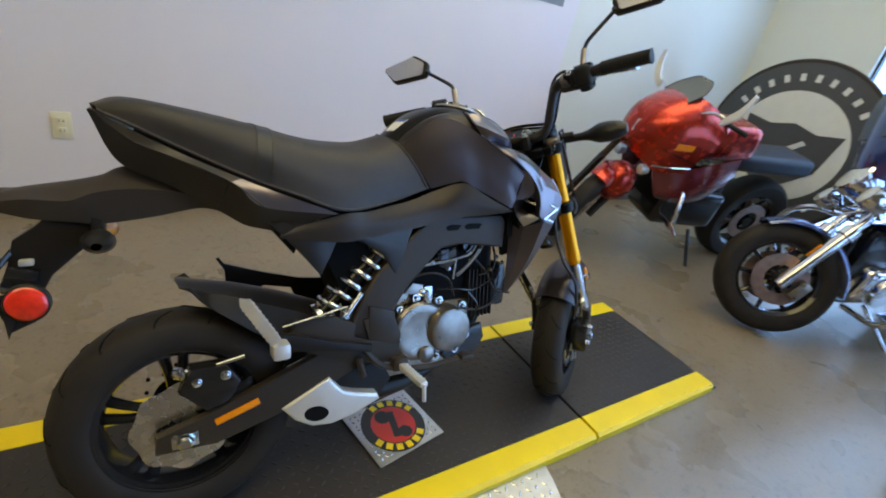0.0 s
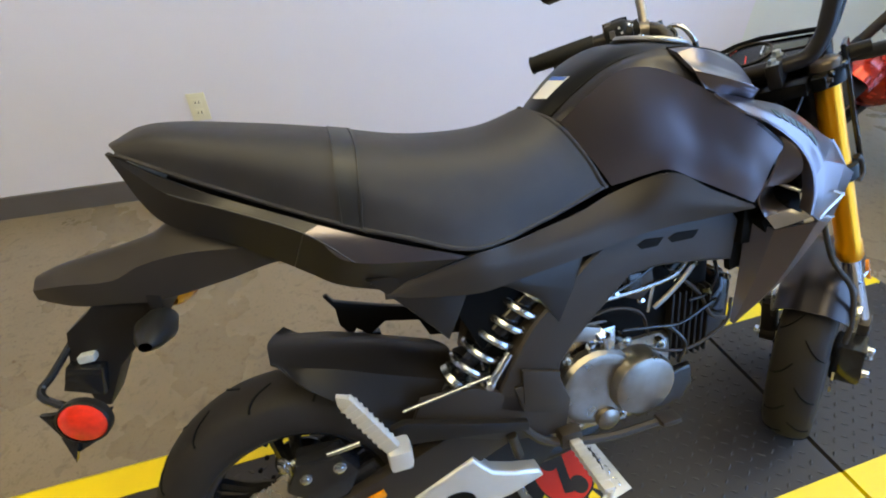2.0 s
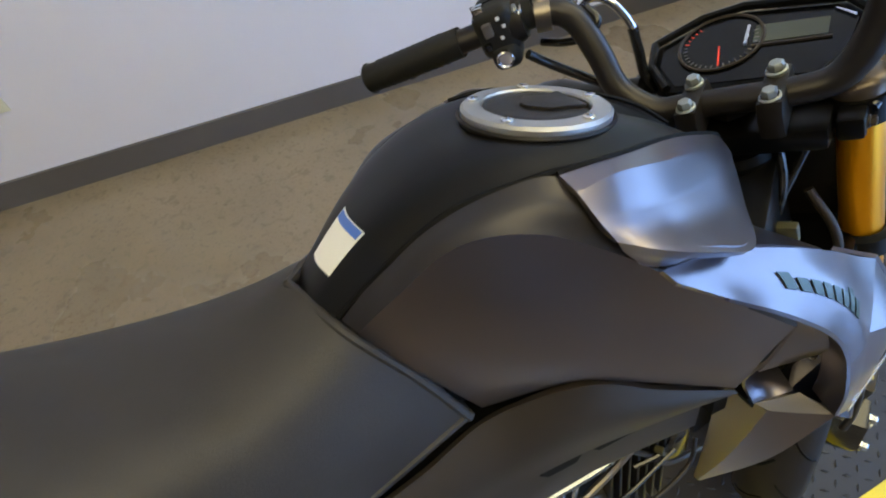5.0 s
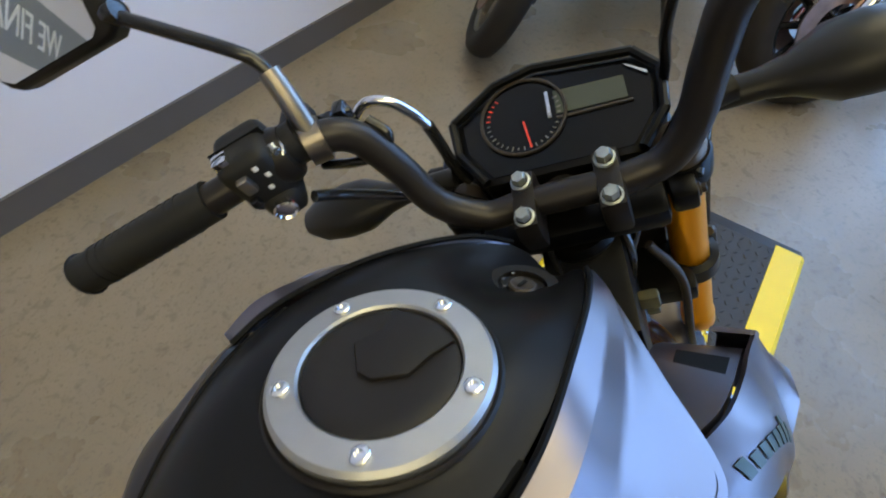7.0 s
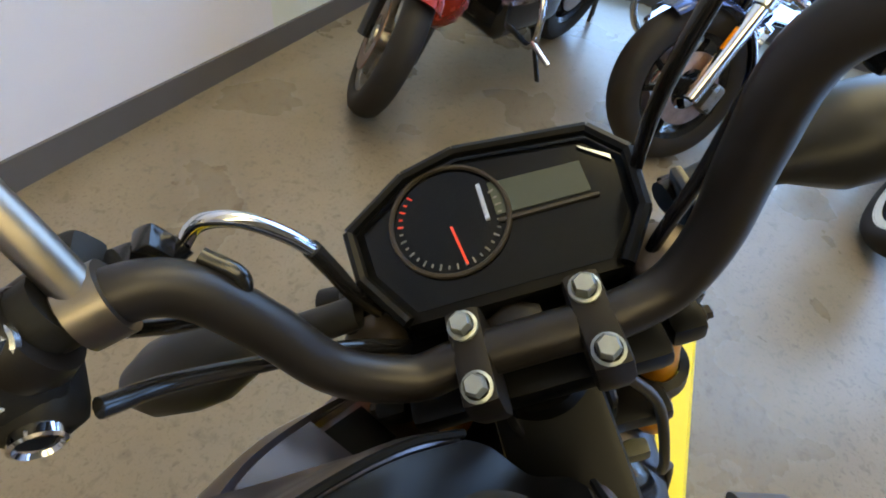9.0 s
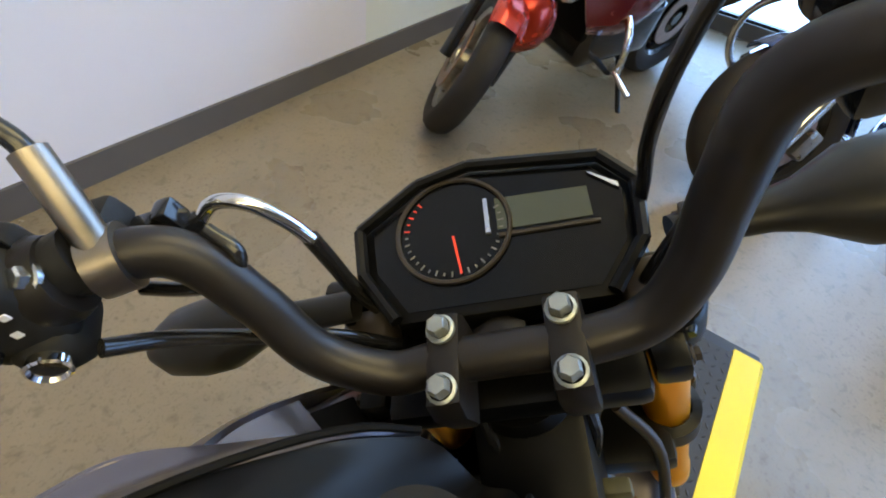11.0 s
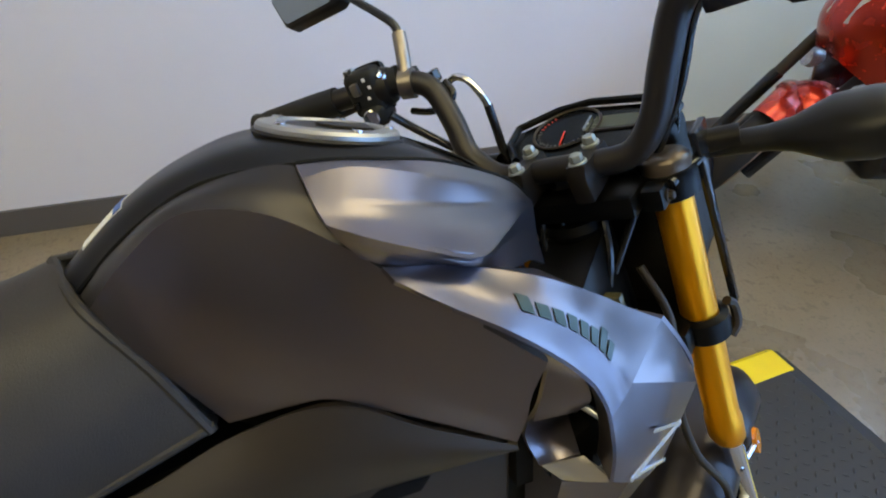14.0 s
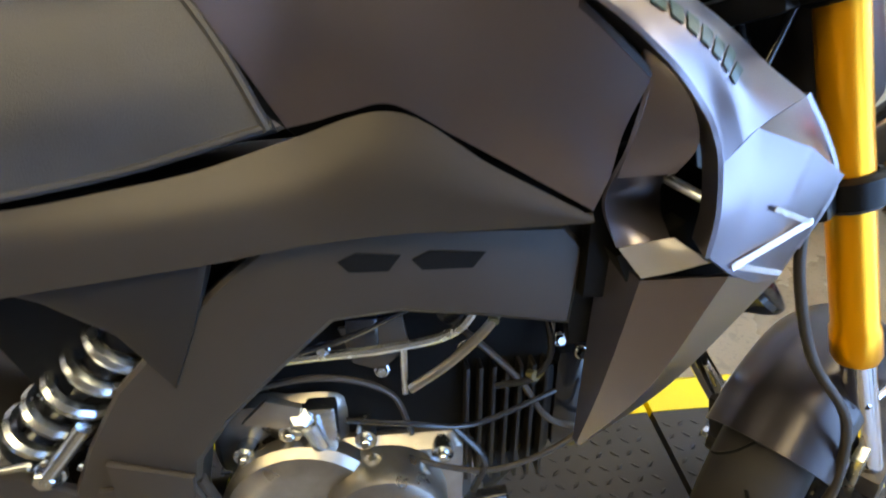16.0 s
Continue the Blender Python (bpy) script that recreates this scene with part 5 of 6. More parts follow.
P("top_clamp", join(box(0.085, 0.17, 0.026, (0.004, 0, -0.060), 0.008), *[lathe([(0.0205, -0.078), (0.028, -0.074), (0.028, -0.050), (0.026, -0.046), (0.0205, -0.046)], 32, "z", (FX, q, 0)) for q in (-0.101, 0.101)], *[box(0.03, 0.022, 0.024, (-0.012, q, -0.060), 0.005) for q in (-0.098, 0.098)]), M_POD, "satin black upper fork clamp", steer="fork")
P("clamp_bolt", bolt((-0.014, -0.109, -0.060), (0, -1, 0), 0.0048, 0.006), M_FRAME, steer="fork")
P("clamp_bolt", bolt((-0.014, 0.109, -0.060), (0, 1, 0), 0.0048, 0.006), M_FRAME, steer="fork")
P("stem_nut", lathe([(0.02, -0.04), (0.02, -0.03), (0.013, -0.026), (0, -0.026)], 6, "z", (0, 0, 0)), M_FLAT, steer="fork")
P("lower_clamp", join(box(0.07, 0.20, 0.034, (0.008, 0, -0.245), 0.008), *[lathe([(0.022, -0.262), (0.030, -0.258), (0.030, -0.232), (0.022, -0.228)], 28, "z", (FX, q, 0)) for q in (-0.101, 0.101)], lathe([(0, -0.23), (0.028, -0.23), (0.028, -0.06), (0, -0.06)], 20, "z")), M_POD, "black lower fork clamp", steer="fork")
P("head_tube", join(lathe([(0, -0.226), (0.036, -0.226), (0.040, -0.215), (0.036, -0.10), (0.040, -0.088), (0.036, -0.078), (0, -0.078)], 28, "z", (-0.004, 0, 0)), prism([(-0.004, -0.085), (-0.11, -0.12), (-0.13, -0.235), (-0.004, -0.225)], -0.040, 0.040, 0.008)), M_POD, "black steering head", steer="fork")
horn = P("horn", moved(lathe([(0.012, -0.030), (0.026, -0.028), (0.038, -0.010), (0.042, 0.0), (0.040, 0.006), (0.018, 0.008), (0.012, 0.004), (0, 0.004)], 28, "z"), pose(-0.045, -0.040, -0.315, 62, 0, 25)), M_GLOSS, "black round horn", steer="fork")
P("horn_stay", box(0.006, 0.020, 0.085, (-0.020, -0.030, -0.275), 0.002), M_STEEL, steer="fork")
P("connector", join(box(0.012, 0.022, 0.026, (-0.062, -0.048, -0.160), 0.004), box(0.016, 0.014, 0.016, (-0.056, -0.050, -0.190), 0.004)), M_CABLETAPE, "olive taped wiring connector", steer="fork")
P("cable_guide", join(tube([(0.048, -0.105, -0.262), (0.052, -0.116, -0.262), (0.048, -0.125, -0.262)], 0.006, 8, 8), lathe([(0.022, -0.264), (0.026, -0.262), (0.026, -0.246), (0.022, -0.244)], 28, "z", (FX, -0.101, 0)), hook([(0.040, -0.124, -0.278), (0.050, -0.130, -0.266), (0.050, -0.130, -0.240), (0.042, -0.126, -0.228)], 0.0055)), M_FRAME, "dark cable guide", steer="fork")
P("front_reflector", moved(lathe([(0, -0.003), (0.0125, -0.003), (0.0125, 0.003), (0, 0.003)], 20, "y"), Matrix.Translation((0.078, -0.118, -0.505)) @ Matrix.Diagonal((0.85, 1, 1.9, 1))), M_AMBER, "amber side reflector", steer="fork")
P("reflector_stay", rod((0.076, -0.118, -0.505), (0.02, -0.108, -0.50), 0.004), M_STEEL, steer="fork")

BAR = [(0, 0, -0.010), (0, 0.045, -0.010), (-0.003, 0.075, -0.005), (0.005, 0.108, 0.024), (0.023, 0.124, 0.064), (0.036, 0.141, 0.100), (0.033, 0.161, 0.119), (0.018, 0.198, 0.130), (-0.006, 0.242, 0.139), (-0.030, 0.306, 0.147), (-0.052, 0.373, 0.153)]
RBAR = [(0, 0, -0.010), (0, -0.045, -0.010), (0.006, -0.080, -0.007), (0.016, -0.103, 0.020), (0.030, -0.119, 0.065), (0.040, -0.136, 0.104), (0.033, -0.163, 0.122), (0.022, -0.209, 0.124), (0.006, -0.263, 0.134), (-0.010, -0.328, 0.138), (-0.025, -0.391, 0.139)]
P("handlebar", tube(RBAR[:0:-1] + BAR, 0.0138, 16, 120), M_BAR, "dark bronze tubular handlebar", steer=True)
for q in (-0.036, 0.036):
    rs = P("riser", join(prism([(-0.034, -0.035), (-0.036, -0.008), (-0.030, 0.006), (0.026, 0.003), (0.030, -0.010), (0.026, -0.035)], q - 0.011, q + 0.011, 0.005)), M_FLAT, "black handlebar riser clamp", steer=True)
    for x in (-0.021, 0.015):
        P("bolt", bolt((x, q, 0.004), (0, 0, 1), 0.0068, 0.0095), M_ZINC, "dull zinc flange bolt", parent=rs)
for sgn in (-1, 1):
    bar = BAR if sgn > 0 else RBAR
    g = bar[-3:]
    ga, gb = np.array(g[0]), np.array(g[2])
    grip = P("grip", tube([tuple(ga * 0.82 + np.array(g[1]) * 0.18), g[1], g[2], tuple(gb + (gb - ga) * 0.03)], [0.0172, 0.0172, 0.0172, 0.0195], 18, 14), M_GRIP, "black rubber grip", steer=True)
    for t in np.linspace(0.25, 0.88, 11):
        P("rib", tube([tuple(ga * (1 - t) + gb * t), tuple(ga * (1 - t - 0.02) + gb * (t + 0.02))], 0.0183, 18), M_GRIP, parent=grip)
    way = Vector(g[1]) - Vector(g[0])
    m = Matrix.Translation(Vector(bar[7])) @ way.to_track_quat("Z", "X").to_matrix().to_4x4()
    sb = P("switch_box", join(moved(box(0.056, 0.050, 0.046, (0.002, 0.002, 0.018), 0.013, 4), m), moved(box(0.030, 0.044, 0.034, (-0.026, -0.006, 0.016), 0.012, 3), m)), M_GRIP, "black handlebar switch housing", steer=True)
    P("collar", moved(lathe([(0.013, -0.014), (0.021, -0.013), (0.024, -0.006), (0.023, 0.002), (0.018, 0.004)], 28, "z"), m), M_FLAT, parent=sb)
    P("split_line", moved(box(0.058, 0.0015, 0.047, (0.002, 0.004, 0.018), 0.0005), m), M_DARK, parent=sb)
    if sgn > 0:
        for q, sz, mt in (((0.030, -0.010, 0.030), (0.010, 0.012, 0.013), M_CHROME), ((0.012, -0.025, 0.024), (0.015, 0.008, 0.010), M_ALU), ((-0.006, -0.026, 0.030), (0.008, 0.007, 0.008), M_GLOSS), ((0.020, -0.0235, 0.010), (0.004, 0.001, 0.004), M_LETTER), ((0.010, -0.0235, 0.006), (0.004, 0.001, 0.004), M_LETTER), ((-0.002, -0.0235, 0.012), (0.004, 0.001, 0.004), M_LETTER)):
            P("button", moved(box(*sz, q, min(sz) * 0.25), m), mt, parent=sb)
        P("horn_button", moved(lathe([(0.0105, 0), (0.0105, 0.005), (0.009, 0.006), (0.0075, 0.004), (0, 0.0045)], 20, "z"), m @ pose(-0.024, -0.027, 0.016, 90, 0, 0)), M_CHROME, "chrome ringed horn button", parent=sb)
    else:
        P("button", moved(box(0.016, 0.008, 0.016, (0.012, -0.026, 0.014), 0.003), m), M_NEEDLE, "red stop switch", parent=sb)
        P("button", moved(box(0.010, 0.008, 0.012, (-0.018, -0.028, 0.016), 0.003), m), M_GLOSS, parent=sb)
    # lever bracket and lever
    lb = P("lever_bracket", join(tube([(0.030, sgn * 0.176, 0.130), (0.022, sgn * 0.194, 0.131)], 0.0170, 16), box(0.036, 0.026, 0.020, (0.052, sgn * 0.190, 0.122), 0.005)), M_GRIP, "black lever bracket", steer=True)
    P("lever", tube([(0.060, sgn * 0.192, 0.120), (0.056, sgn * 0.225, 0.116), (0.030, sgn * 0.28, 0.116), (0.004, sgn * 0.335, 0.118), (-0.012, sgn * 0.360, 0.120)], [0.007, 0.0075, 0.006, 0.0065, 0.008], 10, 24), M_BRIGHT if sgn < 0 else M_FRAME, "control lever", parent=lb)
    P("clamp_screw", bolt((0.012, sgn * 0.186, 0.142), (-0.5, 0, 1), 0.006, 0.008), M_STEEL, parent=lb)
    # mirror on its plated stem
    mo = Vector((-0.014, -0.002, 0.009)) if sgn > 0 else Vector((0.014, -0.050, 0.018))
    spot = lambda x, y, z: tuple(Vector((x, sgn * y, z)) + mo)
    st = P("mirror_stem", join(tube([spot(0.044, 0.168, 0.122), spot(0.060, 0.171, 0.145), spot(0.074, 0.175, 0.164)], 0.0088, 16, 6)), M_STEM, "dull plated mirror stem adapter", steer=True)
    P("clamp_ring", tube([bar[6], tuple(0.6 * np.array(bar[6]) + 0.4 * np.array(bar[7]))], 0.0182, 20), M_STEM, "plated clamp ring", parent=st)
    P("mirror_arm", tube([spot(0.070, 0.174, 0.158), spot(0.078, 0.179, 0.172), spot(0.084, 0.194, 0.188), spot(0.108, 0.262, 0.234)], 0.0054, 12, 20), M_GLOSS, "black bent mirror arm", parent=st)
    mm = Matrix.Translation(spot(0.098, 0.265, 0.229)) @ pose(0, 0, 0, 0, 36 if sgn > 0 else 37, 0) @ pose(0, 0, 0, 0, 0, 6 if sgn > 0 else -1)
    out = [(-0.002, 0.002), (0.006, -0.003), (0.108, -0.004), (0.118, 0.002), (0.148, 0.046), (0.146, 0.054), (0.046, 0.075), (0.034, 0.073), (-0.006, 0.043), (-0.008, 0.034)]
    hs = P("mirror_housing", moved(prism([(sgn * a, b) for a, b in out], -0.002, 0.020, 0.006, 3, plane="yz"), mm), M_FLAT, "angular black mirror housing", steer=True)
    c = (0.066, 0.034)
    P("mirror_glass", moved(prism([(sgn * (c[0] + 0.004 + (a - c[0]) * 0.88), c[1] + 0.001 + (b - c[1]) * 0.86) for a, b in out], -0.0035, -0.0015, plane="yz"), mm), M_MIRROR, "mirror glass", parent=hs, smooth=False)
    P("mirror_joint", lathe([(0, -0.008), (0.009, -0.006), (0.010, 0), (0.009, 0.006), (0, 0.008)], 14, "y", spot(0.110, 0.262, 0.235)), M_GLOSS, parent=st)
    # turn signal
    ti = P("turn_signal", moved(lathe([(0, -0.062), (0.014, -0.059), (0.025, -0.036), (0.0285, -0.006), (0.027, 0.020), (0.015, 0.050), (0.0115, 0.070), (0.0105, 0.125)], 20, "y"), Matrix.Translation((0.088 if sgn < 0 else 0.054, sgn * 0.243 if sgn < 0 else 0.232, -0.058 if sgn < 0 else -0.014)) @ Matrix.Diagonal((1.35, sgn, 1.05, 1) if sgn < 0 else (1.15, sgn, 0.85, 1))), M_SMOKE, "dark leaf-shaped turn signal", steer=True)
    P("stalk", tube([(0.080, sgn * 0.112, -0.048), (0.087, sgn * 0.150, -0.050)], 0.013, 12), M_FLAT, parent=ti)
P("switch_wiring", tube([(-0.008, 0.182, 0.102), (0.006, 0.172, 0.074), (0.016, 0.146, 0.040), (0.026, 0.112, 0.000), (0.030, 0.085, -0.040)], 0.0052, 10, 24), M_GLOSS, "black sleeved switch wiring", steer=True)
P("lever_loop", tube([(0.036, 0.190, 0.086), (0.032, 0.160, 0.080), (0.032, 0.132, 0.080), (0.040, 0.120, 0.090), (0.050, 0.132, 0.104)], 0.0045, 10, 30), M_GLOSS, "black clutch cable loop", steer=True)
P("clutch_pivot", join(hook([(0.045, 0.178, 0.115), (0.062, 0.165, 0.100), (0.058, 0.150, 0.112)], 0.004), box(0.022, 0.02, 0.014, (0.055, 0.172, 0.108), 0.004), box(0.014, 0.012, 0.016, (0.060, 0.152, 0.112), 0.003)), M_GLOSS, steer=True)
P("clutch_cable_tube", tube([(0.072, 0.156, 0.090), (0.074, 0.138, 0.099), (0.072, 0.119, 0.093), (0.069, 0.106, 0.072), (0.066, 0.100, 0.052)], 0.0046, 12, 30), M_CHROME, "bent chrome clutch cable tube", steer=True)
P("cable_sleeve", tube([(0.0665, 0.1005, 0.056), (0.063, 0.101, 0.026), (0.061, 0.103, -0.004), (0.058, 0.098, -0.03)], 0.0058, 10, 12), M_GLOSS, steer=True)
P("cable_sleeve", tube([(0.060, 0.172, 0.094), (0.072, 0.154, 0.091)], 0.0068, 10), M_GLOSS, steer=True)
res = P("brake_reservoir", join(lathe([(0, 0), (0.022, 0), (0.024, 0.020), (0.022, 0.024), (0, 0.024)], 28, "z", (0.076, -0.178, 0.104)), box(0.045, 0.055, 0.024, (0.048, -0.182, 0.102), 0.006)), M_GLOSS, "black front brake reservoir", steer=True)
RCM = pose(0.076, -0.178, 0.128)
P("reservoir_cap", moved(join(lathe([(0.0, 0), (0.0168, 0), (0.0182, 0.0012), (0.0168, 0.0035), (0.0128, 0.0028), (0.012, 0.0014), (0.0, 0.0014)], 32, "z"), lathe([(0, 0.0012), (0.006, 0.0012), (0.0052, 0.0034), (0, 0.0036)], 20, "z"), *[box(0.0032, 0.008, 0.0018, (0.0086 * math.cos(a), 0.0086 * math.sin(a), 0.002)) for a in (0.4, 2.5, 4.6)]), RCM), M_CAPRING, "pale bronze reservoir cap ring", parent=res)
P("brake_hose", tube([(0.074, -0.190, 0.118), (0.084, -0.165, 0.138), (0.084, -0.135, 0.130), (0.080, -0.112, 0.095), (0.084, -0.100, 0.045), (0.092, -0.097, -0.01), (0.080, -0.080, -0.07), (0.060, -0.06, -0.12)], 0.0046, 10, 40), M_GLOSS, "black brake hose", steer=True)
P("throttle_cable", tube([(0.050, -0.170, 0.122), (0.060, -0.140, 0.085), (0.052, -0.115, 0.02), (0.03, -0.07, -0.06), (-0.02, -0.03, -0.14)], 0.0046, 10, 36), M_GLOSS, steer=True)
P("brake_line", tube([(-0.005, -0.060, -0.15), (-0.022, -0.085, -0.21), (-0.05, -0.082, -0.30), (-0.045, -0.085, -0.40), (-0.030, -0.105, -0.48), (-0.042, -0.098, -0.56), (-0.055, -0.085, -0.60)], 0.0050, 10, 40), M_FRAME, "grey brake line", steer="fork")
P("wiring", join(*[tube([(-0.01 + 0.008 * k, 0.035 - 0.02 * k, -0.05), (-0.045 + 0.006 * k, 0.03 - 0.022 * k, -0.11), (-0.05, 0.02 - 0.012 * k, -0.18), (-0.08, 0.0, -0.22)], 0.0042, 8, 16) for k in range(4)]), M_GLOSS, steer=True)

# instrument pod
POD = [(0.148, 0.015), (0.140, 0.056), (0.108, 0.104), (0.070, 0.100), (0.032, 0.074), (0.030, -0.070), (0.062, -0.094), (0.106, -0.100), (0.132, -0.080)]
DM = pose(0, 0, -0.013, 4, -5, 0)
pod = P("instrument_pod", moved(prism(POD, -0.060, -0.010, 0.006, plane="xy"), DM), M_POD, "black angular instrument pod", steer=True)
rim = []
for i in range(len(POD)):
    (x0, y0), (x1, y1) = POD[i], POD[(i + 1) % len(POD)]
    if i in (4,):
        continue
    rim.append(tube([(x0 * 0.985 + 0.0015, y0 * 0.97, -0.004), (x1 * 0.985 + 0.0015, y1 * 0.97, -0.004)], 0.0048, 8))
P("pod_rim", moved(join(*rim), DM), M_POD, parent=pod)
P("lens", moved(prism([(0.095 + (x - 0.095) * 0.88, y * 0.88) for x, y in POD], -0.010, -0.0085, plane="xy"), DM), M_DIAL, "glossy black instrument face", parent=pod, smooth=False)
gc = (0.097, 0.030)
P("dial", moved(lathe([(0.0415, -0.0085), (0.0425, -0.006), (0.0405, -0.0055), (0.0395, -0.0080), (0, -0.0080)], 48, "z", (*gc, 0)), DM), M_DIAL, "round rev counter", parent=pod)
P("bezel", moved(lathe([(0.0395, -0.0062), (0.0405, -0.0046), (0.0425, -0.0046), (0.0432, -0.0066)], 48, "z", (*gc, 0)), DM), M_FRAME, "thin dark grey dial bezel", parent=pod)
for k in range(27):
    a = radians(290 - 9.5 * k)
    long_ = k % 2 == 0
    P("tick", moved(moved(box(0.0042 if long_ else 0.0026, 0.0012, 0.0006), Matrix.Translation((gc[0] + 0.0350 * math.cos(a), gc[1] + 0.0350 * math.sin(a), -0.0074)) @ pose(0, 0, 0, 0, 0, math.degrees(a))), DM), M_NEEDLE if k > 21 else M_FINE, parent=pod, smooth=False)
P("needle", moved(prism([(gc[0] - 0.006, gc[1] - 0.0010), (gc[0] - 0.006, gc[1] + 0.0008), (gc[0] - 0.036, gc[1] - 0.0035), (gc[0] - 0.036, gc[1] - 0.0052)], -0.0068, -0.0060, plane="xy"), DM), M_NEEDLE, "red needle", parent=pod, smooth=False)
P("lcd", moved(prism([(0.090, -0.002), (0.116, -0.002), (0.111, -0.066), (0.087, -0.066)], -0.0084, -0.0074, plane="xy"), DM), M_LCD, "grey display window", parent=pod, smooth=False)
P("lcd_frame", moved(prism([(0.084, -0.002), (0.0865, -0.002), (0.0835, -0.070), (0.0815, -0.070)], -0.0084, -0.006, plane="xy"), DM), M_FRAME, parent=pod, smooth=False)
P("glint_edge", moved(prism([(0.088, 0.006), (0.116, 0.006), (0.116, 0.003), (0.088, 0.003)], -0.0084, -0.005, plane="xy"), DM), M_STEEL, parent=pod, smooth=False)
P("glint_edge", moved(prism([(0.119, -0.070), (0.122, -0.068), (0.108, -0.086), (0.104, -0.086)], -0.0084, -0.006, plane="xy"), DM), M_STEEL, parent=pod, smooth=False)
hl = P("headlight", join(moved(box(0.11, 0.20, 0.15, (0.085, 0, -0.13), 0.03, 3), Matrix()), box(0.012, 0.200, 0.17, (0.060, 0, -0.125), 0.004), box(0.040, 0.150, 0.20, (0.050, 0, -0.175), 0.012)), M_FLAT, "black headlight housing", steer=True)
P("lens", moved(box(0.02, 0.15, 0.12, (0.142, 0, -0.13), 0.009), Matrix()), M_CLEAR, parent=hl)
for q in (-0.120, 0.120):
    P("headlight_stay", join(prism([(0.046, -0.018), (0.086, -0.022), (0.082, -0.075), (0.062, -0.085), (0.060, -0.25), (0.050, -0.25), (0.050, -0.08)], q - 0.004, q + 0.004, 0.002), rod((0.055, q, -0.05), (0.010, q * 0.85, -0.05), 0.006)), M_GLOSS, "black headlight stay", steer=True)

# front mudguard and caliper
fen = []
for y in (-0.066, -0.058, -0.030, 0.0, 0.030, 0.058, 0.066):
    dr = 0.045 * (abs(y) / 0.066) ** 4
    fen.append([(-0.010 + (0.262 - dr) * math.cos(radians(a)), y, -0.692 + (0.262 - dr) * math.sin(radians(a))) for a in (22, 37, 52, 67, 82, 97, 112)])
P("front_mudguard", sheet(fen, 36, 22, 0.003, inward=(0.0, 0, -1.6)), M_FENDER, "dark metallic front mudguard", steer="hub")
for q in (-0.074, 0.074):
    P("mudguard_stay", box(0.05, 0.012, 0.08, (-0.005, q, -0.56), 0.004), M_BRIGHT, steer="hub")
fc = P("front_caliper", moved(prism([(-0.105, -0.60), (-0.075, -0.555), (-0.025, -0.565), (-0.025, -0.625), (-0.06, -0.655), (-0.10, -0.65)], -0.105, -0.050, 0.008), pose(0, 0, -0.032)), M_GLOSS, "black front brake caliper", steer="hub")
P("bolt", moved(join(bolt((-0.09, -0.105, -0.61), (0, -1, 0), 0.008, 0.01), bolt((-0.05, -0.105, -0.58), (0, -1, 0), 0.008, 0.01), bolt((-0.05, -0.10, -0.60), (-0.4, -1, 0.3), 0.009, 0.014)), pose(0, 0, -0.032)), M_STEEL, parent=fc)


# ---- the parked motorcycles behind ----
def big_wheel(parent, R, r, w, m, rim, tyre_label, spokes=9, disc=True, whitewall=False):
    pr = [(r - 0.004, -w * 0.40), (r + 0.012, -w * 0.48), (R * 0.88, -w * 0.50), (R * 0.95, -w * 0.40), (R * 0.99, -w * 0.2), (R, 0)]
    pr = pr + [(a, -b) for a, b in pr[-2::-1]]
    wh = part("wheel", join(lathe([(r - 0.002, -w * 0.40), (r + 0.006, -w * 0.42), (r - 0.022, -w * 0.30), (r - 0.028, 0), (r - 0.022, w * 0.30), (r + 0.006, w * 0.42), (r - 0.002, w * 0.40)], 48, "y"), lathe([(0, -0.07), (0.035, -0.07), (0.045, -0.03), (0.045, 0.03), (0.035, 0.07), (0, 0.07)], 20, "y")), rim, parent, "cast wheel", m)
    part("tyre", lathe(pr, 60, "y"), M_RUBBER, wh, tyre_label)
    for k in range(spokes):
        a = 2 * math.pi * k / spokes
        part("spoke", tube([(0.035 * math.cos(a), 0, 0.035 * math.sin(a)), ((r - 0.02) * math.cos(a + 0.12), 0, (r - 0.02) * math.sin(a + 0.12))], [0.016, 0.011], 8), rim, wh)
    if disc:
        for y in (-0.066, 0.066):
            part("brake_disc", lathe([(0.075, y - 0.0025), (0.135, y - 0.0025), (0.135, y + 0.0025), (0.075, y + 0.0025), (0.075, y - 0.0025)], 40, "y"), M_BRONZE, wh, "pinkish steel brake disc")
    if whitewall:
        for y in (-1, 1):
            part("rim_band", lathe([(r - 0.01, y * w * 0.44), (r + 0.018, y * w * 0.49), (r + 0.018, y * w * 0.475), (r - 0.01, y * w * 0.42)], 48, "y"), M_SIGNW, wh)
    return wh


def mud(R, w, a0, a1, n=9, lip=0.03):
    cs = []
    for y in (-1.0, -0.86, -0.45, 0, 0.45, 0.86, 1.0):
        d = lip * abs(y) ** 4
        cs.append([((R - d) * math.cos(radians(a)), w * 0.5 * y, (R - d) * math.sin(radians(a))) for a in np.linspace(a0, a1, n)])
    return cs


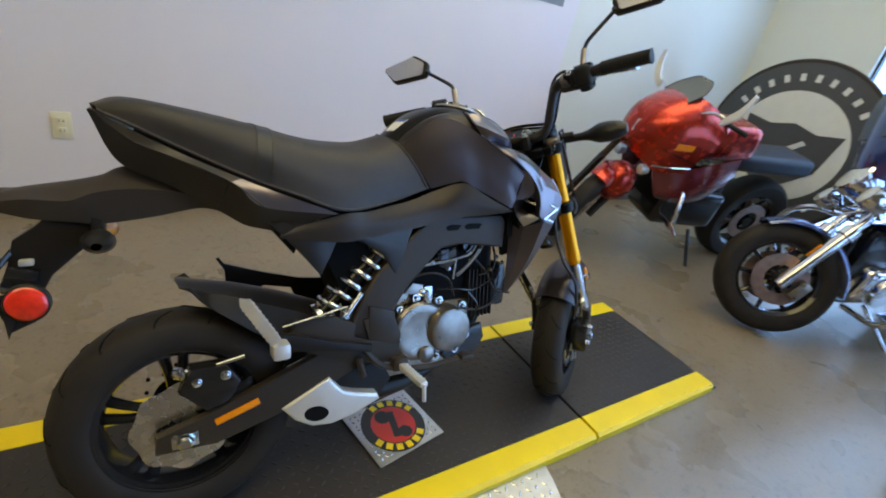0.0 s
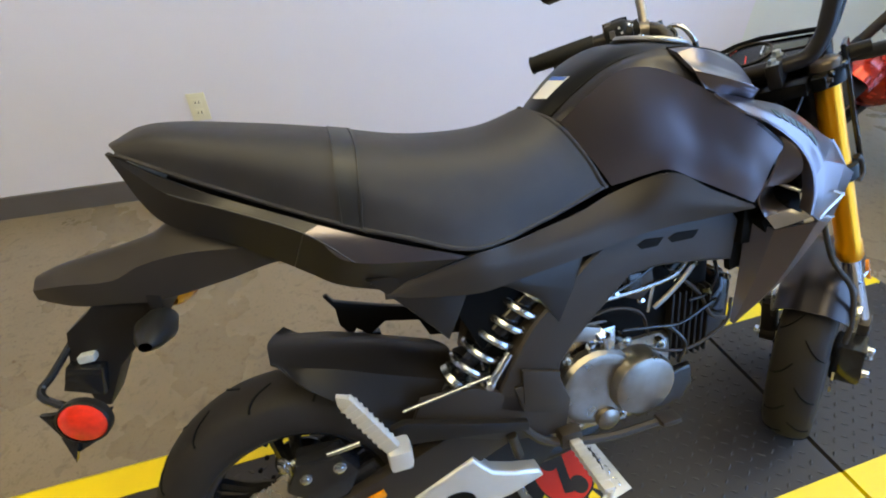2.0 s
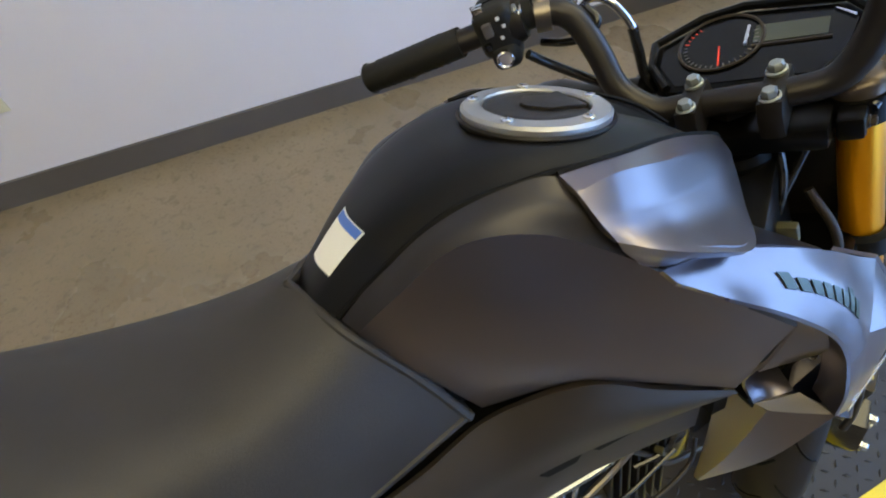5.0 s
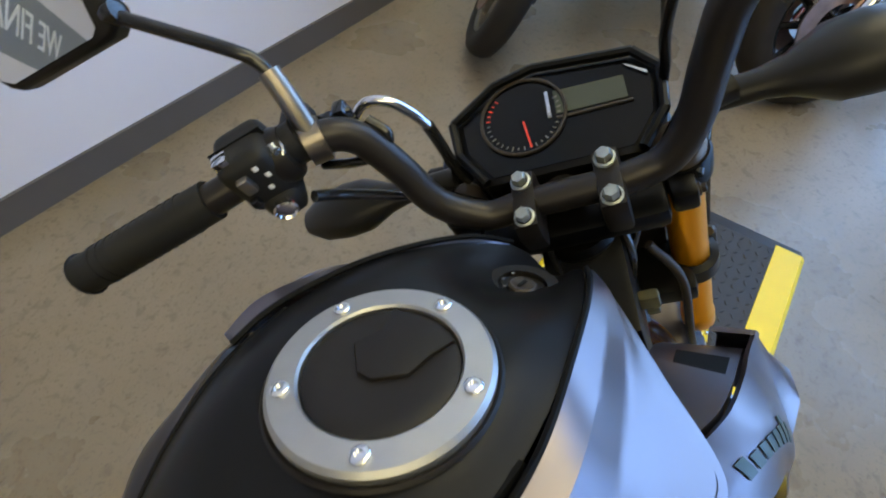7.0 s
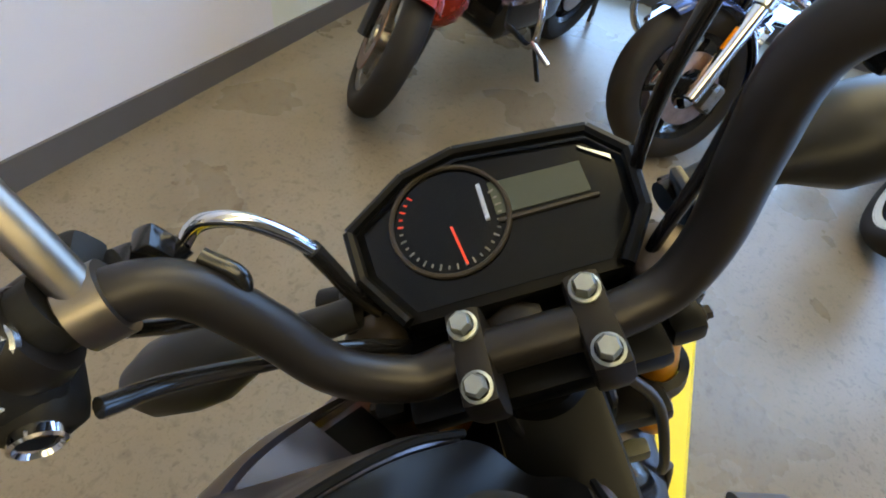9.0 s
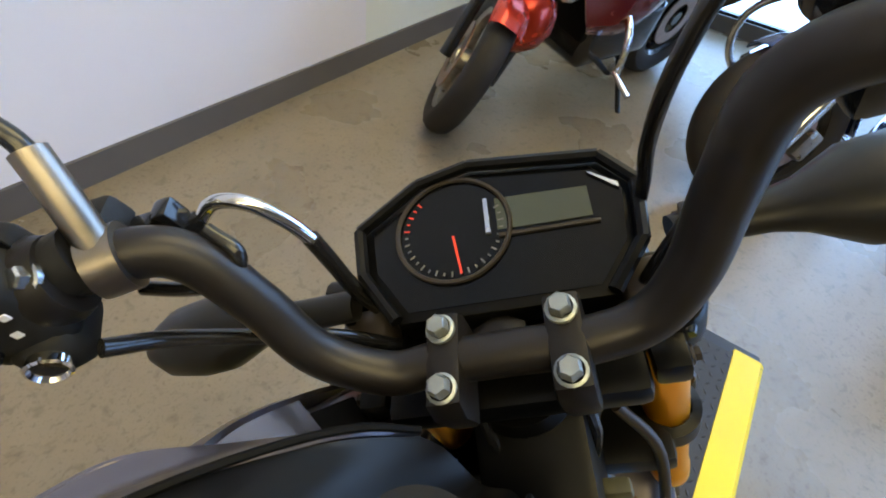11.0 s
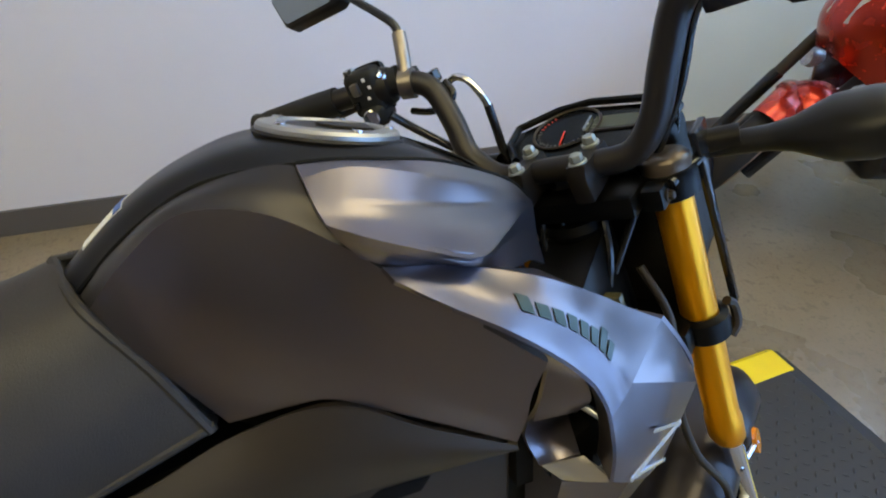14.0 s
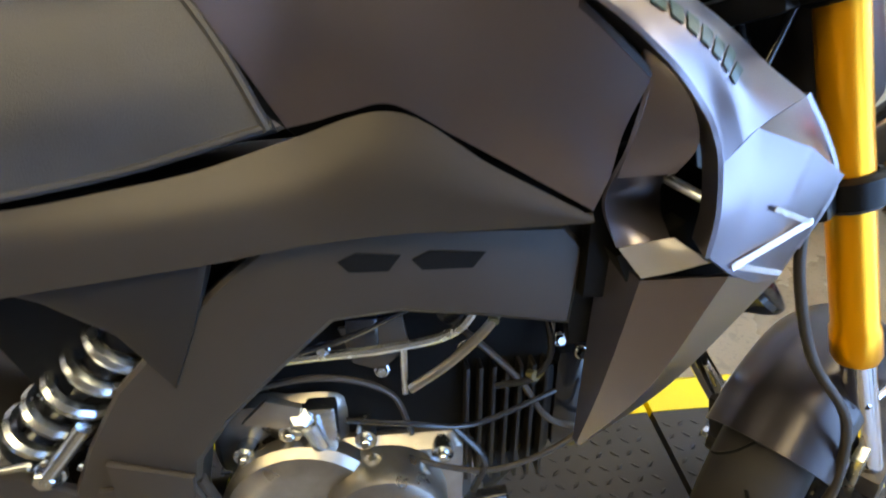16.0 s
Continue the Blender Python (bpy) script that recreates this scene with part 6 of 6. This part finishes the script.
def tourer(m):
    """Red touring motorcycle: x forward, y to its left, front axle at x = 0.72."""
    t = thing("touring_motorcycle", m, "red faired touring motorcycle with a low screen", "motorcycle", "parked motorcycles")
    st = pose(0.72, 0, 0.288) @ pose(0, 0, 0, 0, -26, 0) @ pose(0, 0, 0, 0, 0, 46)
    big_wheel(t, 0.290, 0.210, 0.105, st, M_ALU, "black road tyre", 6, True)
    big_wheel(t, 0.315, 0.205, 0.170, pose(-0.60, 0, 0.315), M_GLOSS, "black road tyre", 6, True)
    # added bulb that stands in for the mudguard's rounded upper part
    part("mudguard_bulb", lathe([(0, 0.135), (0.050, 0.125), (0.092, 0.085), (0.112, 0.030), (0.108, -0.030), (0.080, -0.090), (0.040, -0.125), (0, -0.130)], 36, "z"), M_RED, t, "rounded glossy red top of the front mudguard", m.inverted() @ pose(2.43, 0.950, 0.475, 12, -30, 40))
    part("front_mudguard", sheet(mud(0.318, 0.130, 40, 120), 36, 24, 0.004, inward=(0, 0, -1.0)), M_RED, t, "glossy red front mudguard", st)
    for y in (-0.10, 0.10):
        part("fork_leg", tube([(0, y, -0.02), (0, y, 0.30)], 0.024, 14), M_GLOSS, t, "", st)
        part("fork_tube", tube([(0, y, 0.28), (0, y, 0.50)], 0.021, 14), M_FRAME, t, "", st)
    nose = [[(0.80, 0, 0.74), (0.86, 0, 0.84), (0.82, 0, 0.98), (0.68, 0, 1.10), (0.50, 0, 1.16)],
            [(0.78, -0.10, 0.72), (0.82, -0.13, 0.84), (0.77, -0.14, 0.99), (0.63, -0.14, 1.10), (0.48, -0.13, 1.16)],
            [(0.66, -0.20, 0.66), (0.68, -0.25, 0.82), (0.62, -0.27, 0.97), (0.50, -0.25, 1.07), (0.38, -0.20, 1.12)],
            [(0.46, -0.25, 0.58), (0.42, -0.31, 0.78), (0.36, -0.33, 0.92), (0.30, -0.30, 1.00), (0.24, -0.24, 1.04)]]
    part("nose_fairing", sheet([mirror(c) for c in nose[:0:-1]] + nose, 28, 40, 0.012, inward=(-0.5, 0, 0)), M_RED, t, "metallic red nose fairing", angle=60)
    for sgn in (-1, 1):
        f = (lambda c: c) if sgn < 0 else mirror
        part("side_fairing", sheet([f(c) for c in ([(0.66, -0.20, 0.68), (0.44, -0.28, 0.72), (0.20, -0.29, 0.80), (-0.02, -0.24, 0.84)], [(0.58, -0.24, 0.52), (0.38, -0.31, 0.54), (0.16, -0.31, 0.62), (-0.04, -0.25, 0.70)], [(0.52, -0.22, 0.46), (0.34, -0.27, 0.46), (0.14, -0.27, 0.52), (-0.02, -0.22, 0.62)])], 26, 16, 0.012), M_WINE, t, "dark red lower side fairing")
        part("headlight_lens", sheet([f(c) for c in ([(0.852, -0.05, 0.86), (0.80, -0.135, 0.87), (0.74, -0.20, 0.885)], [(0.835, -0.05, 0.94), (0.77, -0.14, 0.965), (0.70, -0.20, 0.955)])], 12, 8, 0.006, out=0.008, inward=(-0.6, 0, 0)), M_CLEAR, t, "clear angular headlight lens")
        part("turn_signal", sheet([f(c) for c in ([(0.62, -0.272, 0.84), (0.50, -0.305, 0.86)], [(0.615, -0.276, 0.89), (0.50, -0.31, 0.90)])], 6, 4, 0.006, out=0.006), M_AMBER, t, "amber turn signal lens")
        part("air_intake", sheet([f(c) for c in ([(0.80, -0.06, 0.755), (0.74, -0.15, 0.735)], [(0.832, -0.06, 0.815), (0.77, -0.16, 0.805)])], 10, 6, 0.004, out=0.004, inward=(-0.6, 0, 0)), M_DARK, t)
        part("fairing_seam", sheet([f(c) for c in ([(0.69, -0.245, 0.83), (0.52, -0.295, 0.80), (0.42, -0.312, 0.78)], [(0.69, -0.247, 0.822), (0.52, -0.297, 0.792), (0.42, -0.314, 0.772)])], 14, 3, 0.003, out=0.004), M_DARK, t)
        part("side_scoop", sheet([f(c) for c in ([(0.56, -0.27, 0.90), (0.44, -0.315, 0.90), (0.36, -0.325, 0.88)], [(0.58, -0.262, 0.945), (0.45, -0.308, 0.96), (0.36, -0.32, 0.94)])], 14, 6, 0.02, out=0.018), M_RED, t, "red side scoop")
        part("trim_strip", tube([f([(0.70, -0.235, 0.70)])[0], f([(0.56, -0.28, 0.72)])[0], f([(0.44, -0.305, 0.74)])[0]], 0.008, 8, 12), M_CHROME, t, "chrome trim strip")
        part("fog_lamp", lathe([(0, 0.03), (0.035, 0.025), (0.042, 0.0), (0.03, -0.04), (0, -0.04)], 18, "x", (0.70, sgn * 0.17, 0.64)), M_CLEAR, t, "round auxiliary lamp")
        part("mirror_arm", tube([(0.52, sgn * 0.20, 1.08), (0.50, sgn * 0.30, 1.12), (0.47, sgn * 0.37, 1.12)], [0.012, 0.010, 0.014], 10, 10), M_CHROME, t, "bright mirror arm")
        part("mirror", moved(sheet([[(0, 0, 0), (0.01, 0.05, 0.05), (0.0, 0.10, 0.12), (-0.01, 0.13, 0.21)], [(0.01, 0.02, -0.03), (0.025, 0.08, 0.01), (0.015, 0.14, 0.08), (0, 0.16, 0.20)]], 14, 6, 0.016), pose(0.46, sgn * 0.36, 1.10) @ Matrix.Diagonal((1, sgn, 1, 1))), M_SIGNW, t, "pale blade-shaped mirror shell")
        part("crash_bar", tube([(0.30, sgn * 0.16, 0.60), (0.40, sgn * 0.34, 0.54), (0.42, sgn * 0.40, 0.42), (0.36, sgn * 0.36, 0.30), (0.28, sgn * 0.18, 0.28)], 0.017, 12, 24), M_CHROME, t, "chrome engine guard")
        part("highway_peg", tube([(0.43, sgn * 0.40, 0.36), (0.46, sgn * 0.54, 0.33)], 0.013, 12), M_CHROME, t, "chrome highway peg")
        part("grip", tube([(0.30, sgn * 0.24, 1.06), (0.20, sgn * 0.36, 1.04)], 0.017, 12), M_GRIP, t)
    part("windscreen", sheet([[(0.60, y * 0.15, 1.12), (0.50, y * 0.14, 1.19), (0.43, y * 0.08, 1.25)] for y in (-1, -0.6, 0, 0.6, 1)], 12, 14, 0.006, inward=(-0.6, 0, 0)), M_SCREEN, t, "low smoked screen")
    part("screen_edge", tube([(0.60, -0.15, 1.12), (0.50, -0.145, 1.19), (0.43, -0.08, 1.25), (0.425, 0, 1.255), (0.43, 0.08, 1.25), (0.50, 0.145, 1.19), (0.60, 0.15, 1.12)], 0.005, 8, 30), M_FRAME, t)
    part("tank", moved(box(0.52, 0.36, 0.26, (0, 0, 0), 0.09, 4), pose(0.06, 0, 0.90, 0, 5, 0)), M_RED, t, "red fuel tank")
    part("seat", moved(box(0.75, 0.34, 0.13, (0, 0, 0), 0.05, 3), pose(-0.48, 0, 0.80, 0, 3, 0)), M_NAVY, t, "dark touring seat")
    part("engine", join(box(0.60, 0.40, 0.30, (0.12, 0, 0.38), 0.06, 3), box(0.40, 0.30, 0.20, (0.05, 0, 0.58), 0.05)), M_GLOSS, t, "black engine")
    part("radiator_cowl", box(0.06, 0.34, 0.30, (0.42, 0, 0.52), 0.02), M_DARK, t)
    part("silencer", tube([(-0.30, -0.24, 0.28), (-0.95, -0.30, 0.36)], [0.04, 0.06], 18), M_CHROME, t)
    trim = pose(0.46, 0.04, 0.45) @ Matrix.Diagonal((0.80, 0.78, 0.84, 1)) @ pose(-0.60, 0, -0.42)
    for c in t.children:
        if c.name.split(".")[0] not in ("wheel", "front_mudguard", "mudguard_bulb", "fork_leg", "fork_tube"):
            c.matrix_basis = trim @ c.matrix_basis
    part("side_stand", tube([(-0.05, 0.16, 0.26), (-0.08, 0.30, 0.012)], 0.012, 10), M_GLOSS, t)
    return t


def cruiser(m, paint, label, steer_deg, screen, whitewall, group="parked motorcycles"):
    """Chrome cruiser: x forward, y to its left, front axle at x = 0.82."""
    t = thing("cruiser_motorcycle", m, label, "motorcycle", group)
    R = 0.292
    st = pose(0.82, 0, R) @ pose(0, 0, 0, 0, -33, 0) @ pose(0, 0, 0, 0, 0, steer_deg)
    big_wheel(t, R, 0.203, 0.125, st, M_GLOSS, "black cruiser tyre", 9, True, whitewall)
    big_wheel(t, 0.315, 0.200, 0.165, pose(-0.70, 0, 0.315), M_GLOSS, "black cruiser tyre", 9, False, whitewall)
    part("front_mudguard", sheet(mud(0.322, 0.155, 30, 150), 30, 20, 0.004, inward=(0, 0, -1.0)), paint, t, "deep painted front mudguard", st)
    for y in (-0.105, 0.105):
        fk = part("fork_leg", tube([(0, y, -0.03), (0, y, 0.34)], [0.030, 0.032], 16), M_CHROME, t, "chrome fork slider", st)
        part("fork_reflector", box(0.012, 0.012, 0.085, (0.032, y, 0.20), 0.004), M_AMBER, t, "amber strip reflector", st)
        part("fork_tube", tube([(0, y, 0.33), (0, y, 0.74)], 0.024, 14), M_CHROME, t, "", st)
        part("caliper", box(0.06, 0.05, 0.11, (-0.09, y * 0.88, 0.02), 0.015), M_ALU, t, "", st)
        part("fork_collar", lathe([(0.034, 0.33), (0.040, 0.335), (0.040, 0.385), (0.034, 0.39)], 18, "z", (0, y, 0)), M_CHROME, t, "", st)
        part("passing_lamp", lathe([(0, 0.035), (0.055, 0.03), (0.060, 0.015), (0.060, -0.02), (0.03, -0.07), (0, -0.075)], 24, "x", (0.10, y * 1.9, 0.50)), M_CHROME, t, "chrome passing lamp", st)
        part("lamp_glass", lathe([(0, 0.042), (0.03, 0.040), (0.052, 0.032)], 24, "x", (0.10, y * 1.9, 0.50)), M_CLEAR, t, "", st)
    part("headlight", join(lathe([(0.03, -0.13), (0.085, -0.07), (0.105, 0.0), (0.108, 0.05), (0.098, 0.06)], 30, "x", (0.12, 0, 0.60))), M_CHROME, t, "chrome headlight shell", st)
    part("headlight_lens", lathe([(0, 0.068), (0.06, 0.064), (0.097, 0.058)], 30, "x", (0.12, 0, 0.60)), M_CLEAR, t, "", st)
    part("fork_yoke", join(box(0.07, 0.27, 0.04, (0, 0, 0.50), 0.012), box(0.07, 0.27, 0.04, (0, 0, 0.70), 0.012)), M_CHROME, t, "", st)
    hb = [(0.0, 0, 0.76), (0, 0.10, 0.77), (-0.03, 0.22, 0.84), (-0.14, 0.34, 0.83), (-0.28, 0.42, 0.79)]
    part("handlebar", tube(mirror(hb[:0:-1]) + hb, 0.014, 12, 50), M_CHROME, t, "chrome handlebar", st)
    for sgn in (-1, 1):
        part("grip", tube([(-0.17, sgn * 0.36, 0.82), (-0.28, sgn * 0.42, 0.79)], 0.019, 12), M_GRIP, t, "", st)
        part("engine_guard", tube([(0.36, sgn * 0.10, 0.62), (0.44, sgn * 0.30, 0.58), (0.46, sgn * 0.40, 0.44), (0.42, sgn * 0.34, 0.26), (0.34, sgn * 0.12, 0.20)], 0.016, 12, 26), M_CHROME, t, "chrome engine guard loop")
        part("floorboard", box(0.30, 0.10, 0.025, (0.16, sgn * 0.30, 0.26), 0.01), M_CHROME, t)
        part("cylinder", join(*[moved(lathe([(0, q), (0.085, q), (0.085, q + 0.008), (0, q + 0.008)], 20, "z"), pose(0.05, 0, 0.38, 0, sgn * 24, 0)) for q in np.arange(0.02, 0.22, 0.022)], moved(box(0.17, 0.15, 0.07, (0, 0, 0.26), 0.02), pose(0.05, 0, 0.38, 0, sgn * 24, 0))), M_ALU, t, "finned engine cylinder")
        part("exhaust_pipe", tube([(0.16 * sgn + 0.05, -0.10, 0.56), (0.24, -0.19, 0.42), (0.10, -0.21, 0.24), (-0.40, -0.23, 0.22 + 0.05 * sgn), (-0.92, -0.25, 0.24 + 0.06 * sgn)], [0.022, 0.024, 0.026, 0.036, 0.042], 14, 40), M_CHROME, t, "chrome exhaust pipe")
        part("saddlebag", box(0.50, 0.18, 0.30, (-0.72, sgn * 0.27, 0.58), 0.06, 3), paint, t)
    part("crankcase", join(box(0.46, 0.26, 0.24, (0.06, 0, 0.32), 0.06, 3), lathe([(0, -0.16), (0.10, -0.155), (0.11, -0.12), (0.11, 0.12), (0.10, 0.155), (0, 0.16)], 28, "y", (0.12, 0, 0.32))), M_CHROME, t, "polished crankcase")
    part("air_cleaner", lathe([(0, -0.20), (0.085, -0.195), (0.095, -0.17), (0.095, -0.10), (0, -0.10)], 28, "y", (0.06, 0, 0.60)), M_CHROME, t, "round chrome air cleaner")
    tank = [[(0.46, 0, 0.84), (0.30, 0, 0.93), (0.08, 0, 0.93), (-0.14, 0, 0.82)], [(0.46, -0.07, 0.82), (0.30, -0.14, 0.89), (0.08, -0.15, 0.89), (-0.14, -0.09, 0.80)], [(0.46, -0.08, 0.78), (0.28, -0.19, 0.78), (0.06, -0.19, 0.78), (-0.14, -0.10, 0.76)], [(0.46, -0.05, 0.72), (0.28, -0.12, 0.69), (0.06, -0.12, 0.69), (-0.14, -0.06, 0.71)]]
    part("tank", sheet([mirror(c) for c in tank[:0:-1]] + tank, 24, 36, 0.006, inward=(0, 0, 0.2)), paint, t, "deep glossy teardrop tank")
    part("seat", join(moved(box(0.46, 0.32, 0.12, (0, 0, 0), 0.05, 3), pose(-0.34, 0, 0.72, 0, 6, 0)), box(0.36, 0.26, 0.10, (-0.70, 0, 0.82), 0.045, 3)), M_NAVY, t, "dark leather two-up seat")
    part("rear_mudguard", moved(sheet(mud(0.36, 0.20, 20, 165), 24, 18, 0.005, inward=(0, 0, -1.0)), pose(-0.70, 0, 0.36)), paint, t)
    part("frame", join(tube([(0.55, 0, 0.86), (0.44, 0, 0.50), (0.30, 0, 0.18), (-0.20, 0, 0.18), (-0.40, 0, 0.42), (-0.10, 0, 0.70), (0.50, 0, 0.82)], 0.022, 10, 40), box(0.7, 0.12, 0.3, (0.05, 0, 0.5), 0.04)), M_GLOSS, t)
    part("side_stand", tube([(0.20, 0.14, 0.22), (0.05, 0.34, 0.012), (0.03, 0.36, 0.010)], 0.012, 10), M_CHROME, t, "chrome side stand")
    if screen:
        bag = [(0.16, 0.22, 0.60), (0.25, 0.27, 0.76), (0.33, 0.28, 0.92), (0.37, 0.24, 1.06), (0.34, 0.15, 1.18)]
        prof = ((-1, -0.16), (-0.8, -0.06), (-0.35, 0), (0, 0.015), (0.35, 0), (0.8, -0.06), (1, -0.16))
        part("handlebar_fairing", sheet([[(x + dx, y * w, z) for x, w, z in bag] for y, dx in prof], 22, 24, 0.02, inward=(-0.9, 0, 0)), paint, t, "deep blue handlebar fairing", st)
        part("fairing_inner", sheet([[(x + 0.012, y * w * 0.5, z) for x, w, z in bag[1:4]] for y in (-1, -0.5, 0, 0.5, 1)], 12, 12, 0.01, inward=(-0.9, 0, 0)), M_GLOSS, t, "", st)
        edge = [(x - 0.155, -w * 1.01, z) for x, w, z in bag] + [(0.33, 0, 1.20)] + [(x - 0.155, w * 1.01, z) for x, w, z in bag[::-1]]
        part("screen_trim", tube(edge, 0.008, 8, 40), M_CHROME, t, "", st)
    return t


tourer(pose(2.345 + 0.72 * 0.961, 1.12 - 0.72 * 0.276, 0, -9, 0, 164))
cruiser(pose(2.80 + 0.82 * 0.974, 0.09 - 0.82 * 0.225, 0, -7, 0, 167), M_BLUE, "deep blue chrome cruiser motorcycle beside the round sign", -42, True, False)
cruiser(pose(2.72 + 0.82 * 0.940, -0.88 - 0.82 * 0.342, 0, -7, 0, 160), M_WINE, "dark red chrome cruiser motorcycle with pale wheel bands", 15, False, True)
